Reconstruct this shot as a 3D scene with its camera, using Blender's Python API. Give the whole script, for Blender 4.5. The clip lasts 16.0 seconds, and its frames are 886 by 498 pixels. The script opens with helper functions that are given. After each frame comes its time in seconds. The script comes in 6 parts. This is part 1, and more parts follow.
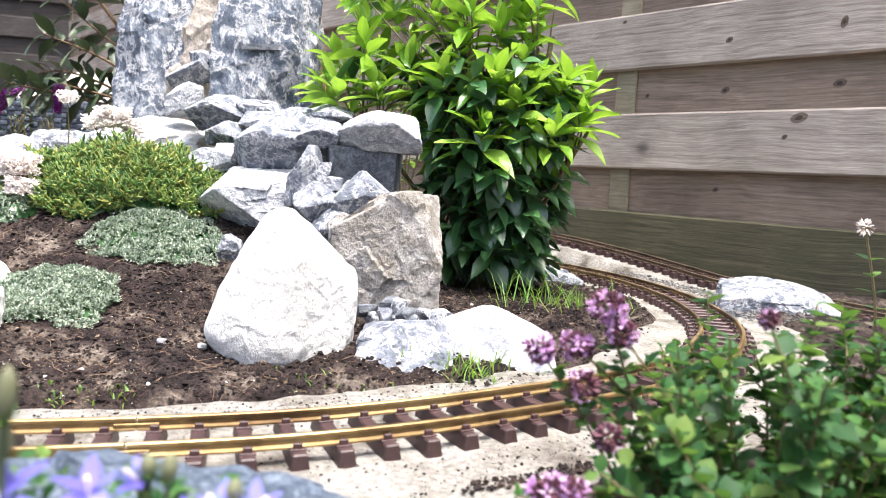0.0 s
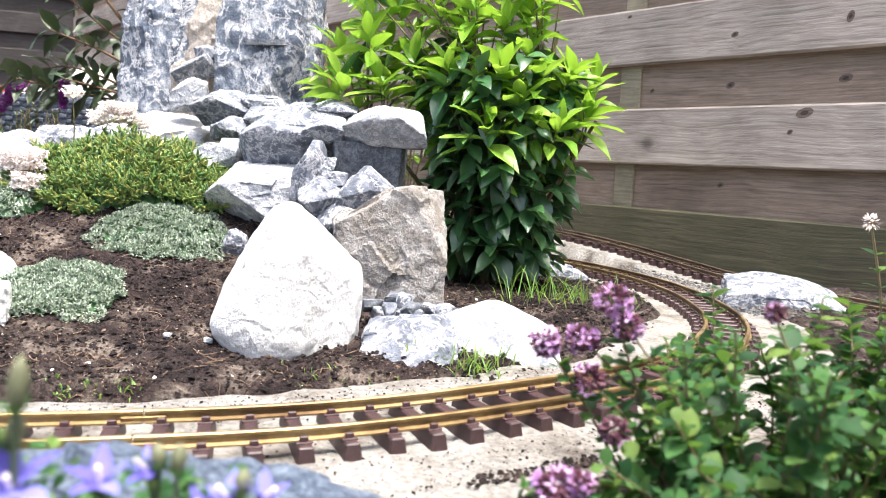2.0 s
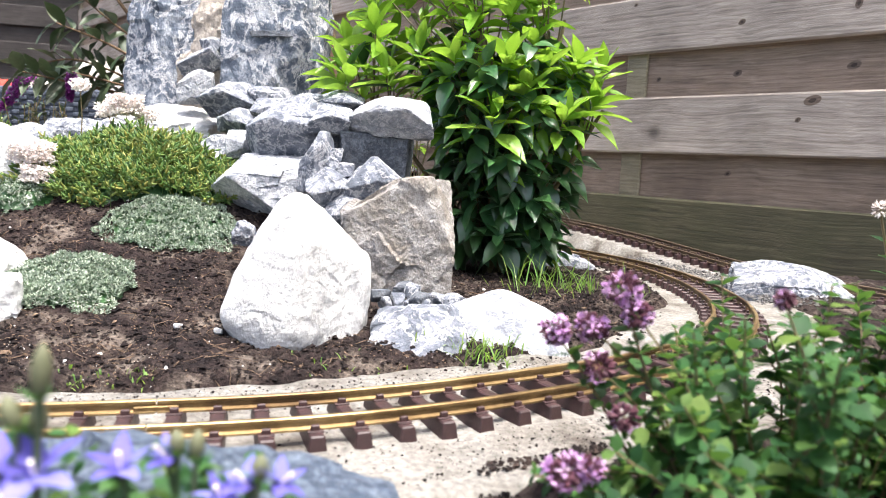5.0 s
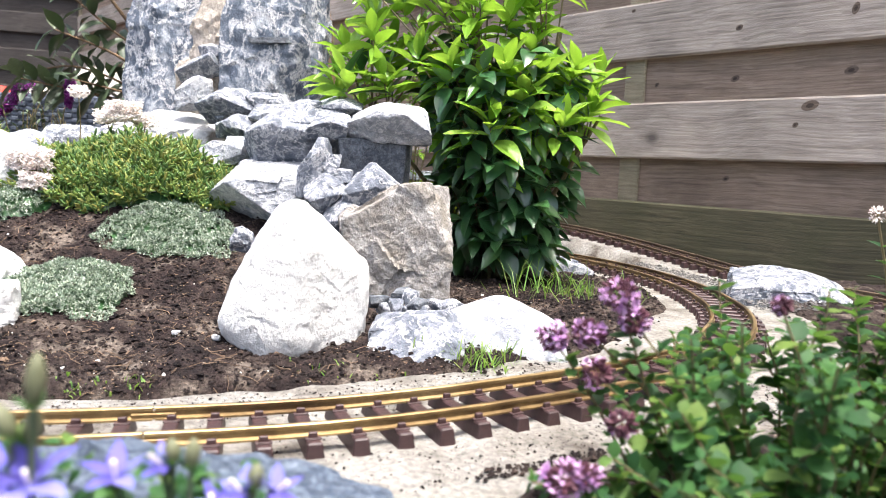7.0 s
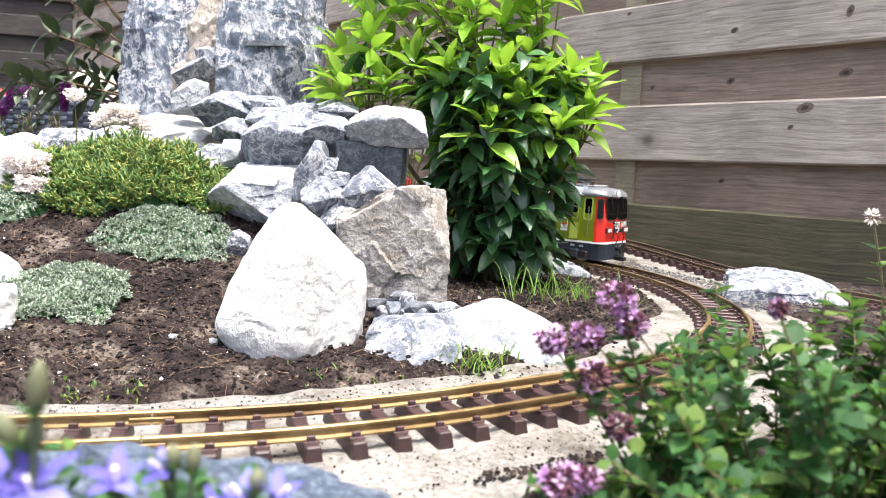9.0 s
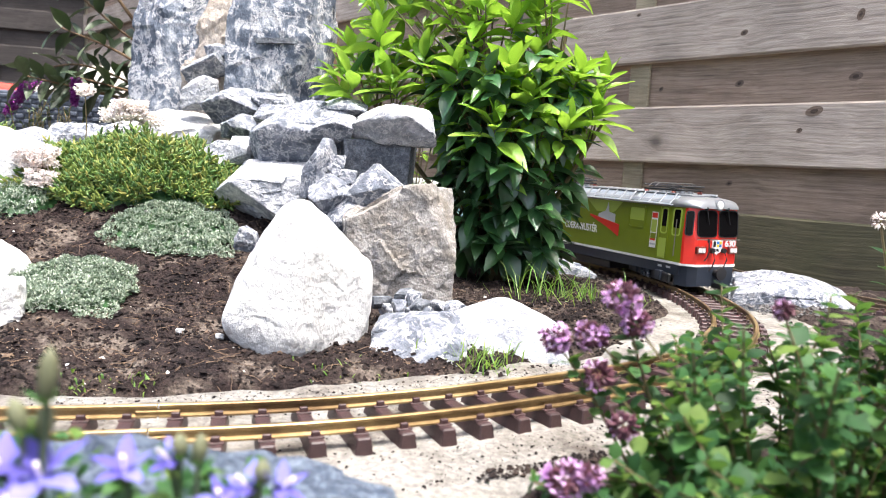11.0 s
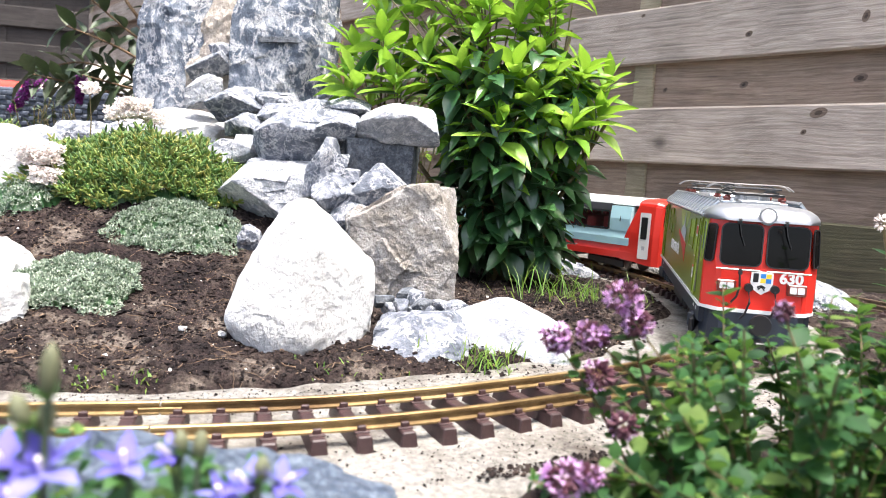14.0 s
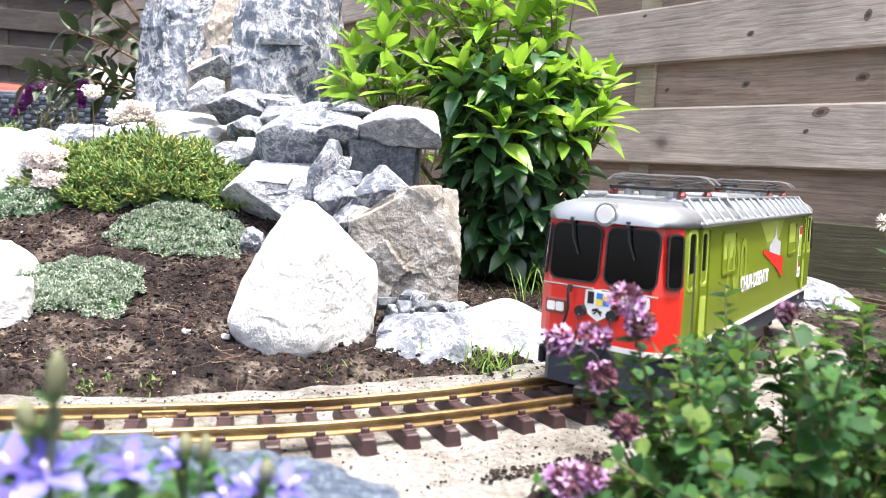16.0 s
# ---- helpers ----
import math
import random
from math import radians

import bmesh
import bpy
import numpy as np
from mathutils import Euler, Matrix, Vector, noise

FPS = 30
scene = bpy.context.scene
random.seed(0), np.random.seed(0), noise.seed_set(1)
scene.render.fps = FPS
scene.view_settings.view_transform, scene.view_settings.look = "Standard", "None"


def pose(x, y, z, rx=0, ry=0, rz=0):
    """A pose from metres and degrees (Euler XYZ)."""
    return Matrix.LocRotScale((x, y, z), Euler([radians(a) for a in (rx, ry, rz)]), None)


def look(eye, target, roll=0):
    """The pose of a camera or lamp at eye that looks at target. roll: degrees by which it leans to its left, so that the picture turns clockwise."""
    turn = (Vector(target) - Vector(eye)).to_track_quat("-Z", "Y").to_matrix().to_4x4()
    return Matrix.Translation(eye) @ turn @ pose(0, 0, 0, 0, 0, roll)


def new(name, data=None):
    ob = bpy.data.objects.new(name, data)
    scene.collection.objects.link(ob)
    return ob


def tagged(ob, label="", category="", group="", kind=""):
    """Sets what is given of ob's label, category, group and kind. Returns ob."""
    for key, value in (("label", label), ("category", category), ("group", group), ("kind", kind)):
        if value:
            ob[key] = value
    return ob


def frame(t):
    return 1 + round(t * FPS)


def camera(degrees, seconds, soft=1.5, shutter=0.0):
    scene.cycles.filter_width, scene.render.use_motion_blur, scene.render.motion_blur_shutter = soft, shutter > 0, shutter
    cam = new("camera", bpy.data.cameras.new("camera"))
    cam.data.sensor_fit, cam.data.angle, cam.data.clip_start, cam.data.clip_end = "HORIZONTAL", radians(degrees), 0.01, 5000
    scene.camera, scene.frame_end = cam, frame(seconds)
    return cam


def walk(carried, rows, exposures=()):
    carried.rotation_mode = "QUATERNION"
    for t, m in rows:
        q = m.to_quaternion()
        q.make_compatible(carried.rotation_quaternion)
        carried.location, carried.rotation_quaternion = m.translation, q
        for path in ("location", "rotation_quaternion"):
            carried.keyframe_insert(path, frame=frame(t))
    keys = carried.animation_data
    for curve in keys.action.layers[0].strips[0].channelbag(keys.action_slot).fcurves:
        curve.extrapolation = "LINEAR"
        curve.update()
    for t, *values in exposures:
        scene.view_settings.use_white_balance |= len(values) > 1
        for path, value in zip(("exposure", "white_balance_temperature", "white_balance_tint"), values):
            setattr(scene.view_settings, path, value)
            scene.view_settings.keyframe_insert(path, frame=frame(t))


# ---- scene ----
cam = camera(62.2, 16.0, soft=0.75)
PATH = [
    (0, (0.002, 0.003, 0.186), (0.034, 1.992, -0.019), 2.9),
    (0.5, (0.001, 0.003, 0.185), (0.029, 1.992, -0.023), 3.0),
    (1, (0.001, 0.002, 0.185), (0.023, 1.99, -0.027), 2.9),
    (1.5, (0.001, 0.002, 0.186), (0.025, 1.99, -0.027), 2.9),
    (2, (0.001, 0.002, 0.185), (0.023, 1.99, -0.032), 2.9),
    (2.5, (0.001, 0.002, 0.186), (0.023, 1.99, -0.036), 2.5),
    (3, (0.0, 0.001, 0.185), (0.036, 1.987, -0.054), 2.3),
    (3.5, (0.001, 0.002, 0.185), (0.028, 1.986, -0.06), 2.6),
    (4, (-0.001, 0.0, 0.184), (0.012, 1.985, -0.065), 2.8),
    (6.5, (-0.001, 0.0, 0.185), (0.006, 1.987, -0.044), 2.3),
    (7, (0.0, 0.0, 0.185), (0.009, 1.986, -0.043), 2.4),
    (7.5, (0.0, -0.001, 0.185), (0.01, 1.987, -0.041), 2.5),
    (8, (-0.001, 0.0, 0.186), (0.015, 1.987, -0.04), 2.3),
    (8.5, (-0.001, 0.001, 0.186), (0.02, 1.988, -0.037), 2.1),
    (9, (-0.001, -0.001, 0.186), (0.018, 1.987, -0.036), 2.3),
    (11.5, (-0.001, -0.003, 0.185), (0.002, 1.984, -0.04), 3.1),
    (12, (0.0, -0.002, 0.185), (0.006, 1.985, -0.042), 3.2),
    (12.5, (0.0, -0.002, 0.184), (-0.004, 1.985, -0.043), 3.1),
    (13, (-0.001, -0.002, 0.185), (0.0, 1.985, -0.04), 2.7),
    (13.5, (0.001, -0.003, 0.185), (-0.008, 1.984, -0.04), 3.3),
    (14, (0.0, -0.004, 0.185), (-0.007, 1.984, -0.04), 3.3),
    (14.5, (0.0, -0.004, 0.185), (-0.004, 1.984, -0.039), 3.4),
    (15, (0.0, -0.004, 0.184), (-0.012, 1.984, -0.04), 3.3),
    (15.5, (-0.001, -0.003, 0.185), (-0.006, 1.984, -0.041), 2.9),
    (16, (0.0, -0.005, 0.186), (-0.014, 1.983, -0.037), 3.0),
]
EXPOSURES = [(0.0, 1.81), (2.0, 1.83), (3.5, 1.75), (4.0, 1.67), (6.5, 1.69), (8.0, 1.75), (9.0, 1.77), (12.5, 1.73), (14.5, 1.79), (16.0, 1.87)]
walk(cam, [(t, look(eye, target, roll)) for t, eye, target, roll in PATH], EXPOSURES)
cam.data.dof.use_dof, cam.data.dof.focus_distance, cam.data.dof.aperture_fstop = True, 0.86, 10.5

# ---------------------------------------------------------------- world, sun
world = bpy.data.worlds.new("world")
scene.world = world
world.use_nodes = True
wt = world.node_tree
sky = wt.nodes.new("ShaderNodeTexSky")
sky.sky_type = "NISHITA"
sky.sun_disc = False
SUN_TO = Vector((0.15, -0.17, 0.97)).normalized()
sky.sun_elevation = math.asin(SUN_TO.z)
sky.sun_rotation = math.atan2(SUN_TO.x, SUN_TO.y)
sky.air_density, sky.dust_density, sky.ozone_density = 0.8, 6.0, 0.6
wt.links.new(sky.outputs[0], wt.nodes["Background"].inputs[0])
wt.nodes["Background"].inputs[1].default_value = 0.15
sun = new("sun", bpy.data.lights.new("sun", "SUN"))
sun.data.energy, sun.data.angle, sun.data.color = 2.15, radians(4.0), (1.0, 0.98, 0.96)
sun.matrix_world = look(SUN_TO * 10, (0, 0, 0))


# ---------------------------------------------------------------- materials
def ramp_node(nt, stops):
    n = nt.nodes.new("ShaderNodeValToRGB")
    el = n.color_ramp.elements
    while len(el) < len(stops):
        el.new(0.5)
    for e, (p, c) in zip(el, stops):
        e.position, e.color = p, (*c, 1)
    return n


def noise_node(nt, co, scale, detail=4, rough=0.55, dist=0.0):
    n = nt.nodes.new("ShaderNodeTexNoise")
    n.inputs["Scale"].default_value, n.inputs["Detail"].default_value = scale, detail
    n.inputs["Roughness"].default_value, n.inputs["Distortion"].default_value = rough, dist
    nt.links.new(co, n.inputs["Vector"])
    return n


def mix_node(nt, fac, a, b, mode="MIX"):
    n = nt.nodes.new("ShaderNodeMix")
    n.data_type, n.blend_type = "RGBA", mode
    for sock, v in ((n.inputs[0], fac), (n.inputs[6], a), (n.inputs[7], b)):
        if hasattr(v, "is_linked"):
            nt.links.new(v, sock)
        elif isinstance(v, tuple):
            sock.default_value = (*v, 1)
        else:
            sock.default_value = v
    return n.outputs[2]


def base_mat(name):
    m = bpy.data.materials.new(name)
    m.use_nodes = True
    nt = m.node_tree
    co = nt.nodes.new("ShaderNodeTexCoord").outputs["Object"]
    return m, nt, nt.nodes["Principled BSDF"], co


def bump(nt, p, height, strength, dist):
    b = nt.nodes.new("ShaderNodeBump")
    b.inputs["Strength"].default_value, b.inputs["Distance"].default_value = strength, dist
    nt.links.new(height, b.inputs["Height"])
    nt.links.new(b.outputs[0], p.inputs["Normal"])
    return b


def surface(name, stops, scale, fine, rough=0.8, metal=0.0, bump_d=0.001, bump_s=0.6, contrast=0.25, spec=0.5, coat=0.0):
    """A two-scale noisy surface: large colour change by stops, fine grain over it."""
    m, nt, p, co = base_mat(name)
    big = noise_node(nt, co, scale, 5, 0.6)
    r = ramp_node(nt, stops)
    nt.links.new(big.outputs[0], r.inputs[0])
    small = noise_node(nt, co, fine, 6, 0.65)
    g = ramp_node(nt, [(0.3, (1 - contrast,) * 3), (0.7, (1.0,) * 3)])
    nt.links.new(small.outputs[0], g.inputs[0])
    nt.links.new(mix_node(nt, 1.0, r.outputs[0], g.outputs[0], "MULTIPLY"), p.inputs["Base Color"])
    p.inputs["Roughness"].default_value, p.inputs["Metallic"].default_value = rough, metal
    p.inputs["Specular IOR Level"].default_value = spec
    p.inputs["Coat Weight"].default_value = coat
    bump(nt, p, small.outputs[0], bump_s, bump_d)
    return m


def stone_mat(name, dark, mid, pale, vein=0.5, scale=22.0, warm=None, grit=0.6, stretch=(1.0, 1.0, 1.0), relief=0.0045):
    """Veined limestone: grey-blue body, pale cloudy patches, sharp white veins, fine pits."""
    m, nt, p, co = base_mat(name)
    info = nt.nodes.new("ShaderNodeObjectInfo")
    shift = nt.nodes.new("ShaderNodeVectorMath")
    shift.operation = "ADD"
    sc = nt.nodes.new("ShaderNodeVectorMath")
    sc.operation = "SCALE"
    sc.inputs[0].default_value = (7.0, 13.0, 5.0)
    nt.links.new(info.outputs["Random"], sc.inputs["Scale"])
    nt.links.new(co, shift.inputs[0])
    nt.links.new(sc.outputs[0], shift.inputs[1])
    fit_map = nt.nodes.new("ShaderNodeMapping")
    fit_map.inputs["Scale"].default_value = stretch
    fit_map.inputs["Rotation"].default_value = (0.0, 0.35, 0.0)
    nt.links.new(shift.outputs[0], fit_map.inputs[0])
    v = fit_map.outputs[0]
    cloud = noise_node(nt, v, scale * 1.3, 9, 0.74, 0.25)
    r = ramp_node(nt, [(0.37, dark), (0.51, mid), (0.65, pale)])
    nt.links.new(cloud.outputs[0], r.inputs[0])
    warp = noise_node(nt, v, scale * 1.1, 8, 0.72, 0.35)
    sub = nt.nodes.new("ShaderNodeMath")
    sub.operation = "SUBTRACT"
    sub.inputs[1].default_value = 0.5
    nt.links.new(warp.outputs[0], sub.inputs[0])
    ab = nt.nodes.new("ShaderNodeMath")
    ab.operation = "ABSOLUTE"
    nt.links.new(sub.outputs[0], ab.inputs[0])
    vr = ramp_node(nt, [(0.0, (vein,) * 3), (0.014, (vein * 0.6,) * 3), (0.04, (0,) * 3)])
    nt.links.new(ab.outputs[0], vr.inputs[0])
    col = mix_node(nt, vr.outputs[0], r.outputs[0], (0.82, 0.82, 0.82))
    if warm:
        wn = noise_node(nt, v, scale * 0.5, 5, 0.6)
        wr = ramp_node(nt, [(0.45, (0,) * 3), (0.62, (1,) * 3)])
        nt.links.new(wn.outputs[0], wr.inputs[0])
        col = mix_node(nt, wr.outputs[0], col, warm)
    fine = noise_node(nt, v, 320, 7, 0.72)
    fr = ramp_node(nt, [(0.3, (grit,) * 3), (0.62, (1.0,) * 3)])
    nt.links.new(fine.outputs[0], fr.inputs[0])
    nt.links.new(mix_node(nt, 1.0, col, fr.outputs[0], "MULTIPLY"), p.inputs["Base Color"])
    p.inputs["Roughness"].default_value = 0.82
    mid_n = noise_node(nt, v, 75, 8, 0.72)
    add = nt.nodes.new("ShaderNodeMath")
    add.operation = "MULTIPLY_ADD"
    add.inputs[1].default_value = 0.25
    nt.links.new(fine.outputs[0], add.inputs[0])
    nt.links.new(mid_n.outputs[0], add.inputs[2])
    bump(nt, p, add.outputs[0], 1.0, relief)
    return m


def leaf_mat(name, cols, rough=0.35, trans=0.35, back=(0.3, 0.5, 0.05), per="island", spec=0.5):
    """Leaf colour varies from leaf to leaf; part of the light goes through."""
    m, nt, p, co = base_mat(name)
    if per == "island":
        rnd = nt.nodes.new("ShaderNodeNewGeometry").outputs["Random Per Island"]
    else:
        rnd = nt.nodes.new("ShaderNodeObjectInfo").outputs["Random"]
    n = len(cols)
    r = ramp_node(nt, [(i / max(1, n - 1), c) for i, c in enumerate(cols)])
    nt.links.new(rnd, r.inputs[0])
    mott = noise_node(nt, co, 90, 4, 0.6)
    mr = ramp_node(nt, [(0.3, (0.75,) * 3), (0.7, (1.1,) * 3)])
    nt.links.new(mott.outputs[0], mr.inputs[0])
    col = mix_node(nt, 1.0, r.outputs[0], mr.outputs[0], "MULTIPLY")
    nt.links.new(col, p.inputs["Base Color"])
    p.inputs["Roughness"].default_value = rough
    p.inputs["Specular IOR Level"].default_value = spec
    bump(nt, p, mott.outputs[0], 0.25, 0.002)
    tr = nt.nodes.new("ShaderNodeBsdfTranslucent")
    nt.links.new(mix_node(nt, 0.55, col, back), tr.inputs[0])
    ms = nt.nodes.new("ShaderNodeMixShader")
    ms.inputs[0].default_value = trans
    nt.links.new(p.outputs[0], ms.inputs[1])
    nt.links.new(tr.outputs[0], ms.inputs[2])
    nt.links.new(ms.outputs[0], nt.nodes["Material Output"].inputs[0])
    return m


def plain(name, col, rough=0.5, metal=0.0, coat=0.0, var=0.12):
    """Paint or metal with faint grime and fine unevenness."""
    m, nt, p, co = base_mat(name)
    n = noise_node(nt, co, 60, 5, 0.6)
    r = ramp_node(nt, [(0.3, tuple(c * (1 - var) for c in col)), (0.65, col)])
    nt.links.new(n.outputs[0], r.inputs[0])
    nt.links.new(r.outputs[0], p.inputs["Base Color"])
    p.inputs["Roughness"].default_value, p.inputs["Metallic"].default_value = rough, metal
    p.inputs["Coat Weight"].default_value = coat
    n2 = noise_node(nt, co, 400, 3, 0.5)
    bump(nt, p, n2.outputs[0], 0.12, 0.0006)
    return m


def wood_mat(name, a, b, c, moss=0.0):
    """Weathered planks: long grain along x, knots, grey bleaching, green algae."""
    m, nt, p, co = base_mat(name)
    info = nt.nodes.new("ShaderNodeObjectInfo")
    sc = nt.nodes.new("ShaderNodeVectorMath")
    sc.operation = "SCALE"
    sc.inputs[0].default_value = (9.0, 3.0, 17.0)
    nt.links.new(info.outputs["Random"], sc.inputs["Scale"])
    ad = nt.nodes.new("ShaderNodeVectorMath")
    ad.operation = "ADD"
    nt.links.new(co, ad.inputs[0])
    nt.links.new(sc.outputs[0], ad.inputs[1])
    mp = nt.nodes.new("ShaderNodeMapping")
    mp.inputs["Scale"].default_value = (0.028, 1.0, 1.0)
    nt.links.new(ad.outputs[0], mp.inputs[0])
    warp = noise_node(nt, ad.outputs[0], 3.5, 3, 0.5)
    wsc = nt.nodes.new("ShaderNodeVectorMath")
    wsc.operation = "SCALE"
    wsc.inputs["Scale"].default_value = 0.035
    nt.links.new(warp.outputs[1], wsc.inputs[0])
    wa = nt.nodes.new("ShaderNodeVectorMath")
    wa.operation = "ADD"
    nt.links.new(mp.outputs[0], wa.inputs[0])
    nt.links.new(wsc.outputs[0], wa.inputs[1])
    rings = noise_node(nt, wa.outputs[0], 170, 7, 0.68, 0.15)
    r = ramp_node(nt, [(0.32, a), (0.5, b), (0.7, c)])
    nt.links.new(rings.outputs[0], r.inputs[0])
    line_map = nt.nodes.new("ShaderNodeMapping")
    line_map.inputs["Scale"].default_value = (0.012, 1.0, 1.0)
    nt.links.new(ad.outputs[0], line_map.inputs[0])
    lines = noise_node(nt, line_map.outputs[0], 520, 3, 0.6)
    lr = ramp_node(nt, [(0.34, (0.72,) * 3), (0.5, (1.0,) * 3), (0.68, (1.08,) * 3)])
    nt.links.new(lines.outputs[0], lr.inputs[0])
    blot = noise_node(nt, ad.outputs[0], 4.0, 5, 0.6)
    br = ramp_node(nt, [(0.35, (0.7,) * 3), (0.65, (1.12,) * 3)])
    nt.links.new(blot.outputs[0], br.inputs[0])
    col = mix_node(nt, 1.0, r.outputs[0], br.outputs[0], "MULTIPLY")
    col = mix_node(nt, 1.0, col, lr.outputs[0], "MULTIPLY")
    vo = nt.nodes.new("ShaderNodeTexVoronoi")
    vo.inputs["Scale"].default_value = 4.2
    vm = nt.nodes.new("ShaderNodeMapping")
    vm.inputs["Scale"].default_value = (0.75, 0.4, 1.0)
    nt.links.new(ad.outputs[0], vm.inputs[0])
    nt.links.new(vm.outputs[0], vo.inputs["Vector"])
    kr = ramp_node(nt, [(0.035, (0.9,) * 3), (0.075, (0.25,) * 3), (0.13, (0.0,) * 3)])
    nt.links.new(vo.outputs["Distance"], kr.inputs[0])
    col = mix_node(nt, kr.outputs[0], col, tuple(x * 0.35 for x in a))
    if moss:
        mn = noise_node(nt, ad.outputs[0], 6, 6, 0.7)
        mr = ramp_node(nt, [(0.42, (0,) * 3), (0.7, (moss,) * 3)])
        nt.links.new(mn.outputs[0], mr.inputs[0])
        col = mix_node(nt, mr.outputs[0], col, (0.065, 0.068, 0.030))
    nt.links.new(col, p.inputs["Base Color"])
    p.inputs["Roughness"].default_value = 0.85
    bump(nt, p, rings.outputs[0], 0.6, 0.003)
    return m


M = {}
M["white_stone"] = stone_mat("white_stone", (0.48, 0.48, 0.47), (0.72, 0.72, 0.70), (0.84, 0.84, 0.82), 0.2, 22, grit=0.74, relief=0.004)
M["pale_stone"] = stone_mat("pale_stone", (0.12, 0.135, 0.16), (0.23, 0.25, 0.285), (0.48, 0.50, 0.53), 0.8, 30)
M["light_stone"] = stone_mat("light_stone", (0.20, 0.22, 0.25), (0.36, 0.38, 0.41), (0.62, 0.63, 0.65), 0.6, 30, grit=0.65)
M["blue_stone"] = stone_mat("blue_stone", (0.070, 0.092, 0.130), (0.16, 0.195, 0.25), (0.64, 0.67, 0.71), 1.0, 19, stretch=(1.0, 1.0, 0.85), relief=0.006)
M["grey_stone"] = stone_mat("grey_stone", (0.085, 0.10, 0.125), (0.175, 0.195, 0.235), (0.38, 0.40, 0.44), 0.7, 34)
M["dark_stone"] = stone_mat("dark_stone", (0.045, 0.052, 0.064), (0.085, 0.098, 0.115), (0.17, 0.19, 0.22), 0.12, 60, relief=0.0025)
M["beige_stone"] = stone_mat("beige_stone", (0.20, 0.185, 0.165), (0.38, 0.355, 0.325), (0.60, 0.575, 0.54), 0.25, 44, (0.32, 0.285, 0.24), relief=0.008)
M["mortar"] = surface("mortar", [(0.3, (0.42, 0.36, 0.29)), (0.6, (0.66, 0.59, 0.51))], 40, 200, 0.95, bump_d=0.008, contrast=0.4)
M["granite"] = stone_mat("granite", (0.030, 0.050, 0.082), (0.075, 0.105, 0.155), (0.19, 0.235, 0.30), 0.05, 110)
M["soil"] = surface("soil", [(0.30, (0.012, 0.009, 0.009)), (0.46, (0.046, 0.031, 0.029)), (0.55, (0.090, 0.068, 0.057)), (0.65, (0.25, 0.205, 0.17))], 22, 300, 0.95, bump_d=0.005, bump_s=1.0, contrast=0.8, spec=0.2)
M["crumb"] = surface("crumb", [(0.38, (0.010, 0.008, 0.008)), (0.55, (0.030, 0.021, 0.019)), (0.68, (0.085, 0.060, 0.048))], 45, 300, 0.95, bump_d=0.002, contrast=0.5, spec=0.2)
M["chip"] = surface("chip", [(0.35, (0.10, 0.06, 0.035)), (0.65, (0.26, 0.18, 0.12))], 60, 300, 0.9, contrast=0.4)
M["gravel"] = surface("gravel", [(0.35, (0.07, 0.068, 0.065)), (0.65, (0.22, 0.21, 0.20))], 70, 300, 0.9, contrast=0.4)
M["pebble_white"] = surface("pebble_white", [(0.35, (0.6, 0.57, 0.52)), (0.65, (0.82, 0.80, 0.76))], 60, 300, 0.8)
M["concrete"] = surface("concrete", [(0.32, (0.134, 0.113, 0.092)), (0.44, (0.285, 0.264, 0.231)), (0.60, (0.393, 0.377, 0.343))], 16, 190, 0.9, bump_d=0.005, bump_s=0.9, contrast=0.6)
M["brass"] = surface("brass", [(0.36, (0.136, 0.084, 0.040)), (0.5, (0.320, 0.220, 0.100)), (0.66, (0.448, 0.336, 0.176))], 9, 220, 0.42, 0.75, bump_d=0.0004, contrast=0.25)
M["old_brass"] = surface("old_brass", [(0.3, (0.06, 0.040, 0.025)), (0.5, (0.11, 0.075, 0.045)), (0.7, (0.17, 0.12, 0.07))], 25, 200, 0.6, 0.3, bump_d=0.0004, contrast=0.3)
M["dull_brass"] = surface("dull_brass", [(0.34, (0.085, 0.055, 0.030)), (0.5, (0.19, 0.13, 0.065)), (0.68, (0.32, 0.23, 0.12))], 12, 220, 0.5, 0.5, bump_d=0.0004, contrast=0.3)
M["sleeper"] = surface("sleeper", [(0.3, (0.030, 0.016, 0.016)), (0.6, (0.060, 0.029, 0.029))], 60, 400, 0.5, bump_d=0.0005, contrast=0.25)
M["fence"] = wood_mat("fence", (0.238, 0.201, 0.167), (0.385, 0.332, 0.278), (0.504, 0.443, 0.382))
M["fence_low"] = wood_mat("fence_low", (0.048, 0.042, 0.023), (0.085, 0.077, 0.043), (0.128, 0.115, 0.065), 0.6)
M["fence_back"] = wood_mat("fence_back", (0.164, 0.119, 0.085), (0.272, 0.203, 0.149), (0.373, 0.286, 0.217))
M["knot"] = wood_mat("knot", (0.077, 0.056, 0.041), (0.133, 0.098, 0.073), (0.189, 0.146, 0.112))
M["knot_core"] = wood_mat("knot_core", (0.029, 0.019, 0.014), (0.055, 0.039, 0.029), (0.081, 0.060, 0.044))
# planks of the patio fence, with its shade painted into the wood colour
M["fence_shade"] = wood_mat("fence_shade", (0.03, 0.026, 0.024), (0.055, 0.048, 0.044), (0.085, 0.076, 0.07))
M["post"] = wood_mat("post", (0.228, 0.193, 0.123), (0.333, 0.290, 0.193), (0.439, 0.386, 0.273), 0.25)
M["bark"] = surface("bark", [(0.3, (0.10, 0.06, 0.03)), (0.6, (0.24, 0.15, 0.08))], 40, 240, 0.85, bump_d=0.002, contrast=0.4)
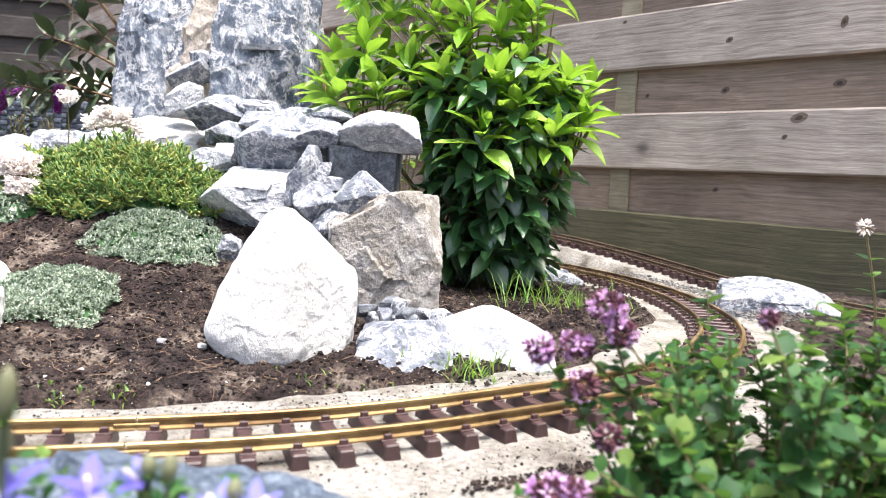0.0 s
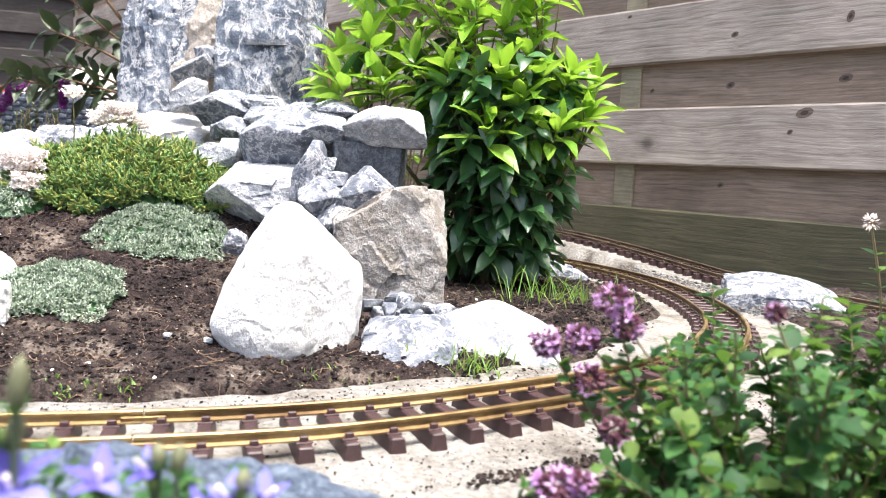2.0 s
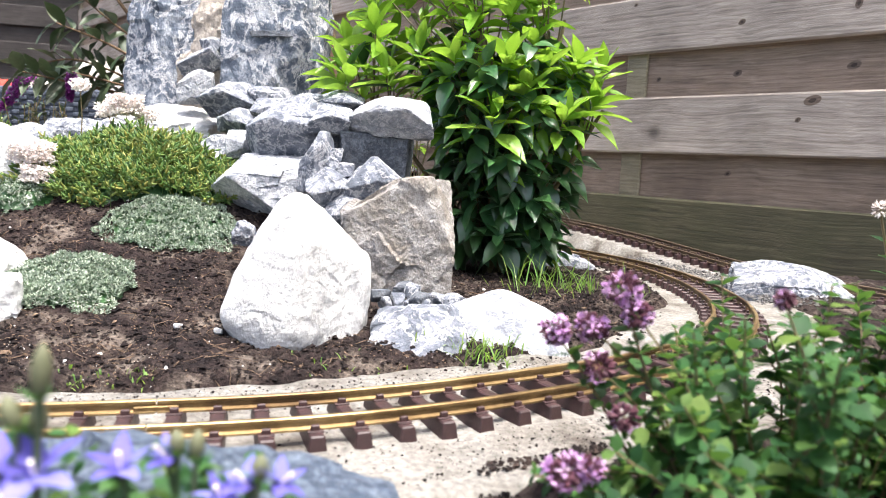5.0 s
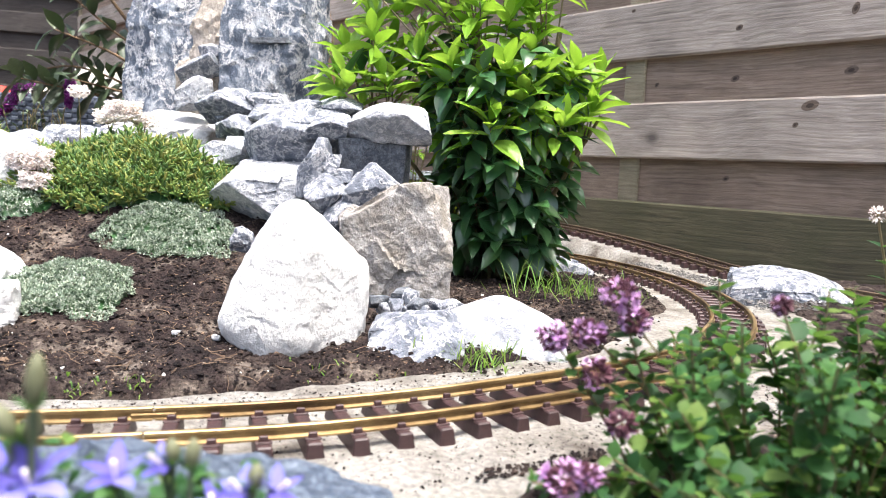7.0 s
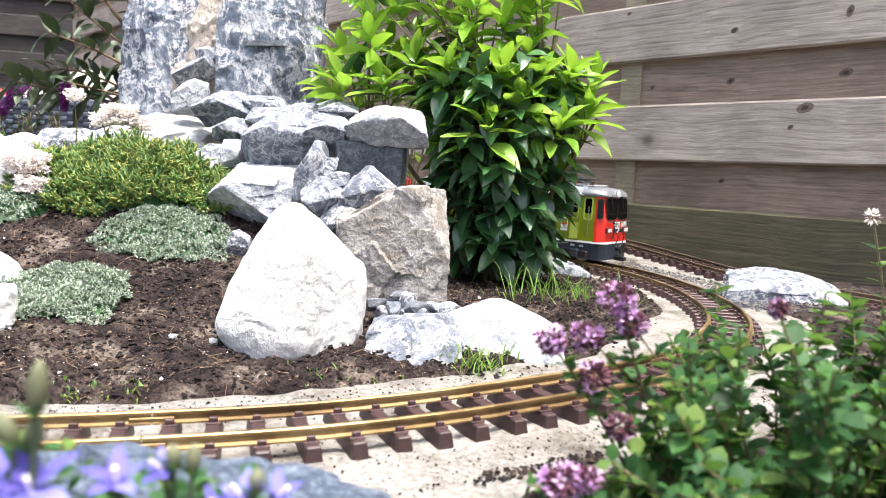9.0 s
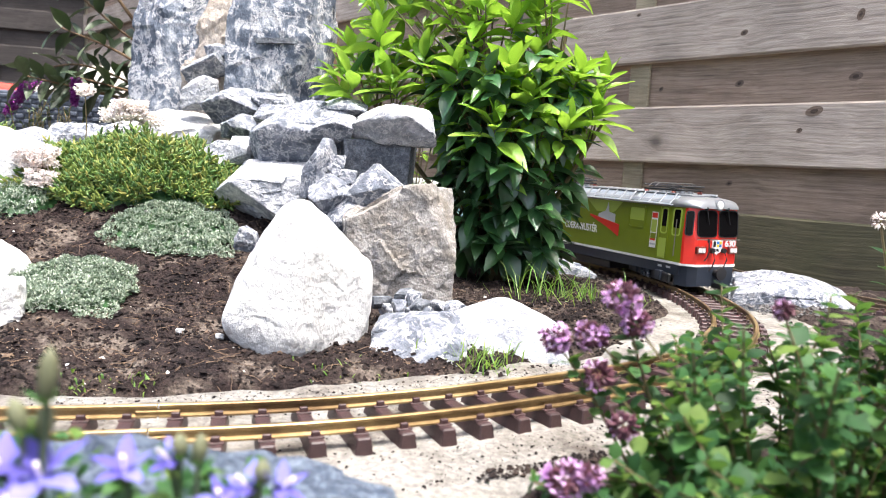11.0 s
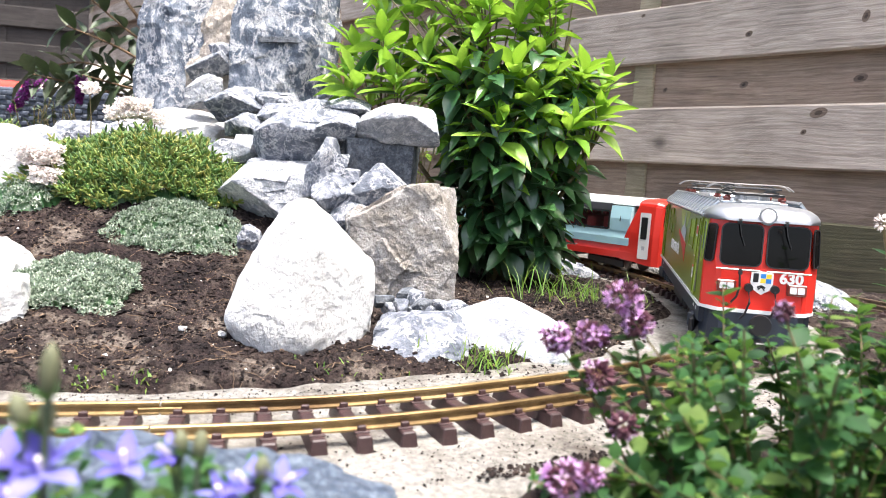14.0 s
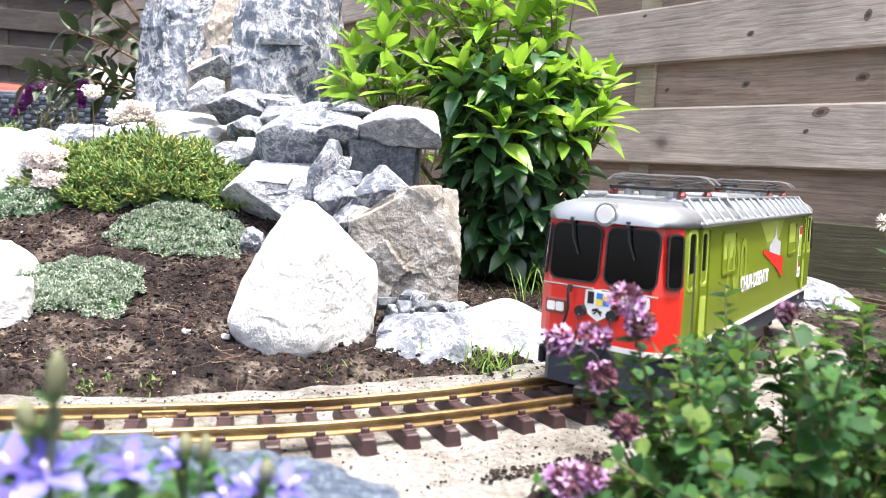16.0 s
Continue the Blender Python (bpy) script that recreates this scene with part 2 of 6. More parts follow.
M["twig"] = surface("twig", [(0.3, (0.10, 0.10, 0.04)), (0.6, (0.20, 0.15, 0.07))], 60, 300, 0.7, contrast=0.3)
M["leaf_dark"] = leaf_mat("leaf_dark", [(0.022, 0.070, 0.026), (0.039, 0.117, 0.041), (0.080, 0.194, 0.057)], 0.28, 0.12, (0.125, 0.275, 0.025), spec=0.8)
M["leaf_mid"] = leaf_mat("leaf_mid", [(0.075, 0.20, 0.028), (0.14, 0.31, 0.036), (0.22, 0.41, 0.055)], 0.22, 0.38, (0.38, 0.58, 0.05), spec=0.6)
M["leaf_bright"] = leaf_mat("leaf_bright", [(0.141, 0.316, 0.032), (0.220, 0.428, 0.045), (0.326, 0.521, 0.081)], 0.25, 0.40, (0.422, 0.651, 0.054), spec=0.6)
M["leaf_dark_one"] = leaf_mat("leaf_dark_one", [(0.022, 0.070, 0.026), (0.039, 0.117, 0.041), (0.080, 0.194, 0.057)], 0.28, 0.12, (0.125, 0.275, 0.025), "object", 0.8)
M["leaf_bright_one"] = leaf_mat("leaf_bright_one", [(0.132, 0.307, 0.032), (0.220, 0.428, 0.045), (0.334, 0.530, 0.090)], 0.25, 0.40, (0.422, 0.651, 0.054), "object", 0.6)
M["thyme_leaf"] = leaf_mat("thyme_leaf", [(0.009, 0.037, 0.013), (0.018, 0.066, 0.021), (0.035, 0.110, 0.030), (0.062, 0.154, 0.040), (0.141, 0.211, 0.044)], 0.55, 0.3, (0.194, 0.387, 0.053), spec=0.25)
M["silver_leaf"] = leaf_mat("silver_leaf", [(0.072, 0.112, 0.068), (0.208, 0.272, 0.192), (0.352, 0.416, 0.328), (0.528, 0.568, 0.480)], 0.7, 0.15, (0.240, 0.336, 0.200))
M["sedum_leaf"] = leaf_mat("sedum_leaf", [(0.08, 0.165, 0.050), (0.11, 0.21, 0.058), (0.15, 0.255, 0.065), (0.20, 0.285, 0.07), (0.26, 0.31, 0.075), (0.34, 0.32, 0.085)], 0.45, 0.2, (0.3, 0.42, 0.05))
M["grass"] = leaf_mat("grass", [(0.06, 0.17, 0.025), (0.12, 0.27, 0.04), (0.24, 0.34, 0.08)], 0.5, 0.4, (0.4, 0.6, 0.08))
M["sap_leaf"] = leaf_mat("sap_leaf", [(0.024, 0.046, 0.020), (0.048, 0.080, 0.034), (0.12, 0.15, 0.085)], 0.5, 0.12, (0.06, 0.09, 0.03))
M["bud_green"] = leaf_mat("bud_green", [(0.13, 0.16, 0.07), (0.17, 0.19, 0.09), (0.20, 0.16, 0.16)], 0.6, 0.2, (0.3, 0.35, 0.15))
M["blue_petal"] = leaf_mat("blue_petal", [(0.10, 0.075, 0.40), (0.15, 0.125, 0.52), (0.25, 0.24, 0.66)], 0.6, 0.3, (0.28, 0.25, 0.75))
M["pink_petal"] = leaf_mat("pink_petal", [(0.42, 0.20, 0.46), (0.56, 0.32, 0.58), (0.70, 0.48, 0.70)], 0.6, 0.3, (0.8, 0.5, 0.8))
M["calyx"] = leaf_mat("calyx", [(0.055, 0.014, 0.026), (0.10, 0.026, 0.045), (0.15, 0.055, 0.075)], 0.6, 0.15, (0.3, 0.08, 0.14))
M["magenta_petal"] = leaf_mat("magenta_petal", [(0.14, 0.012, 0.16), (0.26, 0.022, 0.26), (0.42, 0.06, 0.38)], 0.6, 0.2, (0.5, 0.05, 0.5))
M["cream_petal"] = leaf_mat("cream_petal", [(0.784, 0.678, 0.636), (0.912, 0.848, 0.816), (0.950, 0.933, 0.912)], 0.7, 0.25, (0.848, 0.742, 0.636))
M["red_paint"] = plain("red_paint", (0.68, 0.030, 0.018), 0.35, 0, 0.15, 0.06)
M["green_paint"] = plain("green_paint", (0.17, 0.225, 0.011), 0.34, 0, 0.1, 0.08)
M["faded_green"] = plain("faded_green", (0.235, 0.305, 0.030), 0.45, 0, 0, 0.06)
M["pale_green"] = plain("pale_green", (0.36, 0.46, 0.075), 0.45, 0, 0, 0.06)
M["silver_paint"] = plain("silver_paint", (0.281, 0.296, 0.312), 0.34, 0.5, 0, 0.08)
M["vent_grey"] = plain("vent_grey", (0.30, 0.34, 0.38), 0.5, 0.2, 0, 0.15)
M["white_paint"] = plain("white_paint", (0.82, 0.82, 0.80), 0.4, 0, 0.1, 0.05)
M["sky_paint"] = plain("sky_paint", (0.42, 0.68, 0.74), 0.4, 0, 0.1, 0.05)
M["frame_blue"] = plain("frame_blue", (0.022, 0.030, 0.045), 0.5, 0, 0, 0.2)
M["black"] = plain("black", (0.009, 0.009, 0.010), 0.5, 0, 0, 0.2)
M["rubber"] = plain("rubber", (0.03, 0.03, 0.032), 0.6, 0, 0, 0.2)
M["steel"] = plain("steel", (0.30, 0.28, 0.26), 0.32, 0.9, 0, 0.1)
M["insulator"] = plain("insulator", (0.17, 0.035, 0.025), 0.3, 0, 0.3, 0.1)
M["grey_mark"] = plain("grey_mark", (0.48, 0.50, 0.52), 0.5, 0, 0, 0.1)
M["blue_mark"] = plain("blue_mark", (0.03, 0.22, 0.62), 0.5)
M["yellow_mark"] = plain("yellow_mark", (0.85, 0.62, 0.05), 0.5)
M["seat_red"] = plain("seat_red", (0.55, 0.05, 0.04), 0.6)
M["cushion"] = surface("cushion", [(0.3, (0.62, 0.57, 0.49)), (0.7, (0.78, 0.74, 0.67))], 8, 160, 0.9, bump_d=0.001)
M["wicker"] = surface("wicker", [(0.3, (0.05, 0.062, 0.085)), (0.7, (0.10, 0.12, 0.155))], 30, 200, 0.55, contrast=0.3)
M["red_cloth"] = plain("red_cloth", (0.62, 0.05, 0.03), 0.8)


def glass_mat(name, tint, see):
    m, nt, p, co = base_mat(name)
    p.inputs["Base Color"].default_value = (*tint, 1)
    p.inputs["Roughness"].default_value = 0.06
    p.inputs["Specular IOR Level"].default_value = 0.22
    tr = nt.nodes.new("ShaderNodeBsdfTransparent")
    tr.inputs[0].default_value = (0.9, 0.92, 0.93, 1)
    ms = nt.nodes.new("ShaderNodeMixShader")
    ms.inputs[0].default_value = see
    nt.links.new(p.outputs[0], ms.inputs[1])
    nt.links.new(tr.outputs[0], ms.inputs[2])
    nt.links.new(ms.outputs[0], nt.nodes["Material Output"].inputs[0])
    return m


M["glass"] = glass_mat("glass", (0.003, 0.003, 0.0035), 0.0)
M["glass_clear"] = glass_mat("glass_clear", (0.01, 0.011, 0.012), 0.78)
M["lens"] = glass_mat("lens", (0.75, 0.75, 0.74), 0.1)


# ---------------------------------------------------------------- mesh tools
class Build:
    """Collects pieces into one mesh, each with its own material slot."""

    def __init__(self):
        self.v, self.f, self.m = [], [], []

    def add(self, verts, faces, slot=0, m=None):
        k = len(self.v)
        self.v += [tuple(m @ Vector(q)) for q in verts] if m is not None else [tuple(q) for q in verts]
        self.f += [tuple(i + k for i in f) for f in faces]
        self.m += [slot] * len(faces)
        return self

    def mesh(self, name, mats, smooth=False):
        me = bpy.data.meshes.new(name)
        me.from_pydata(self.v, [], self.f)
        for mt in mats:
            me.materials.append(mt)
        me.polygons.foreach_set("material_index", self.m)
        if smooth:
            me.polygons.foreach_set("use_smooth", [True] * len(me.polygons))
        me.update()
        return me


def part(name, mesh, parent=None, label="", m=None):
    ob = new(name, mesh)
    if parent is not None:
        ob.parent = parent
    if m is not None:
        ob.matrix_basis = m
    if label:
        tagged(ob, label)
    return ob


def one(build, name, mat, parent=None, label="", m=None, smooth=False):
    return part(name, build.mesh(name, mat if isinstance(mat, list) else [mat], smooth), parent, label, m)


def box_data(x0, x1, y0, y1, z0, z1, b=0.0):
    """A box with chamfered edges."""
    bm = bmesh.new()
    bmesh.ops.create_cube(bm, size=1.0, matrix=Matrix.Translation(((x0 + x1) / 2, (y0 + y1) / 2, (z0 + z1) / 2)) @ Matrix.Diagonal((x1 - x0, y1 - y0, z1 - z0, 1)))
    if b:
        bmesh.ops.bevel(bm, geom=bm.edges[:], offset=b, segments=1, affect="EDGES")
    bm.verts.index_update()
    out = [tuple(v.co) for v in bm.verts], [tuple(v.index for v in f.verts) for f in bm.faces]
    bm.free()
    return out


def tube_data(pts, rad, n=6):
    """A tube through points; rad is one radius or one for each point."""
    pts = [Vector(q) for q in pts]
    rads = rad if isinstance(rad, (list, tuple)) else [rad] * len(pts)
    verts, faces = [], []
    up = Vector((0.12, 0.31, 0.94))
    for i, q in enumerate(pts):
        d = (pts[min(i + 1, len(pts) - 1)] - pts[max(i - 1, 0)]).normalized()
        a = d.cross(up)
        if a.length < 1e-3:
            a = d.cross(Vector((1, 0, 0)))
        a.normalize()
        b = d.cross(a)
        for k in range(n):
            w = 2 * math.pi * k / n
            verts.append(q + (a * math.cos(w) + b * math.sin(w)) * rads[i])
    for i in range(len(pts) - 1):
        for k in range(n):
            k2 = (k + 1) % n
            faces.append((i * n + k, i * n + k2, (i + 1) * n + k2, (i + 1) * n + k))
    faces.append(tuple(range(n - 1, -1, -1)))
    faces.append(tuple(range((len(pts) - 1) * n, len(pts) * n)))
    return verts, faces


def rrect(w, h, r, k=4):
    out = []
    for cx, cy, a0 in ((w / 2 - r, h / 2 - r, 0), (-w / 2 + r, h / 2 - r, 90), (-w / 2 + r, -h / 2 + r, 180), (w / 2 - r, -h / 2 + r, 270)):
        for i in range(k + 1):
            a = radians(a0 + 90 * i / k)
            out.append((cx + r * math.cos(a), cy + r * math.sin(a)))
    return out


def plate_data(outline, t):
    """A flat plate of thickness t: outline in x, z; its front faces -y at y = 0."""
    n = len(outline)
    v = [(x, 0.0, z) for x, z in outline] + [(x, t, z) for x, z in outline]
    return v, [tuple(range(n)), tuple(range(2 * n - 1, n - 1, -1))] + [(i, i + n, (i + 1) % n + n, (i + 1) % n) for i in range(n)]


def ring_data(outer, inner, t):
    n = len(outer)
    v = [(x, 0.0, z) for x, z in outer] + [(x, 0.0, z) for x, z in inner] + [(x, t, z) for x, z in outer] + [(x, t, z) for x, z in inner]
    f = []
    for i in range(n):
        j = (i + 1) % n
        f += [(i, j, n + j, n + i), (2 * n + j, 2 * n + i, 3 * n + i, 3 * n + j), (i, 2 * n + i, 2 * n + j, j), (n + i, n + j, 3 * n + j, 3 * n + i)]
    return v, f


def text_mesh(body, size, mat, depth=0.0003, bold=0.0):
    cu = bpy.data.curves.new("lettering", "FONT")
    cu.body, cu.size, cu.extrude, cu.align_x, cu.align_y = body, size, depth, "CENTER", "CENTER"
    cu.offset, cu.resolution_u = bold, 3
    ob = new("lettering", cu)
    bpy.context.view_layer.update()
    me = bpy.data.meshes.new_from_object(ob.evaluated_get(bpy.context.evaluated_depsgraph_get()))
    bpy.data.objects.remove(ob)
    me.materials.clear()
    me.materials.append(mat)
    return me


def fbm(p, octaves=4):
    return noise.fractal(p, 1.0, 2.1, octaves, noise_basis="PERLIN_ORIGINAL")


# ---------------------------------------------------------------- track lines
def smooth(a, b, x):
    t = min(1.0, max(0.0, (x - a) / (b - a)))
    return t * t * (3 - 2 * t)


def base_level(x, y):
    """The bed falls a little towards the far bend."""
    return -0.012 * smooth(0.80, 1.30, y) * smooth(-0.15, 0.10, x) * smooth(2.6, 2.0, y)


def spline(ctl, n=16):
    pts = [Vector(c) for c in ctl]
    pts = [2 * pts[0] - pts[1]] + pts + [2 * pts[-1] - pts[-2]]
    out = []
    for i in range(1, len(pts) - 2):
        a, b, c, d = pts[i - 1:i + 3]
        for k in range(n):
            t = k / n
            out.append(0.5 * (2 * b + (c - a) * t + (2 * a - 5 * b + 4 * c - d) * t * t + (3 * b - a - 3 * c + d) * t ** 3))
    out.append(pts[-2])
    return out


class Line:
    """A track's centre line, measured along its length."""

    def __init__(self, ctl):
        self.p = spline([(*c, 0.0) if len(c) == 2 else c for c in ctl])
        self.s = [0.0]
        for a, b in zip(self.p, self.p[1:]):
            self.s.append(self.s[-1] + (b - a).length)
        self.arr = np.array([tuple(q) for q in self.p])

    def at(self, s):
        return Vector([float(np.interp(s, self.s, self.arr[:, k])) for k in range(3)])

    def way(self, s):
        return (self.at(s + 0.012) - self.at(s - 0.012)).normalized()

    def near(self, x, y):
        d = np.hypot(self.arr[:, 0] - x, self.arr[:, 1] - y)
        return float(d.min())


LOOP = Line([(x, y, base_level(x, y)) for x, y in ((-3.2, 2.62), (-2.6, 2.55), (-2.1, 2.46), (-1.6, 2.35), (-1.1, 2.24), (-0.6, 2.1), (-0.25, 1.95), (0.053, 1.736), (0.257, 1.565), (0.364, 1.383), (0.405, 1.203), (0.39, 1.006), (0.358, 0.874), (0.315, 0.78), (0.257, 0.69), (0.19, 0.627), (0.125, 0.582), (0.055, 0.54), (0.007, 0.513), (-0.06, 0.482), (-0.12, 0.461), (-0.18, 0.445), (-0.24, 0.431), (-0.34, 0.412), (-0.5, 0.395), (-0.8, 0.39), (-1.2, 0.42))])
REAR = Line([(1.3, 0.55, -0.01), (0.95, 0.82, -0.01), (0.70, 1.07, -0.006), (0.567, 1.32, -0.003), (0.505, 1.50, 0.004), (0.425, 1.68, 0.016), (0.305, 1.83, 0.03), (0.1, 2.0, 0.045), (-0.3, 2.25, 0.06), (-1.0, 2.6, 0.06)])
S0 = LOOP.s[int(np.argmin(np.hypot(LOOP.arr[:, 0] - 0.39, LOOP.arr[:, 1] - 1.006)))]


# ---------------------------------------------------------------- ground
def ground_height(x, y):
    d = LOOP.near(x, y)
    dr = REAR.near(x, y)
    n = 0.006 * fbm(Vector((x * 9, y * 9, 0.3)), 4)
    fine = 0.0060 * fbm(Vector((x * 62, y * 62, 1.3)), 5)
    h = n + fine
    if y > 0.42:
        rise = float(np.interp(d, (0.08, 0.25, 0.36, 0.53, 0.69, 0.90, 1.15), (0.0, 0.004, 0.018, 0.066, 0.126, 0.182, 0.205))) if y < 1.42 else 0.165
        h += rise * smooth(0.10, -0.26, x) * smooth(1.80, 1.55, y)
        h += 0.005 * smooth(0.07, 0.16, d) * smooth(1.9, 1.5, y)
    else:
        h += 0.010 * smooth(0.085, 0.2, d)
    k = int(np.argmin(np.hypot(LOOP.arr[:, 0] - x, LOOP.arr[:, 1] - y)))
    d_side = y - LOOP.arr[k, 1]
    edge = d + 0.012 * fbm(Vector((x * 16, y * 16, 4.0)), 3)
    tuck = smooth(0.90, 1.02, y) * smooth(1.45, 1.30, y) if x < LOOP.arr[k, 0] else 0.0
    h += 0.005 * tuck
    edge += 0.042 * tuck
    keep = smooth(0.096, 0.122, edge if y > 0.75 or d_side > 0 else edge - 0.015) * smooth(0.04, 0.075, dr)
    return base_level(x, y) - 0.012 * (1 - keep) + h * keep + (0.0025 if keep > 0.5 else 0)


def axis(lo, fine_lo, fine_hi, hi, step, grow=1.35):
    mid = list(np.arange(fine_lo, fine_hi + step, step))
    left, right, s = [fine_lo], [mid[-1]], step
    while left[-1] > lo:
        s *= grow
        left.append(left[-1] - s)
    s = step
    while right[-1] < hi:
        s *= grow
        right.append(right[-1] + s)
    return left[:0:-1] + mid + right[1:]


def make_ground():
    xs, ys = axis(-600, -0.85, 0.85, 600, 0.0062), axis(-600, 0.22, 1.75, 900, 0.0062)
    v = [(x, y, ground_height(x, y)) for y in ys for x in xs]
    nx = len(xs)
    f = [(j * nx + i, j * nx + i + 1, (j + 1) * nx + i + 1, (j + 1) * nx + i) for j in range(len(ys) - 1) for i in range(nx - 1)]
    b = Build().add(v, f)
    return tagged(one(b, "ground", M["soil"], smooth=True), "dark brown crumbly garden soil rising into a planted mound", "ground", kind="structure")


make_ground()


def make_path(line, name, half, label, z_off=0.0, s0=0.0, s1=99.0, wide=1.0):
    b = Build()
    s1 = min(s1, line.s[-1])
    n = int((s1 - s0) / 0.012)
    cols = [-half, -half * 0.82, -half * 0.6, -half * 0.36, -half * 0.12, half * 0.12, half * 0.36, half * 0.6, half * 0.82, half]
    v = []
    for i in range(n + 1):
        s = s0 + (s1 - s0) * i / n
        p, w = line.at(s), line.way(s)
        side = Vector((w.y, -w.x, 0))
        for k, c in enumerate(cols):
            q = p + side * (c * (wide if c < 0 else 1.0) * (1 + 0.16 * fbm(Vector((s * 11, k * 0.3, 2.0)), 3)))
            z = p.z + z_off + 0.0022 * fbm(Vector((q.x * 30, q.y * 30, 5)), 4)
            if k in (0, len(cols) - 1):
                z -= 0.03
            v.append((q.x, q.y, z))
    m = len(cols)
    f = [(i * m + k, i * m + k + 1, (i + 1) * m + k + 1, (i + 1) * m + k) for i in range(n) for k in range(m - 1)]
    b.add(v, f)
    return tagged(one(b, name, M["concrete"], smooth=True), label, "path", kind="structure")


make_path(LOOP, "pavement_loop", 0.132, "pale cement bed under the garden railway, dusted with soil", wide=1.1)
make_path(REAR, "pavement_rear", 0.085, "pale cement bed under the rear track beside the fence")


# ---------------------------------------------------------------- fence
FENCE_O, FENCE_D = Vector((0.640, 1.576, 0)), Vector((-0.674, 0.739, 0)).normalized()


def board_data(length, z0, z1, t, cut=0.004, seg=14):
    """A plank along x with softened, slightly uneven long edges; its face is at y = 0."""
    v, f = [], []
    for i in range(seg + 1):
        x = length * i / seg
        e0, e1 = 0.0016 * noise.noise(Vector((x * 3, z0 * 9, 1))), 0.0016 * noise.noise(Vector((x * 3, z1 * 9, 7)))
        for y, z in ((0.0, z0 + cut + e0), (0.0, z1 - cut + e1), (cut, z1 + e1), (t - cut, z1 + e1), (t, z1 - cut + e1), (t, z0 + cut + e0), (t - cut, z0 + e0), (cut, z0 + e0)):
            v.append((x, y, z))
    for i in range(seg):
        for k in range(8):
            a, b2 = i * 8 + k, i * 8 + (k + 1) % 8
            f.append((a, a + 8, b2 + 8, b2))
    f += [tuple(range(8)), tuple(range(seg * 8 + 7, seg * 8 - 1, -1))]
    return v, f


def make_fence(origin, yaw, length, posts, label, mats, rows=8, lift=0.0, knots=()):
    """Planks in two layers, the rear ones showing between the front ones; battens stand between the layers."""
    fence = tagged(new("garden_fence"), label, "fence")
    fence.matrix_world = Matrix.Translation(origin) @ pose(0, 0, 0, 0, 0, yaw)
    pitch, z_first = 0.2325, 0.117 + lift
    front, low, back, post = mats
    for r in range(rows):
        z1 = z_first + pitch * r
        z0 = z1 - (0.129 if r else 0.24)
        one(Build().add(*board_data(length, z0, z1, 0.018)), "plank", low if r == 0 else front, fence)
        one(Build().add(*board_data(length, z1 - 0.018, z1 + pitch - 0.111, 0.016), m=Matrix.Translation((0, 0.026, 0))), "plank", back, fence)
    for kx, kz, deep, w, h in knots:
        ring = [(kx + w * math.cos(a * math.pi / 9), kz + h * math.sin(a * math.pi / 9) + 0.3 * h * math.cos(a * math.pi / 9)) for a in range(18)]
        core = [(kx + 0.45 * (x - kx), kz + 0.45 * (z - kz)) for x, z in ring]
        knot = one(Build().add(*plate_data(ring, 0.002), m=Matrix.Translation((0, deep - 0.0006, 0))), "knot", M["knot"], fence, "brown wood knot")
        one(Build().add(*plate_data(core, 0.002), m=Matrix.Translation((0, deep - 0.0012, 0))), "knot_core", M["knot_core"], knot)
    for px in posts:
        one(Build().add(*box_data(px, px + 0.056, 0.018, 0.026, -0.1, z_first + pitch * (rows - 1), 0.003)), "batten", post, fence)
    return fence


yaw_f = math.degrees(math.atan2(FENCE_D.y, FENCE_D.x))
# the planks run along the fence; their faces look towards the garden
make_fence(FENCE_O + FENCE_D * 4.6, yaw_f + 180, 7.4, (0.0, 2.5, 4.275, 6.35), "weathered grey-brown plank fence with overlapping boards and green algae below",
           (M["fence"], M["fence_low"], M["fence_back"], M["post"]),
           knots=((4.725, 0.332, 0.0, 0.017, 0.010), (4.552, 0.397, 0.026, 0.010, 0.007), (4.786, 0.400, 0.026, 0.013, 0.008), (4.792, 0.512, 0.0, 0.007, 0.011), (4.55, 0.180, 0.026, 0.008, 0.006), (4.36, 0.393, 0.026, 0.006, 0.005), (4.565, 0.500, 0.0, 0.008, 0.006), (4.70, 0.294, 0.0, 0.006, 0.005), (4.30, 0.566, 0.0, 0.006, 0.004)))
corner = FENCE_O + FENCE_D * 4.55
make_fence(corner + Vector((-4.6, -1.2, 0)), 14.6, 4.75, (0.6, 2.2, 4.2), "plank fence behind the patio, its shade put into the dark wood colour", (M["fence_shade"], M["fence_shade"], M["fence_shade"], M["fence_shade"]), 8)


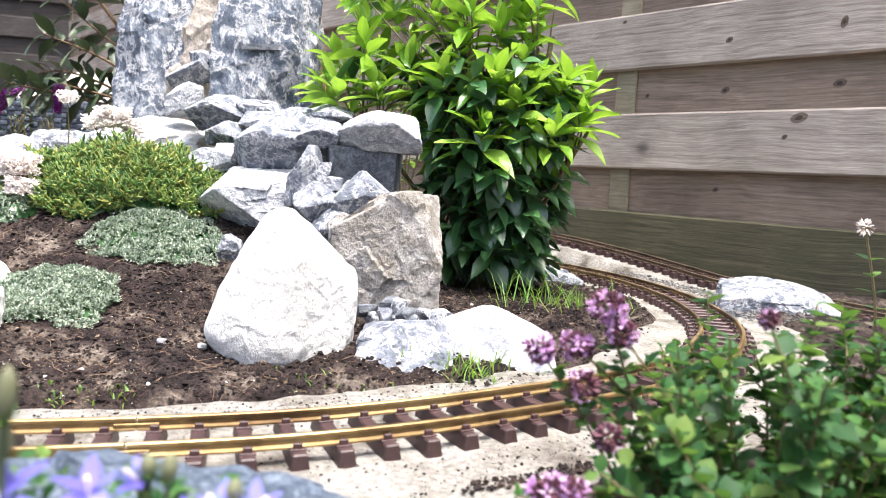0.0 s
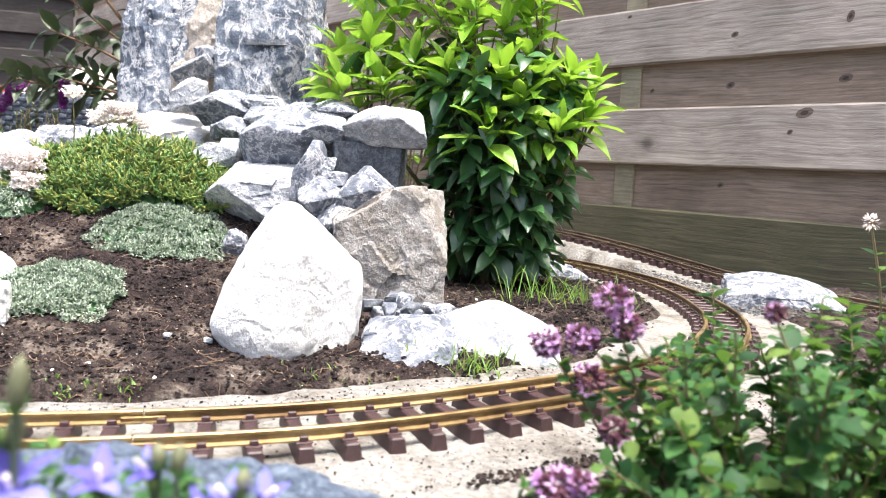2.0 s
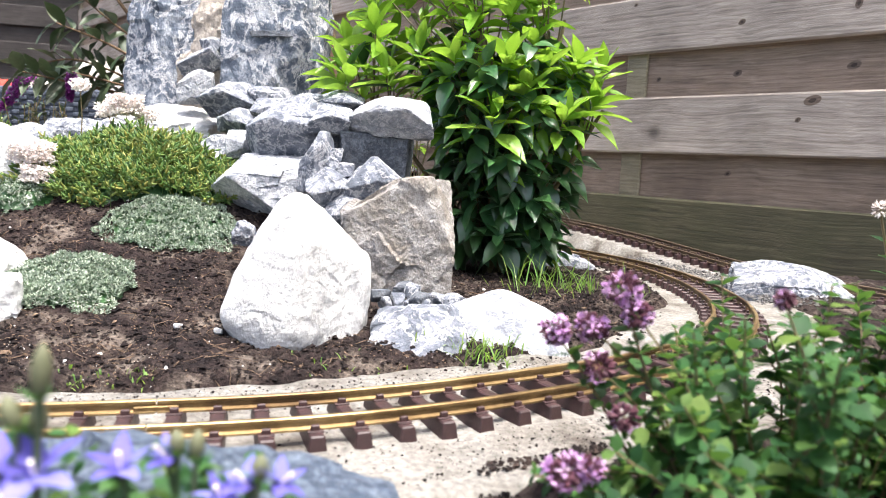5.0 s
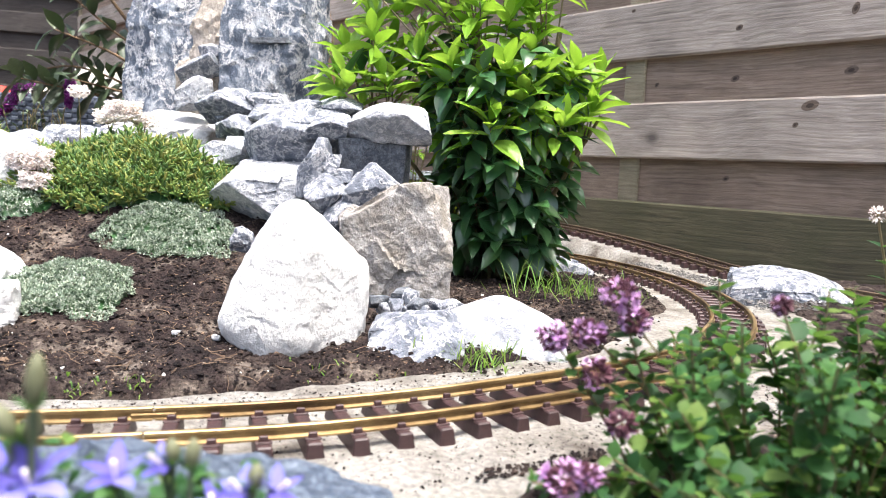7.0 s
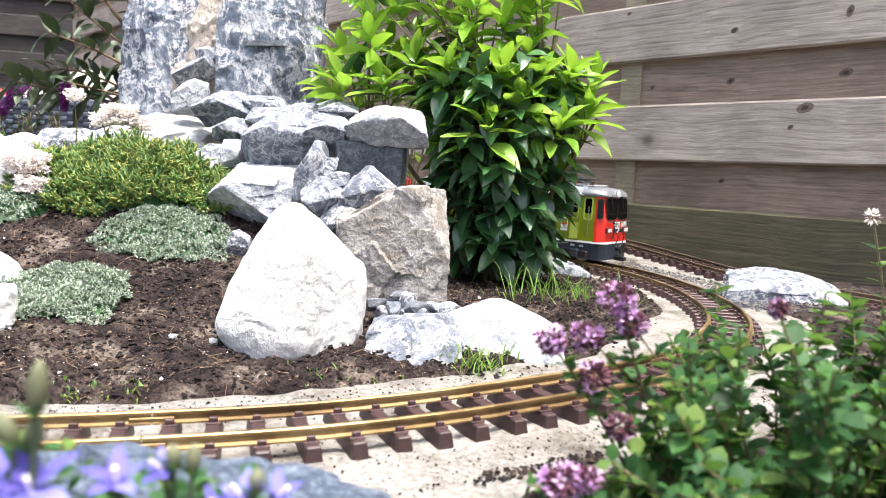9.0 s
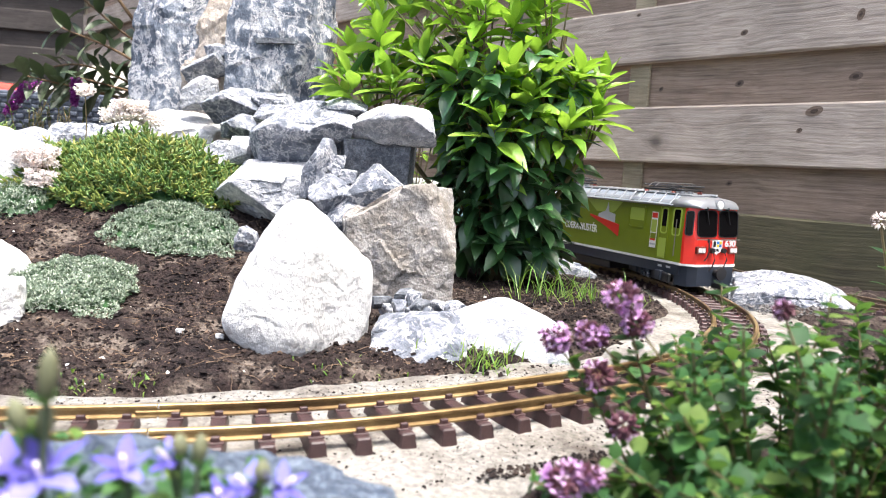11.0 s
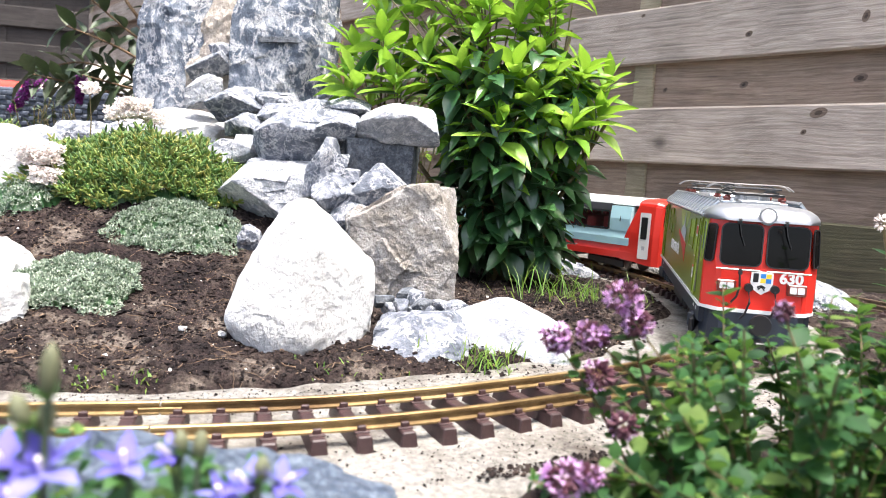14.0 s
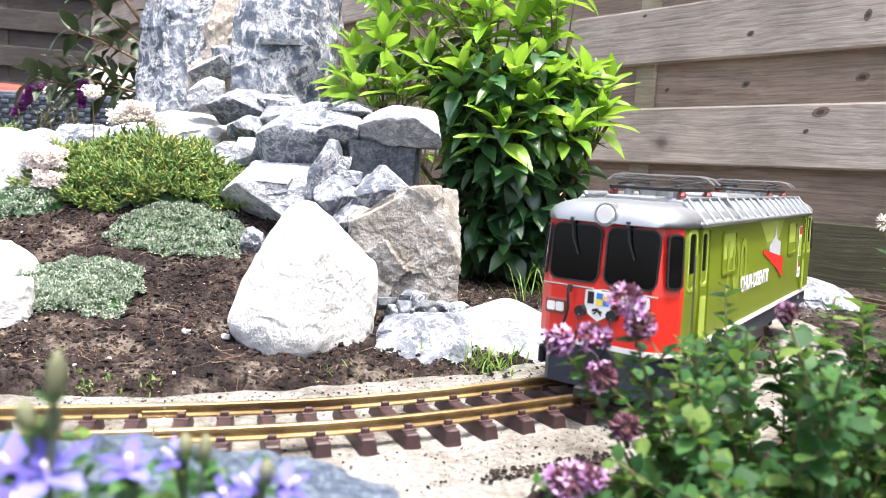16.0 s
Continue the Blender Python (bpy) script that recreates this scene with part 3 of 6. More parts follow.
# ---------------------------------------------------------------- railway track
def rail_mesh(line, off, s0, s1, mat):
    """A flat-bottomed rail swept along the line."""
    prof = [(-0.0035, 0.0105), (0.0035, 0.0105), (0.0035, 0.0118), (0.0011, 0.0130), (0.0010, 0.0158), (0.0020, 0.0166), (0.0020, 0.0186), (0.0013, 0.0192),
            (-0.0013, 0.0192), (-0.0020, 0.0186), (-0.0020, 0.0166), (-0.0010, 0.0158), (-0.0011, 0.0130), (-0.0035, 0.0118)]
    n, m = int((s1 - s0) / 0.012), len(prof)
    v = []
    for i in range(n + 1):
        s = s0 + (s1 - s0) * i / n
        p, w = line.at(s), line.way(s)
        side = Vector((w.y, -w.x, 0)).normalized()
        for a, z in prof:
            q = p + side * (off + a)
            v.append((q.x, q.y, p.z + z))
    f = [(i * m + k, (i + 1) * m + k, (i + 1) * m + (k + 1) % m, i * m + (k + 1) % m) for i in range(n) for k in range(m)]
    f += [tuple(range(m)), tuple(range(n * m + m - 1, n * m - 1, -1))]
    return Build().add(v, f).mesh("rail", [mat])


def sleeper_mesh():
    """A moulded sleeper with sloped ends, rail chairs and clips; y runs across the track."""
    bm = bmesh.new()
    bmesh.ops.create_cube(bm, size=1.0, matrix=Matrix.Translation((0, 0, 0.004)) @ Matrix.Diagonal((0.0128, 0.078, 0.0125, 1)))
    for q in bm.verts:
        if q.co.z > 0.004:
            q.co.x *= 0.74
            q.co.y *= 0.955
    bmesh.ops.bevel(bm, geom=bm.edges[:], offset=0.0009, segments=1, affect="EDGES")
    bm.verts.index_update()
    b = Build().add([tuple(q.co) for q in bm.verts], [tuple(q.index for q in f.verts) for f in bm.faces])
    bm.free()
    for s in (-0.0235, 0.0235):
        b.add(*box_data(-0.0052, 0.0052, s - 0.0075, s + 0.0075, 0.0100, 0.0112, 0.0003))
        for k in (-1, 1):
            b.add(*box_data(-0.0028, 0.0028, s + k * 0.0046 - 0.0014, s + k * 0.0046 + 0.0014, 0.0108, 0.0146, 0.0005))
    return b.mesh("sleeper", [M["sleeper"]])


SLEEPER = sleeper_mesh()


def make_track(line, label, brass, s0, s1, joints, dull=None, dull_to=0.0):
    track = tagged(new("railway_track"), label, "railway track", "garden railway tracks")
    cuts = [s0, *joints, s1]
    for a, b in zip(cuts, cuts[1:]):
        for off in (-0.0235, 0.0235):
            part("rail", rail_mesh(line, off, a + 0.0006, b - 0.0006, dull if b < dull_to else brass), track, "brass rail, dull and stained")
    s = s0 + 0.01
    while s < s1:
        p, w = line.at(s), line.way(s)
        yaw = math.atan2(w.y, w.x) + random.gauss(0, 0.012)
        tie = part("sleeper", SLEEPER, track)
        tie.matrix_basis = Matrix.Translation(p + Vector((random.gauss(0, 0.0004), random.gauss(0, 0.0004), 0))) @ Matrix.Rotation(yaw, 4, "Z")
        s += 0.0287
    for a in joints:
        p, w = line.at(a), line.way(a)
        side = Vector((w.y, -w.x, 0))
        for off in (-0.0235, 0.0235):
            m = Matrix.Translation(p + side * off) @ Matrix.Rotation(math.atan2(w.y, w.x), 4, "Z")
            one(Build().add(*box_data(-0.014, 0.014, -0.0031, 0.0031, 0.0112, 0.0152, 0.0004)), "rail_joiner", brass, track, m=m)
    return track


make_track(LOOP, "curved brass model railway track on brown sleepers", M["brass"], 1.4, LOOP.s[-1] - 0.05, [S0 - 0.55, S0 - 0.24, S0 + 0.075, S0 + 0.39, S0 + 0.852], M["dull_brass"], S0 + 0.10)
make_track(REAR, "tarnished brass model railway track running beside the fence", M["old_brass"], 0.3, 2.2, [0.9, 1.5])


# ---------------------------------------------------------------- rocks
def rock_mesh(w, d, h, seed, mat, cuts=(), facets=10, rough=0.03, level=4, round_=0.12, box=1.0, tight=0.80):
    """A broken stone: a many-sided solid within w x d x h, cut by planes, then roughened.
    cuts: planes (nx, ny, nz, distance) in a space where the stone reaches from -1 to 1. The base is at z = 0."""
    rnd = random.Random(seed)
    bm = bmesh.new()
    bmesh.ops.create_icosphere(bm, subdivisions=level, radius=1.0)
    V = np.array([tuple(q.co) for q in bm.verts])
    bm.verts.index_update()
    F = [tuple(q.index for q in f.verts) for f in bm.faces]
    bm.free()
    V /= np.linalg.norm(V, axis=1)[:, None]
    planes = [(1, 0, 0, box), (-1, 0, 0, box), (0, 1, 0, box), (0, -1, 0, box), (0, 0, 1, box), (0, 0, -1, 1.0)]
    planes = [(*Vector((a + rnd.uniform(-.12, .12), b + rnd.uniform(-.12, .12), c + rnd.uniform(-.12, .12))).normalized(), e) for a, b, c, e in planes]
    for _ in range(facets):
        q = Vector((rnd.gauss(0, 1), rnd.gauss(0, 1), rnd.gauss(0, 0.9))).normalized()
        planes.append((*q, rnd.uniform(tight, tight + 0.28)))
    for a, b, c, e in cuts:
        q = Vector((a, b, c)).normalized()
        planes.append((*q, 0.24 + 0.8 * e))
    P = np.array(planes)
    dots = V @ P[:, :3].T
    inv = np.maximum(dots, 1e-4) / P[:, 3]
    k = 14.0 if round_ > 0.2 else 60.0
    r = 1.0 / (np.sum(inv ** k, axis=1) ** (1.0 / k))
    V = V * r[:, None]
    lo, hi = V.min(0), V.max(0)
    V = (V - (lo + hi) / 2) / (hi - lo) * np.array([w, d, h])
    V[:, 2] += h / 2
    size = (w * d * h) ** (1 / 3)
    off = Vector((rnd.uniform(-50, 50), rnd.uniform(-50, 50), rnd.uniform(-50, 50)))
    cen = Vector((0, 0, h / 2))
    out = []
    for q in V:
        q = Vector(q)
        nrm = (q - cen).normalized()
        s1 = fbm(q * (2.2 / size) + off, 3)
        s2 = noise.turbulence(q * (5.5 / size) + off, 4, True, noise_basis="PERLIN_ORIGINAL", amplitude_scale=0.55, frequency_scale=2.2)
        step = math.floor((q.z * 0.8 + q.x * 0.35 + 0.02 * s1) * 9 / size)
        s3 = noise.noise(Vector((step * 3.1, q.x * 4 / size, q.y * 4 / size)) + off)
        chip = 0.0
        for fq, am in ((2.6, 1.5), (6.5, 0.55)):
            cp = noise.voronoi(q * (fq / size) + off)[1][0]
            chip += am * (q * (fq / size) + off - cp).dot(noise.noise_vector(cp * 5.3 + Vector((0.37, 0.71, 0.13)))) * (1.0 if fq < 4 else 0.6)
        out.append(tuple(q + nrm * size * rough * (0.7 * s1 + 1.1 * (0.5 - s2) + 0.12 * s3 + (0.8 if round_ > 0.2 else 1.9) * chip)))
    return Build().add(out, F).mesh("rock", [mat], smooth=False)


def rock(c, w, d, h, seed, mat, label, yaw=0.0, tilt=0.0, roll=0.0, name="rock", group="rockery stones", category="rock", **kw):
    """c: the middle of the stone's foot."""
    me = rock_mesh(w, d, h, seed, M[mat], **kw)
    ob = new(name, me)
    ob.matrix_world = Matrix.Translation(c) @ pose(0, 0, 0, tilt, roll, yaw)
    return tagged(ob, label, category, group)


# stones at the foot of the mound
rock((-0.139, 0.690, -0.028), 0.137, 0.110, 0.175, 3, "white_stone", "large white pointed limestone boulder standing on the soil", level=6, rough=0.017, facets=2, tight=0.98, round_=0.3,
     cuts=((-0.80, -0.20, 0.50, 0.48), (-0.55, -0.3, 0.78, 0.62), (0.70, -0.20, 0.62, 0.56), (0.84, -0.52, 0.06, 0.42), (-0.40, -0.80, 0.40, 0.55), (-0.1, 0.7, 0.6, 0.7), (-0.62, -0.3, -0.72, 0.9), (0.25, -0.9, 0.2, 0.62), (0.5, -0.5, -0.7, 0.8)))
rock((-0.052, 0.91, -0.005), 0.146, 0.10, 0.165, 8, "beige_stone", "beige-grey square-cut granite block with a rough face", level=6, rough=0.026, facets=0, roll=-3,
     cuts=((-0.42, -0.05, 0.9, 0.86), (0.1, -1, 0.02, 0.9), (0.9, -0.3, 0.5, 1.12)))
rock((-0.021, 0.684, -0.020), 0.100, 0.075, 0.064, 12, "grey_stone", "low grey-white veined limestone lying beside the track", level=6, rough=0.022, facets=3, tight=0.9, yaw=-14,
     cuts=((0.15, -0.75, 0.66, 0.30), (-0.55, -0.45, 0.7, 0.5), (0.7, -0.4, 0.6, 0.5)))
rock((0.068, 0.742, -0.024), 0.138, 0.085, 0.072, 21, "light_stone", "low white rounded limestone lying beside the track", level=6, rough=0.014, facets=3, tight=0.95, round_=0.3, yaw=-8,
     cuts=((0.62, -0.2, 0.78, 0.52), (-0.62, -0.3, 0.75, 0.52), (0.05, -0.78, 0.62, 0.48)))
for i in range(13):
    a = i / 12
    rock((-0.062 + 0.085 * a + random.uniform(-.004, .004), 0.79 + random.uniform(-0.012, 0.035), 0.018 + random.uniform(0, 0.010)), random.uniform(.014, .034), random.uniform(.012, .024), random.uniform(.010, .020), 100 + i,
         "grey_stone" if i % 3 else "dark_stone", "small blue-grey stone chipping filling the gap between boulders", level=3, rough=0.02, facets=6, yaw=random.uniform(0, 180), name="stone_chip", group="stone chippings", category="stone")
# dry wall on the mound
rock((-0.103, 1.065, 0.134), 0.115, 0.07, 0.083, 31, "dark_stone", "dark grey cut stone block set on edge", level=5, rough=0.007, facets=0, roll=1.5, yaw=5, name="stone_block")
rock((-0.077, 1.045, 0.209), 0.120, 0.1, 0.060, 33, "light_stone", "pale angular capstone on the dark block", level=5, rough=0.022, facets=5, tight=0.86, cuts=((0.15, -0.9, -0.55, 0.62), (-0.75, -0.25, 0.7, 0.66), (0.2, -0.45, 0.9, 0.72), (0.8, -0.4, 0.35, 0.82), (-0.5, -0.6, -0.5, 0.8)))
rock((-0.228, 1.110, 0.150), 0.168, 0.14, 0.122, 35, "grey_stone", "grey angular boulder with a pale sloping top", level=6, rough=0.018, facets=2, tight=1.0, cuts=((0.10, -0.80, -0.60, 0.58), (-0.58, -0.22, 0.78, 0.60), (0.25, -0.65, 0.72, 0.78), (-0.85, -0.4, -0.3, 0.82)))
rock((-0.179, 1.005, 0.130), 0.046, 0.04, 0.087, 37, "grey_stone", "slim upright grey stone wedged in the pile", level=5, rough=0.02, facets=3, roll=8, cuts=((-0.75, -0.1, 0.6, 0.58), (0.7, -0.2, 0.65, 0.72), (0.55, -0.75, 0.0, 0.6), (-0.5, -0.8, -0.2, 0.66)))
rock((-0.154, 0.977, 0.112), 0.063, 0.055, 0.058, 39, "grey_stone", "angular grey-white stone in the pile", level=5, rough=0.016, facets=2, cuts=((-0.65, -0.3, 0.7, 0.55), (0.65, -0.35, 0.7, 0.60), (0.25, -0.85, 0.45, 0.62), (0.5, -0.6, -0.65, 0.5), (-0.7, -0.2, -0.7, 0.7)))
rock((-0.091, 0.980, 0.117), 0.078, 0.05, 0.067, 41, "grey_stone", "wedge-shaped grey stone leaning in the pile", level=5, rough=0.018, facets=3, cuts=((-0.72, -0.1, 0.65, 0.66), (0.72, -0.1, 0.75, 0.52), (0.25, -0.75, -0.62, 0.48), (-0.1, -0.85, 0.5, 0.62), (0.5, -0.8, 0.25, 0.7)))
rock((-0.130, 0.970, 0.081), 0.055, 0.05, 0.055, 43, "grey_stone", "grey stone at the foot of the pile", level=5, rough=0.018, facets=4, cuts=((-0.6, -0.5, 0.6, 0.6),))
rock((-0.152, 1.000, 0.161), 0.020, 0.03, 0.021, 44, "grey_stone", "small grey stone wedged in the pile", level=4, rough=0.025, facets=5)
rock((-0.147, 1.005, 0.174), 0.018, 0.02, 0.019, 45, "grey_stone", "small grey stone wedged in the pile", level=4, rough=0.025, facets=5)
rock((-0.134, 1.000, 0.155), 0.025, 0.03, 0.019, 46, "grey_stone", "small grey stone wedged in the pile", level=4, rough=0.025, facets=5)
rock((-0.257, 1.045, 0.095), 0.139, 0.12, 0.085, 47, "light_stone", "pale boulder half buried in the mound", level=6, rough=0.022, facets=3, tight=0.9, cuts=((-0.55, -0.55, -0.6, 0.55), (0.1, -0.45, 0.9, 0.60), (-0.8, -0.2, 0.5, 0.66), (0.35, -0.85, 0.1, 0.70)))
rock((-0.353, 1.125, 0.167), 0.053, 0.05, 0.040, 49, "pale_stone", "angular pale grey stone", level=5, rough=0.02, facets=3, cuts=((-0.6, -0.2, 0.75, 0.5), (0.4, -0.8, 0.3, 0.65)))
rock((-0.311, 1.125, 0.171), 0.037, 0.05, 0.044, 51, "light_stone", "angular pale grey stone", level=5, rough=0.02, facets=4, cuts=((0.2, -0.6, 0.8, 0.66),))
rock((-0.159, 1.130, 0.248), 0.070, 0.08, 0.034, 53, "grey_stone", "grey stone on the pile", level=5, rough=0.025, facets=4, cuts=((0.6, -0.3, 0.75, 0.6), (-0.3, -0.6, 0.75, 0.66)))
rock((-0.162, 1.040, 0.212), 0.059, 0.05, 0.039, 55, "grey_stone", "dark-edged grey stone on the pile", level=5, rough=0.02, facets=3, cuts=((-0.5, -0.45, 0.75, 0.6), (0.55, -0.4, 0.7, 0.62), (0.1, -0.8, -0.6, 0.55)))
rock((-0.390, 1.320, 0.239), 0.113, 0.1, 0.065, 57, "grey_stone", "broad grey stone below the standing stones", level=5, rough=0.022, facets=4, cuts=((-0.65, -0.3, 0.7, 0.55), (0.1, -0.8, -0.5, 0.6), (0.65, -0.4, 0.6, 0.66)))
rock((-0.461, 1.380, 0.262), 0.057, 0.07, 0.066, 59, "light_stone", "square grey stone below the standing stones", level=5, rough=0.02, facets=3, cuts=((0.6, -0.7, 0.0, 0.66), (-0.4, -0.4, 0.8, 0.75)))
rock((-0.346, 1.230, 0.212), 0.066, 0.06, 0.042, 61, "grey_stone", "angular grey stone on the mound", level=5, rough=0.02, facets=4, cuts=((-0.5, -0.3, 0.8, 0.6), (0.6, -0.5, 0.6, 0.62)))
rock((-0.319, 1.340, 0.262), 0.083, 0.08, 0.039, 63, "grey_stone", "flat grey stone on the mound", level=5, rough=0.022, facets=4, cuts=((0.2, -0.5, 0.85, 0.62),))
rock((-0.282, 1.225, 0.233), 0.072, 0.07, 0.039, 65, "grey_stone", "flat grey stone on the mound", level=5, rough=0.022, facets=4, cuts=((-0.4, -0.6, 0.7, 0.62),))
rock((-0.220, 1.200, 0.210), 0.089, 0.08, 0.061, 67, "grey_stone", "grey stone behind the pile", level=4, rough=0.025, facets=5)
rock((-0.526, 1.390, 0.187), 0.234, 0.12, 0.080, 69, "white_stone", "long flat white stone edging the mound", level=5, rough=0.025, facets=4, cuts=((-0.7, -0.1, 0.7, 0.62), (0.5, -0.3, 0.85, 0.55), (0.1, -0.7, 0.6, 0.75)))
rock((-0.232, 0.86, 0.072), 0.030, 0.025, 0.030, 48, "grey_stone", "small grey stone on the soil", level=4, rough=0.05)
rock((-0.645, 1.31, 0.165), 0.115, 0.07, 0.062, 71, "pale_stone", "pale grey edging stone", level=5, rough=0.025)
rock((-0.715, 1.27, 0.140), 0.100, 0.07, 0.075, 73, "pale_stone", "pale grey edging stone", level=5, rough=0.025)
rock((-0.622, 1.06, 0.075), 0.140, 0.09, 0.135, 75, "white_stone", "white boulder beside the stonecrop", level=5, rough=0.022)
rock((-0.488, 0.79, 0.020), 0.068, 0.06, 0.062, 77, "white_stone", "white stone beside the silvery mat", level=5, rough=0.022)
rock((-0.425, 0.69, -0.012), 0.050, 0.05, 0.072, 79, "white_stone", "white stone beside the silvery mat", level=5, rough=0.022)
# standing stones
rock((-0.573, 1.56, 0.19), 0.185, 0.13, 0.52, 81, "blue_stone", "tall blue-grey standing stone with white veins", level=6, rough=0.022, facets=3, tight=0.95,
     cuts=((-0.85, -0.2, 0.42, 0.72), (0.45, -0.9, 0.05, 0.66), (-0.6, -0.8, 0.1, 0.72), (0.75, -0.2, 0.35, 0.9)), name="standing_stone", group="standing stones")
rock((-0.354, 1.535, 0.19), 0.222, 0.15, 0.48, 83, "blue_stone", "broad blue-grey standing slab with white veins", level=6, rough=0.016, facets=2, tight=1.0, yaw=-3,
     cuts=((-0.80, -0.2, 0.62, 0.84), (0.05, -1, 0.14, 0.72), (0.85, -0.4, 0.12, 0.86), (0.5, -0.7, -0.55, 0.86)), name="standing_stone", group="standing stones")
rock((-0.525, 1.565, 0.20), 0.130, 0.10, 0.46, 85, "mortar", "beige mortar fill between the standing stones", level=6, rough=0.05, facets=6, round_=0.3, roll=17, name="mortar_fill", category="mortar")
rock((-0.512, 1.525, 0.20), 0.066, 0.08, 0.17, 86, "mortar", "beige mortar fill between the standing stones", level=5, rough=0.06, facets=6, name="mortar_fill", category="mortar")
rock((-0.484, 1.485, 0.332), 0.092, 0.08, 0.046, 87, "grey_stone", "dark grey ledge stone set in mortar", level=5, rough=0.02, facets=3, roll=-14, cuts=((-0.4, -0.5, 0.75, 0.6), (0.1, -0.8, -0.6, 0.6)))
rock((-0.462, 1.495, 0.372), 0.044, 0.05, 0.036, 88, "grey_stone", "dark grey ledge stone set in mortar", level=4, rough=0.02, roll=-20)
# added dark strip: the shadow line below the slab's overhang, made as stone
rock((-0.342, 1.471, 0.404), 0.094, 0.03, 0.014, 89, "dark_stone", "thin dark strip standing in for the shadow under the broad slab's slight overhang", level=5, rough=0.02, facets=4, roll=-2, name="stone_ledge")
# beside the tracks
rock((0.545, 1.14, -0.034), 0.205, 0.11, 0.078, 91, "grey_stone", "grey-white veined rock lying between the tracks", level=6, rough=0.024, facets=3, tight=0.9, roll=5, yaw=-6, cuts=((-0.5, -0.2, 0.85, 0.66), (0.6, -0.3, 0.75, 0.62), (0.2, -0.8, 0.5, 0.74)))
rock((0.228, 1.34, -0.028), 0.112, 0.06, 0.052, 93, "grey_stone", "grey rock beside the track under the shrub", level=5, rough=0.022, facets=5, roll=6)
rock((-0.135, 0.275, -0.004), 0.26, 0.095, 0.066, 95, "granite", "blue-grey granite edging stone among the bellflowers", level=6, rough=0.045, facets=2, yaw=-2, roll=5, name="edging_stone", group="edging", category="stone",
     cuts=((0.55, -0.1, 0.85, 0.80), (0.9, -0.3, 0.3, 0.95)))


# ---------------------------------------------------------------- locomotive
def loft(sections, cap=True):
    """Skins closed cross-sections, each a list of points."""
    n = len(sections[0])
    v = [q for s in sections for q in s]
    f = [(i * n + k, i * n + (k + 1) % n, (i + 1) * n + (k + 1) % n, (i + 1) * n + k) for i in range(len(sections) - 1) for k in range(n)]
    if cap:
        f += [tuple(range(n - 1, -1, -1)), tuple(range((len(sections) - 1) * n, len(sections) * n))]
    return v, f


def facing(x, y, z, nx, ny, lean=0.0):
    """A pose for plates whose front (-y) looks along (nx, ny); lean tips the face back."""
    return pose(x, y, z, 0, 0, math.degrees(math.atan2(ny, nx)) + 90) @ pose(0, 0, 0, lean, 0, 0)


def window(parent, m, w, h, r, frame_mat, pane_mat, rim=0.0022):
    win = one(Build().add(*ring_data(rrect(w + 2 * rim, h + 2 * rim, r + rim), rrect(w, h, r), 0.0014), m=Matrix.Translation((0, -0.0010, 0))), "window", frame_mat, parent, m=m)
    one(Build().add(*plate_data(rrect(w, h, r), 0.0006), m=Matrix.Translation((0, -0.0003, 0))), "pane", pane_mat, win, "dark glass pane")
    return win


def half_section(x, w, z0, z1, lean=0.003):
    return [(x, -w, z0), (x, w, z0), (x, w, z0 + (z1 - z0) * 0.45), (x, w - lean, z1), (x, -w + lean, z1), (x, -w, z0 + (z1 - z0) * 0.45)]


def roof_section(x, w, z0, z1):
    out = []
    for i in range(13):
        a = math.pi * i / 12
        c, s = math.cos(a), math.sin(a)
        out.append((x, w * math.copysign(abs(c) ** 0.55, c), z0 + (z1 - z0) * s ** 0.75))
    return out


WHEELS, BOGIES = [], []


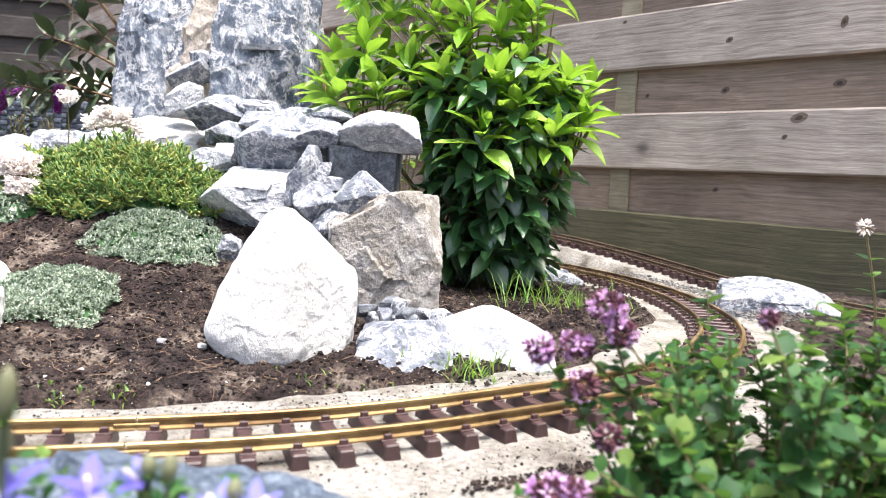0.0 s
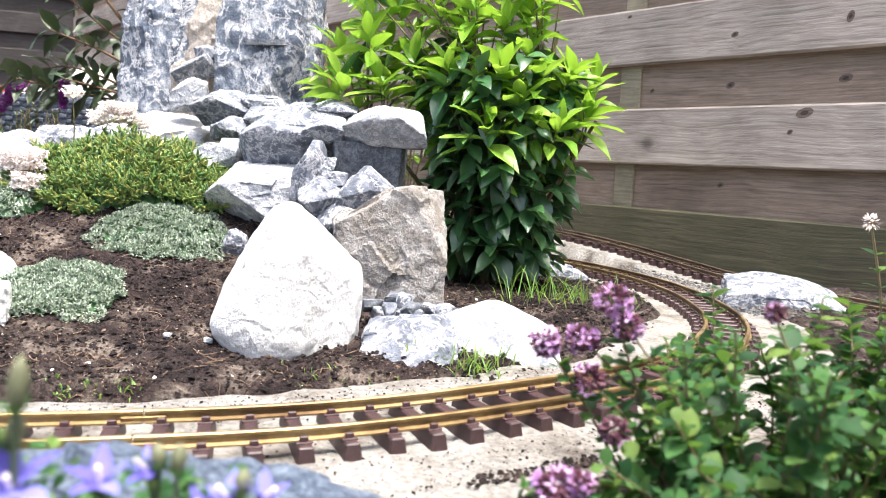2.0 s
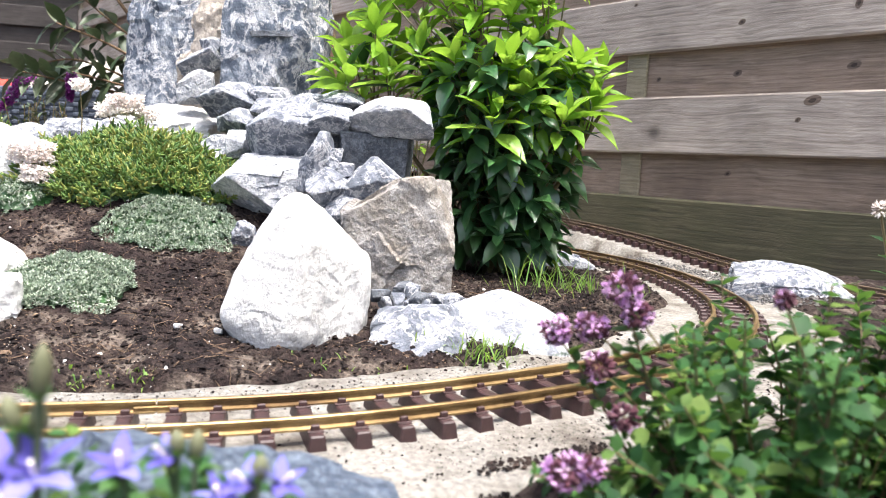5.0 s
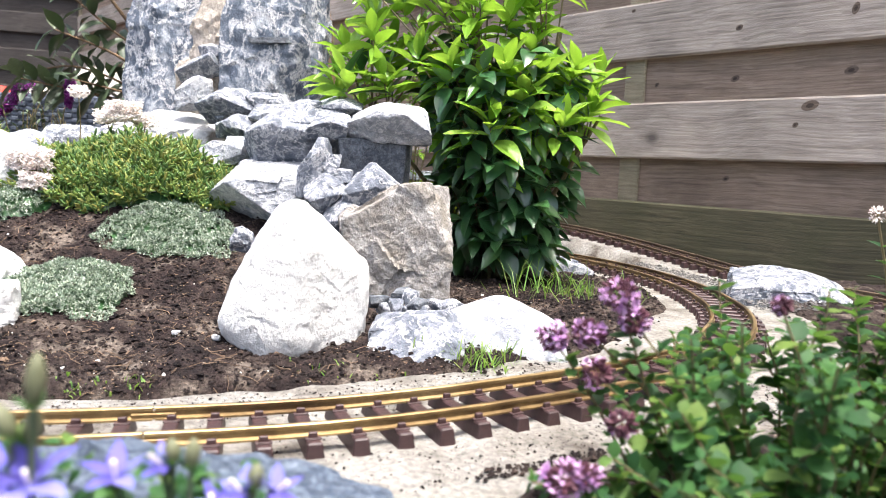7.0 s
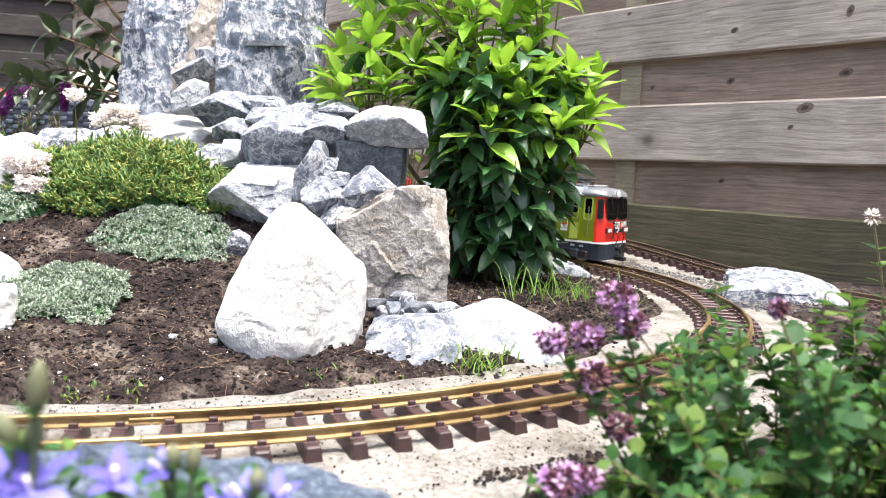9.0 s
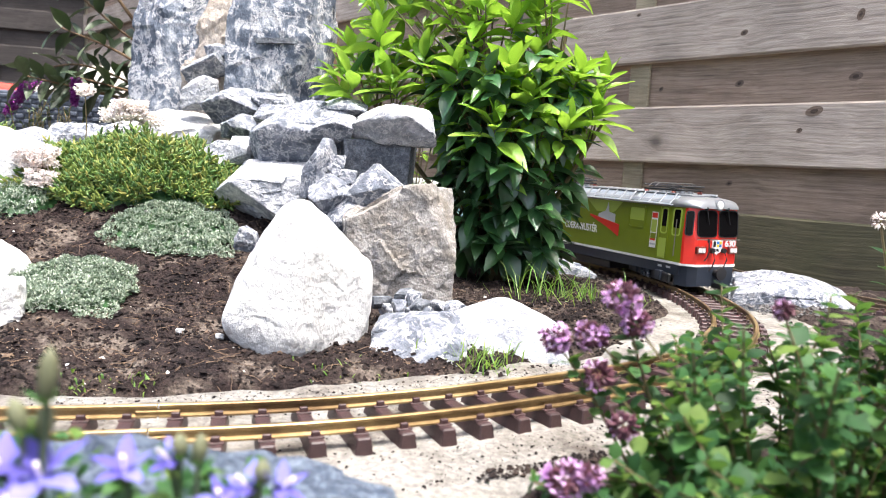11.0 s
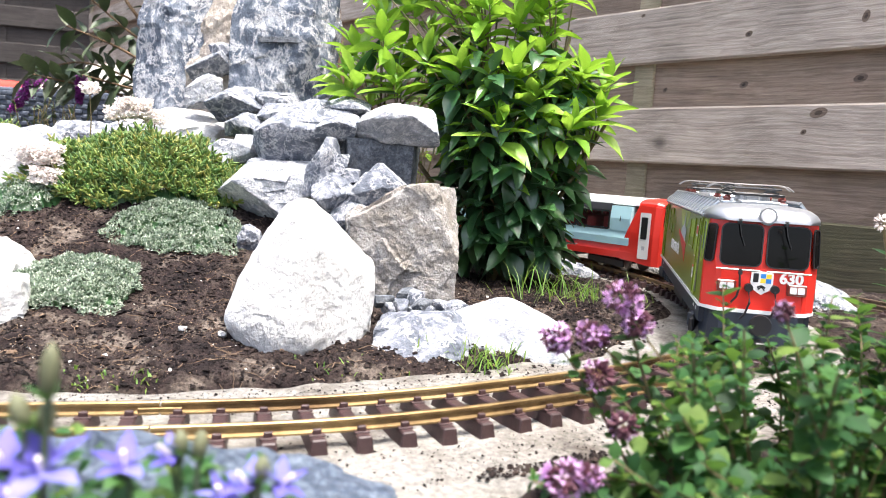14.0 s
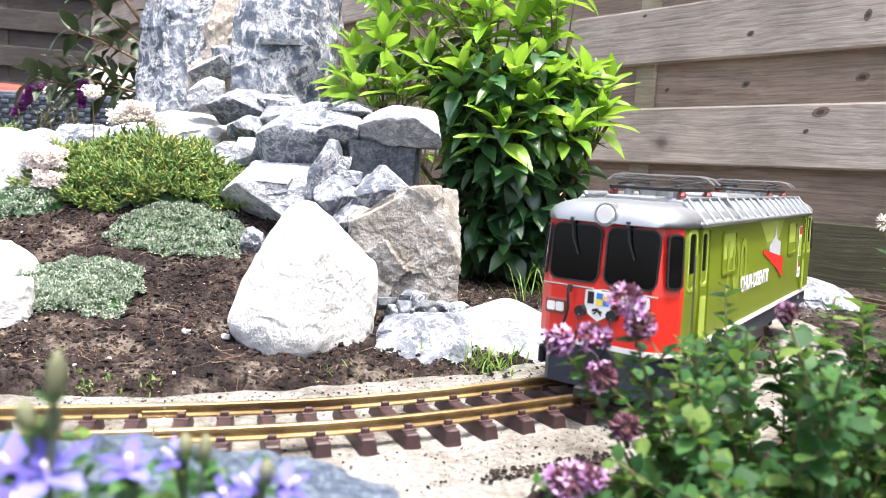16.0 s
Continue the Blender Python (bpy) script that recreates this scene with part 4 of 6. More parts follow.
def make_loco():
    top = tagged(new("model_locomotive"), "green and red electric model locomotive with a silver roof", "locomotive")
    L, W, Z0, Z1, ZR = 0.262, 0.0555, 0.043, 0.1330, 0.1495
    C = 0.020
    # body shell: green sides
    one(Build().add(*loft([half_section(x, W, Z0, Z1) for x in (-L + C, -L / 2, 0, L / 2, L - C)])), "body", M["green_paint"], top)
    for e in (1, -1):
        secs = [half_section(e * (L - C + 0.0003), W, Z0, Z1), half_section(e * (L - C + 0.005), W - 0.001, Z0, Z1), half_section(e * (L - 0.003), W - 0.0115, Z0, Z1), half_section(e * L, W - 0.016, Z0, Z1)]
        secs = [[(x - e * 0.006 * max(0, (z - 0.085) / 0.043) * (abs(x) > L - 0.01), y, z) for x, y, z in s] for s in secs]
        front = one(Build().add(*loft(secs if e > 0 else secs[::-1])), "cab_front", M["red_paint"], top, "bright red cab front")
        # front glazing, two panes either side of a centre post
        for s in (1, -1):
            window(front, facing(e * (L - 0.0020), s * 0.0222, 0.1085, e, 0, -5), 0.0385, 0.0410, 0.006, M["black"], M["glass"], 0.0012)
            window(front, facing(e * (L - 0.0108), s * 0.0504, 0.1085, e * 0.78, s * 1.0, -4), 0.0105, 0.037, 0.003, M["black"], M["glass"], 0.0014)
            lamp = one(Build().add(*box_data(-0.0092, 0.0092, -0.003, 0.004, -0.0058, 0.0058, 0.001)), "headlight", M["insulator"], front, "rectangular headlight in a dark red surround", m=facing(e * L, s * 0.0335, 0.0665, e, 0))
            for k in (-1, 1):
                one(Build().add(*plate_data(rrect(0.0064, 0.0068, 0.001), 0.0008), m=Matrix.Translation((k * 0.0037, -0.0037, 0))), "lens", M["lens"], lamp)
            wiper = Build().add(*tube_data([(0, -0.004, 0), (0.002, -0.005, -0.012), (0.0065, -0.0045, -0.024)], 0.0007, 5))
            wiper.add(*box_data(-0.002, 0.002, -0.005, 0.001, -0.002, 0.0035, 0.0006))
            one(wiper, "wiper", M["black"], front, m=facing(e * (L - 0.0045), s * 0.022 - e * 0.004, 0.1315, e, 0))
            hose = Build().add(*tube_data([(0, 0.001, 0.012), (0, -0.006, 0.009), (0.001, -0.010, -0.002), (-0.002, -0.008, -0.014), (-0.006, -0.006, -0.020)], 0.0011, 6))
            hose.add(*tube_data([(0, 0.002, 0.012), (0, -0.006, 0.012)], 0.0042, 10))
            one(hose, "brake_hose", M["black"], front, m=facing(e * L, s * 0.0125, 0.054, e, 0))
        bar = Build().add(*tube_data([(-0.045, -0.003, 0), (-0.0035, -0.0038, 0)], 0.0009, 6)).add(*tube_data([(0.0035, -0.0038, 0), (0.045, -0.003, 0)], 0.0009, 6))
        one(bar, "handrail", M["steel"], front, m=facing(e * L, 0, 0.0835, e, 0))
        cable = Build().add(*tube_data([(-0.022, -0.003, 0.0835), (-0.0225, -0.006, 0.078), (-0.0215, -0.006, 0.066), (-0.024, -0.006, 0.056), (-0.0285, -0.005, 0.050)], 0.0011, 6))
        cable.add(*tube_data([(-0.022, -0.004, 0.0845), (-0.022, -0.005, 0.079)], 0.0021, 8))
        one(cable, "jumper_cable", M["black"], front, m=facing(e * L, 0, 0, e, 0))
        dome = Build().add(*tube_data([(0, 0.006, 0), (0, -0.0035, 0)], 0.0088, 18))
        top_lamp = one(dome, "top_headlight", M["silver_paint"], top, m=facing(e * (L - 0.0035), 0, 0.1385, e, 0))
        one(Build().add(*tube_data([(0, -0.0034, 0), (0, -0.0048, 0)], [0.0072, 0.0062], 18)), "lens", M["lens"], top_lamp)
        # shield, number
        shield = [(-0.0105, 0.0115), (0.0105, 0.0115), (0.0108, 0.0), (0.008, -0.0072), (0.0, -0.0122), (-0.008, -0.0072), (-0.0108, 0.0)]
        crest = one(Build().add(*plate_data(shield, 0.0012), m=Matrix.Translation((0, -0.0010, 0))), "coat_of_arms", M["white_paint"], front, "white shield with a black and blue-yellow crest", m=facing(e * L, 0, 0.0715, e, 0))
        one(Build().add(*plate_data([(-0.0085, 0.0095), (-0.0035, 0.0095), (-0.0035, 0.0005), (-0.0085, 0.0005)], 0.0004), m=Matrix.Translation((0, -0.0014, 0))), "crest_field", M["black"], crest)
        for k, (cx, cz, mm) in enumerate(((0.001, 0.007, "blue_mark"), (0.0062, 0.007, "yellow_mark"), (0.001, 0.0022, "yellow_mark"), (0.0062, 0.0022, "blue_mark"))):
            one(Build().add(*plate_data([(cx - 0.0024, cz - 0.0022), (cx + 0.0024, cz - 0.0022), (cx + 0.0024, cz + 0.0022), (cx - 0.0024, cz + 0.0022)], 0.0004), m=Matrix.Translation((0, -0.0014, 0))), "crest_field", M[mm], crest)
        beast = Build().add(*tube_data([(-0.004, -0.0012, -0.0045), (0.0, -0.0012, -0.0030), (0.0035, -0.0012, -0.0050)], 0.0010, 5)).add(*tube_data([(-0.003, -0.0012, -0.007), (0.0, -0.0012, -0.0040), (0.003, -0.0012, -0.0075)], 0.0007, 5))
        one(beast, "crest_figure", M["black"], crest)
        num = part("number", text_mesh("630", 0.0150, M["white_paint"], 0.0003, 0.0006), front, "white cab number")
        num.matrix_basis = facing(e * (L + 0.0006), e * 0.0275, 0.0770, e, 0) @ pose(0, 0, 0, 90, 0, 0)
        # pilot, coupler
        one(Build().add(*loft([half_section(e * (L - 0.035), W - 0.004, 0.006, 0.039, 0.0), half_section(e * (L - 0.012), W - 0.009, 0.006, 0.039, 0.0), half_section(e * (L + 0.001), W - 0.018, 0.008, 0.039, 0.0)][::e])), "pilot", M["frame_blue"], top)
        buf = Build().add(*tube_data([(0, 0.004, 0), (0, -0.012, 0)], 0.0055, 10)).add(*tube_data([(0, -0.012, 0), (0, -0.0145, 0)], [0.011, 0.0105], 16)).add(*box_data(-0.005, 0.005, -0.022, 0.002, -0.024, -0.016, 0.001))
        one(buf, "centre_buffer", M["black"], top, m=facing(e * (L + 0.001), 0, 0.030, e, 0))
        # roof end
        secs = [roof_section(e * (L - 0.055), W, Z1 - 0.0005, ZR), roof_section(e * (L - 0.030), W, Z1 - 0.0005, ZR), roof_section(e * (L - 0.016), W - 0.002, Z1 - 0.0005, ZR - 0.0015), roof_section(e * (L - 0.005), W - 0.011, Z1 - 0.0005, ZR - 0.006), roof_section(e * (L + 0.0005), W - 0.0165, Z1 - 0.0005, ZR - 0.0165)]
        one(Build().add(*loft(secs[::-1] if e < 0 else secs)), "roof_end", M["silver_paint"], top, smooth=True)
    # roof with sloped vent grilles
    one(Build().add(*loft([roof_section(x, W - 0.001, Z1 - 0.0005, ZR - 0.0005) for x in (-L + 0.055, -0.1, 0, 0.1, L - 0.055)])), "roof", M["silver_paint"], top)
    for s in (1, -1):
        vent = Build()
        for gx in (-0.165, -0.055, 0.055, 0.165):
            vent.add(*box_data(gx - 0.050, gx + 0.050, -0.0012, 0.0012, -0.011, 0.011, 0.0006), m=facing(0, s * 0.0480, 0.1420, 0, s, -42))
        one(vent, "roof_grille", M["vent_grey"], top)
        ribs = Build()
        for k in range(17):
            gx = -0.208 + k * 0.026
            ribs.add(*box_data(gx - 0.0018, gx + 0.0018, -0.0034, 0.001, -0.012, 0.0125, 0.0008), m=facing(0, s * 0.0480, 0.1420, 0, s, -42))
        ribs.add(*box_data(-0.212, 0.212, -0.0034, 0.001, 0.0112, 0.0135, 0.0006), m=facing(0, s * 0.0480, 0.1420, 0, s, -42))
        ribs.add(*box_data(-0.212, 0.212, -0.0034, 0.001, -0.0130, -0.0105, 0.0006), m=facing(0, s * 0.0480, 0.1420, 0, s, -42))
        one(ribs, "grille_rib", M["silver_paint"], top)
    one(Build().add(*box_data(-0.055, 0.055, -0.030, 0.030, ZR - 0.003, ZR + 0.0055, 0.002)), "roof_box", M["silver_paint"], top)
    one(Build().add(*box_data(-0.19, 0.19, -0.034, 0.034, ZR - 0.004, ZR + 0.0012, 0.001)), "roof_walk", M["vent_grey"], top)
    # pantographs, folded down
    for e in (1, -1):
        pan = one(Build().add(*box_data(-0.040, 0.040, -0.030, -0.027, 0, 0.003, 0.0006)).add(*box_data(-0.040, 0.040, 0.027, 0.030, 0, 0.003, 0.0006)).add(*box_data(-0.040, -0.037, -0.030, 0.030, 0, 0.003, 0.0006)).add(*box_data(0.037, 0.040, -0.030, 0.030, 0, 0.003, 0.0006)),
                  "pantograph", M["black"], top, "folded pantograph", m=pose(e * 0.150, 0, ZR + 0.0075))
        for x in (-0.034, 0.034):
            for y in (-0.0285, 0.0285):
                one(Build().add(*tube_data([(x, y, -0.010), (x, y, -0.007), (x, y, -0.005), (x, y, -0.003), (x, y, 0.0)], [0.0034, 0.0046, 0.0034, 0.0046, 0.0030], 10)), "insulator", M["insulator"], pan)
        def arm(pts, r):
            one(Build().add(*tube_data(pts, r, 6)), "pantograph_arm", M["rubber"], pan)
        for y in (-0.024, 0.024):
            for k in (1, -1):
                arm([(k * 0.034, y, 0.004), (-k * 0.048, y * 0.95, 0.0085)], 0.0010)
                arm([(k * 0.048, y * 0.9, 0.0085), (-k * 0.004, y * 0.7, 0.0125)], 0.0008)
        for x in (-0.048, 0.048):
            arm([(x, -0.024, 0.0085), (x, 0.024, 0.0085)], 0.0011)
        for x in (-0.008, 0.008):
            one(Build().add(*tube_data([(x, -0.046, 0.0065), (x, -0.040, 0.0110), (x, -0.033, 0.0125), (x, 0.033, 0.0125), (x, 0.040, 0.0110), (x, 0.046, 0.0065)], 0.0008, 6)), "contact_strip", M["steel"], pan)
        deck = Build()
        for x, y, r, h in ((0.030, 0.012, 0.005, 0.011), (0.036, -0.014, 0.004, 0.013), (-0.028, 0.0, 0.006, 0.009), (0.004, 0.016, 0.004, 0.010), (0.006, -0.012, 0.004, 0.010)):
            deck.add(*tube_data([(x, y, -0.012), (x, y, -0.012 + h)], r, 10))
        deck.add(*box_data(-0.012, 0.024, -0.007, 0.007, -0.011, -0.001, 0.001))
        one(deck, "roof_gear", M["silver_paint"], top, m=pose(e * 0.150, 0, ZR + 0.010))
        one(Build().add(*box_data(-0.036, 0.004, -0.020, 0.020, -0.011, -0.003, 0.001)), "roof_cover", M["silver_paint"], top, m=pose(e * 0.215, 0, ZR + 0.006))
    # white line and dark frame
    one(Build().add(*loft([half_section(x, w, 0.0395, 0.0432, 0.0) for x, w in ((-L - 0.001, W - 0.015), (-L + 0.003, W - 0.010), (-L + C, W + 0.0012), (L - C, W + 0.0012), (L - 0.003, W - 0.010), (L + 0.001, W - 0.015))])), "lining", M["white_paint"], top)
    one(Build().add(*loft([half_section(x, W - 0.001, 0.0225, 0.0393, 0.0) for x in (-L + C + 0.004, 0, L - C - 0.004)])), "underframe", M["frame_blue"], top)
    # bogies
    for e in (1, -1):
        bog = one(Build().add(*box_data(-0.078, 0.078, -0.046, -0.040, 0.008, 0.024, 0.002)).add(*box_data(-0.078, 0.078, 0.040, 0.046, 0.008, 0.024, 0.002)).add(*box_data(-0.05, 0.05, -0.03, 0.03, 0.006, 0.0225, 0.002)), "bogie", M["black"], top, m=pose(e * 0.165, 0, 0))
        BOGIES.append((bog, e * 0.165, 0.165, 0.0))
        for x in (-0.046, 0.046):
            for s in (1, -1):
                disc = Build().add(*tube_data([(0, s * 0.0215, 0), (0, s * 0.0245, 0)], 0.0185, 24)).add(*tube_data([(0, s * 0.0195, 0), (0, s * 0.0215, 0)], 0.0200, 24))
                for k in range(6):
                    disc.add(*box_data(-0.0012, 0.0012, -0.0006, 0.0006, 0.003, 0.015, 0.0), m=Matrix.Translation((0, s * 0.0249, 0)) @ Matrix.Rotation(k * math.pi / 3, 4, "Y"))
                WHEELS.append((one(disc, "wheel", M["steel"], bog, m=pose(x, 0, 0.0185)), x, 0.0185))
                one(Build().add(*box_data(x - 0.010, x + 0.010, s * 0.046 - 0.004, s * 0.046 + 0.004, 0.010, 0.026, 0.0015)), "axle_box", M["frame_blue"], bog)
        for x in (-0.012, 0.0, 0.012):
            for s in (1, -1):
                one(Build().add(*tube_data([(x, s * 0.049, 0.009 + 0.0016 * k) for k in range(10)], [0.0045 if k % 2 else 0.0034 for k in range(10)], 10)), "spring", M["frame_blue"], bog)
    tank = Build().add(*box_data(-0.055, 0.055, -0.050, 0.050, 0.007, 0.0222, 0.002))
    one(tank, "equipment_box", M["black"], top)
    # sides: y = +W is the left side in running direction
    for s in (1, -1):
        def side(x, z):
            return facing(x, s * (W + 0.0002 - max(0, (z - 0.081) / 0.0465) * 0.003), z, 0, s, -2)
        for x, w, h, z in ((0.2265, 0.0150, 0.040, 0.1080), (0.1975, 0.0115, 0.038, 0.1080), (-0.2265, 0.0150, 0.040, 0.1080), (-0.1975, 0.0115, 0.038, 0.1080)):
            window(top, side(x, z), w, h, 0.003, M["pale_green"], M["glass"], 0.0026)
        for x in (0.1975, -0.1975):
            one(Build().add(*ring_data(rrect(0.0225, 0.086, 0.002), rrect(0.0200, 0.0835, 0.0015), 0.0018), m=Matrix.Translation((0, -0.0014, 0))), "cab_door", M["green_paint"], top, "cab door with a raised edge", m=side(x, 0.0880))
            one(Build().add(*plate_data(rrect(0.0195, 0.036, 0.001), 0.0004), m=Matrix.Translation((0, -0.0003, 0))), "door_panel", M["pale_green"], top, m=side(x, 0.0650))
        v = -s  # the viewer's right along the loco
        for x in (0.128, -0.128):
            blank = one(Build().add(*ring_data(rrect(0.044, 0.037, 0.005), rrect(0.039, 0.032, 0.004), 0.0020), m=Matrix.Translation((0, -0.0016, 0))), "window_surround", M["green_paint"], top, m=side(x, 0.1085))
            one(Build().add(*plate_data(rrect(0.039, 0.032, 0.004), 0.0005), m=Matrix.Translation((0, -0.0002, 0))), "window_blank", M["pale_green"], blank)
        poster = one(Build().add(*plate_data(rrect(0.0155, 0.060, 0.0005), 0.0005), m=Matrix.Translation((0, -0.0005, 0))), "poster", M["white_paint"], top, "white and red poster panel", m=side(v * 0.174, 0.0905))
        for z0, z1, mm in ((0.020, 0.0285, "red_paint"), (-0.004, 0.017, "pale_green"), (-0.015, -0.0055, "green_paint"), (-0.0180, -0.015, "red_paint"), (-0.0255, -0.0225, "grey_mark")):
            one(Build().add(*plate_data([(-0.0065, z0), (0.0065, z0), (0.0065, z1), (-0.0065, z1)], 0.0003), m=Matrix.Translation((0, -0.0008, 0))), "poster_band", M[mm], poster)
        # pale hill, grey church, red ribbon, lettering
        def deco(outline, mat, x, z, d, name):
            one(Build().add(*plate_data(outline, 0.0003), m=Matrix.Translation((0, -d, 0))), name, M[mat], top, m=side(v * x, z))
        deco([(-0.055, 0.004), (0.055, 0.004), (0.036, -0.014), (0.010, -0.026), (-0.016, -0.021), (-0.040, -0.005)], "pale_green", 0.030, 0.1280, 0.0006, "painted_hill")
        deco([(-0.024, -0.010), (0.026, -0.010), (0.026, 0.005), (0.014, 0.007), (0.007, 0.009), (0.003, 0.026), (-0.003, 0.010), (-0.024, 0.003)], "grey_mark", 0.042, 0.1025, 0.0009, "painted_church")
        deco([(-0.048, 0.005), (0.042, -0.008), (0.042, -0.030), (0.016, -0.019), (-0.048, 0.0015)], "red_paint", 0.040, 0.0985, 0.0010, "painted_ribbon")
        word = part("lettering", text_mesh("CUERA-MUST\u00c9R" if s < 0 else "CHUR-DISENTIS", 0.0185, M["white_paint"], 0.0002, 0.0004), top, "white place-name lettering")
        word.matrix_basis = side(v * -0.035, 0.0760) @ Matrix.Translation((0, -0.0007, 0)) @ pose(0, 0, 0, 90, 0, 0) @ Matrix.Diagonal((0.80, 1, 1, 1))
        big = part("lettering", text_mesh("100", 0.062, M["faded_green"], 0.0001, 0.0008), top, "pale green jubilee numerals")
        big.matrix_basis = side(v * -0.105, 0.0930) @ Matrix.Translation((0, -0.0004, 0)) @ pose(0, 0, 0, 90, 0, 0) @ Matrix.Diagonal((0.80, 1, 1, 1))
        one(Build().add(*tube_data([(s * 0.0, 0, -0.03), (0, 0, 0.030)], 0.0008, 6)), "grab_rail", M["steel"], top, m=side(0.2295, 0.083) @ Matrix.Translation((0, -0.003, 0)))
        for x in (0.195, 0.215, -0.2):
            one(Build().add(*plate_data(rrect(0.010, 0.0035, 0.0005), 0.0003), m=Matrix.Translation((0, -0.0002, 0))), "data_mark", M["grey_mark"], top, m=facing(x, s * (W - 0.0010), 0.033, 0, s))
    return top


def make_coach():
    top = tagged(new("model_coach"), "red, white and pale blue panoramic model railway coach", "railway coach")
    L, W = 0.300, 0.059
    def sec(x, w, z0, z1):
        return [(x, -w, z0), (x, w, z0), (x, w + 0.0005, z0 + (z1 - z0) * 0.5), (x, w - 0.003, z1), (x, -w + 0.003, z1), (x, -w - 0.0005, z0 + (z1 - z0) * 0.5)]
    one(Build().add(*loft([sec(x, W, 0.026, 0.050) for x in (-L + 0.05, 0, L - 0.05)])), "lower_body", M["red_paint"], top, "red lower body")
    one(Build().add(*loft([sec(x, W + 0.0003, 0.050, 0.0765) for x in (-L + 0.06, 0, L - 0.06)])), "waist_band", M["sky_paint"], top, "pale blue waist band")
    for e in (1, -1):
        # slanted red end with the pale panel before it
        one(Build().add(*loft([sec(e * (L - 0.105), W - 0.0004, 0.0765, 0.122), sec(e * (L - 0.06), W - 0.0004, 0.0765, 0.122)][::e])), "pale_panel", M["sky_paint"], top)
        bot, topz = L - 0.085, L - 0.045
        a = [(e * bot, -W, 0.026), (e * bot, W, 0.026), (e * (bot + 0.02), W + 0.0006, 0.078), (e * topz, W - 0.003, 0.126), (e * topz, -W + 0.003, 0.126), (e * (bot + 0.02), -W - 0.0006, 0.078)]
        b = [(e * (L - 0.010), y, z) for _, y, z in sec(0, W, 0.018, 0.126)]
        c = [(e * L, y * 0.9, z) for _, y, z in sec(0, W, 0.018, 0.124)]
        end = one(Build().add(*loft([a, b, c] if e > 0 else [c, b, a])), "coach_end", M["red_paint"], top, "red coach end")
        one(Build().add(*loft([roof_section(e * topz, W - 0.003, 0.1255, 0.139), roof_section(e * (L - 0.01), W - 0.005, 0.1255, 0.138), roof_section(e * L, W - 0.012, 0.1255, 0.133)][::e])), "end_roof", M["red_paint"], top)
        for s in (1, -1):
            door = one(Build().add(*plate_data(rrect(0.022, 0.084, 0.002), 0.0006), m=Matrix.Translation((0, -0.0008, 0))), "door", M["white_paint"], end, "white coach door", m=facing(e * (L - 0.028), s * (W + 0.0002), 0.072, 0, s, -1))
            one(Build().add(*plate_data(rrect(0.013, 0.040, 0.002), 0.0005), m=Matrix.Translation((0.001 * s, -0.0014, 0.014))), "pane", M["black"], door)
            one(Build().add(*plate_data(rrect(0.006, 0.007, 0.001), 0.0004), m=Matrix.Translation((0, -0.0013, -0.022))), "door_sign", M["grey_mark"], door)
            digit = part("class_number", text_mesh("1", 0.014, M["black"], 0.0002), top, "first-class numeral")
            digit.matrix_basis = facing(e * (L - 0.082), s * (W - 0.0008), 0.098, 0, s, -3) @ Matrix.Translation((0, -0.0012, 0)) @ pose(0, 0, 0, 90, 0, 0)
        gang = Build().add(*box_data(-0.008, 0.008, -0.026, 0.026, 0.026, 0.110, 0.003))
        one(gang, "gangway", M["rubber"], top, m=pose(e * (L + 0.006), 0, 0))
        bog = one(Build().add(*box_data(-0.055, 0.055, -0.044, -0.038, 0.008, 0.022, 0.002)).add(*box_data(-0.055, 0.055, 0.038, 0.044, 0.008, 0.022, 0.002)).add(*box_data(-0.02, 0.02, -0.038, 0.038, 0.010, 0.0255, 0.002)), "bogie", M["black"], top, m=pose(e * 0.19, 0, 0))
        BOGIES.append((bog, e * 0.19, 0.19, -0.640))
        for x in (-0.036, 0.036):
            for s in (1, -1):
                disc = Build().add(*tube_data([(0, s * 0.0215, 0), (0, s * 0.0245, 0)], 0.0155, 20)).add(*tube_data([(0, s * 0.0195, 0), (0, s * 0.0215, 0)], 0.0170, 20))
                for k in range(6):
                    disc.add(*box_data(-0.0012, 0.0012, -0.0006, 0.0006, 0.003, 0.0125, 0.0), m=Matrix.Translation((0, s * 0.0249, 0)) @ Matrix.Rotation(k * math.pi / 3, 4, "Y"))
                WHEELS.append((one(disc, "wheel", M["steel"], bog, m=pose(x, 0, 0.0155)), x, 0.0155))
    one(Build().add(*box_data(-0.08, 0.08, -0.045, 0.045, 0.012, 0.0258, 0.002)), "equipment_box", M["black"], top)
    # glazed saloon
    for s in (1, -1):
        for k in range(5):
            x = -0.156 + k * 0.078
            window(top, facing(x, s * (W - 0.0012), 0.0945, 0, s, -3), 0.070, 0.030, 0.002, M["black"], M["glass_clear"], 0.0035)
            one(Build().add(*plate_data(rrect(0.0765, 0.0135, 0.001), 0.0012)), "roof_pane", M["black"], top, "dark roof glazing", m=facing(x, s * (W - 0.0055), 0.1195, 0, s, -24))
    one(Build().add(*loft([roof_section(x, W - 0.009, 0.1245, 0.139) for x in (-L + 0.047, 0, L - 0.047)])), "roof", M["white_paint"], top)
    for k in range(10):
        for s in (1, -1):
            one(Build().add(*box_data(-0.010, 0.010, -0.021, 0.021, 0.0, 0.024, 0.003)).add(*box_data(-0.010, -0.005, -0.021, 0.021, 0.022, 0.040, 0.002)), "seat", M["seat_red"], top, m=pose(-0.18 + k * 0.04, s * 0.026, 0.0766))
    return top


loco = make_loco()
coach = make_coach()


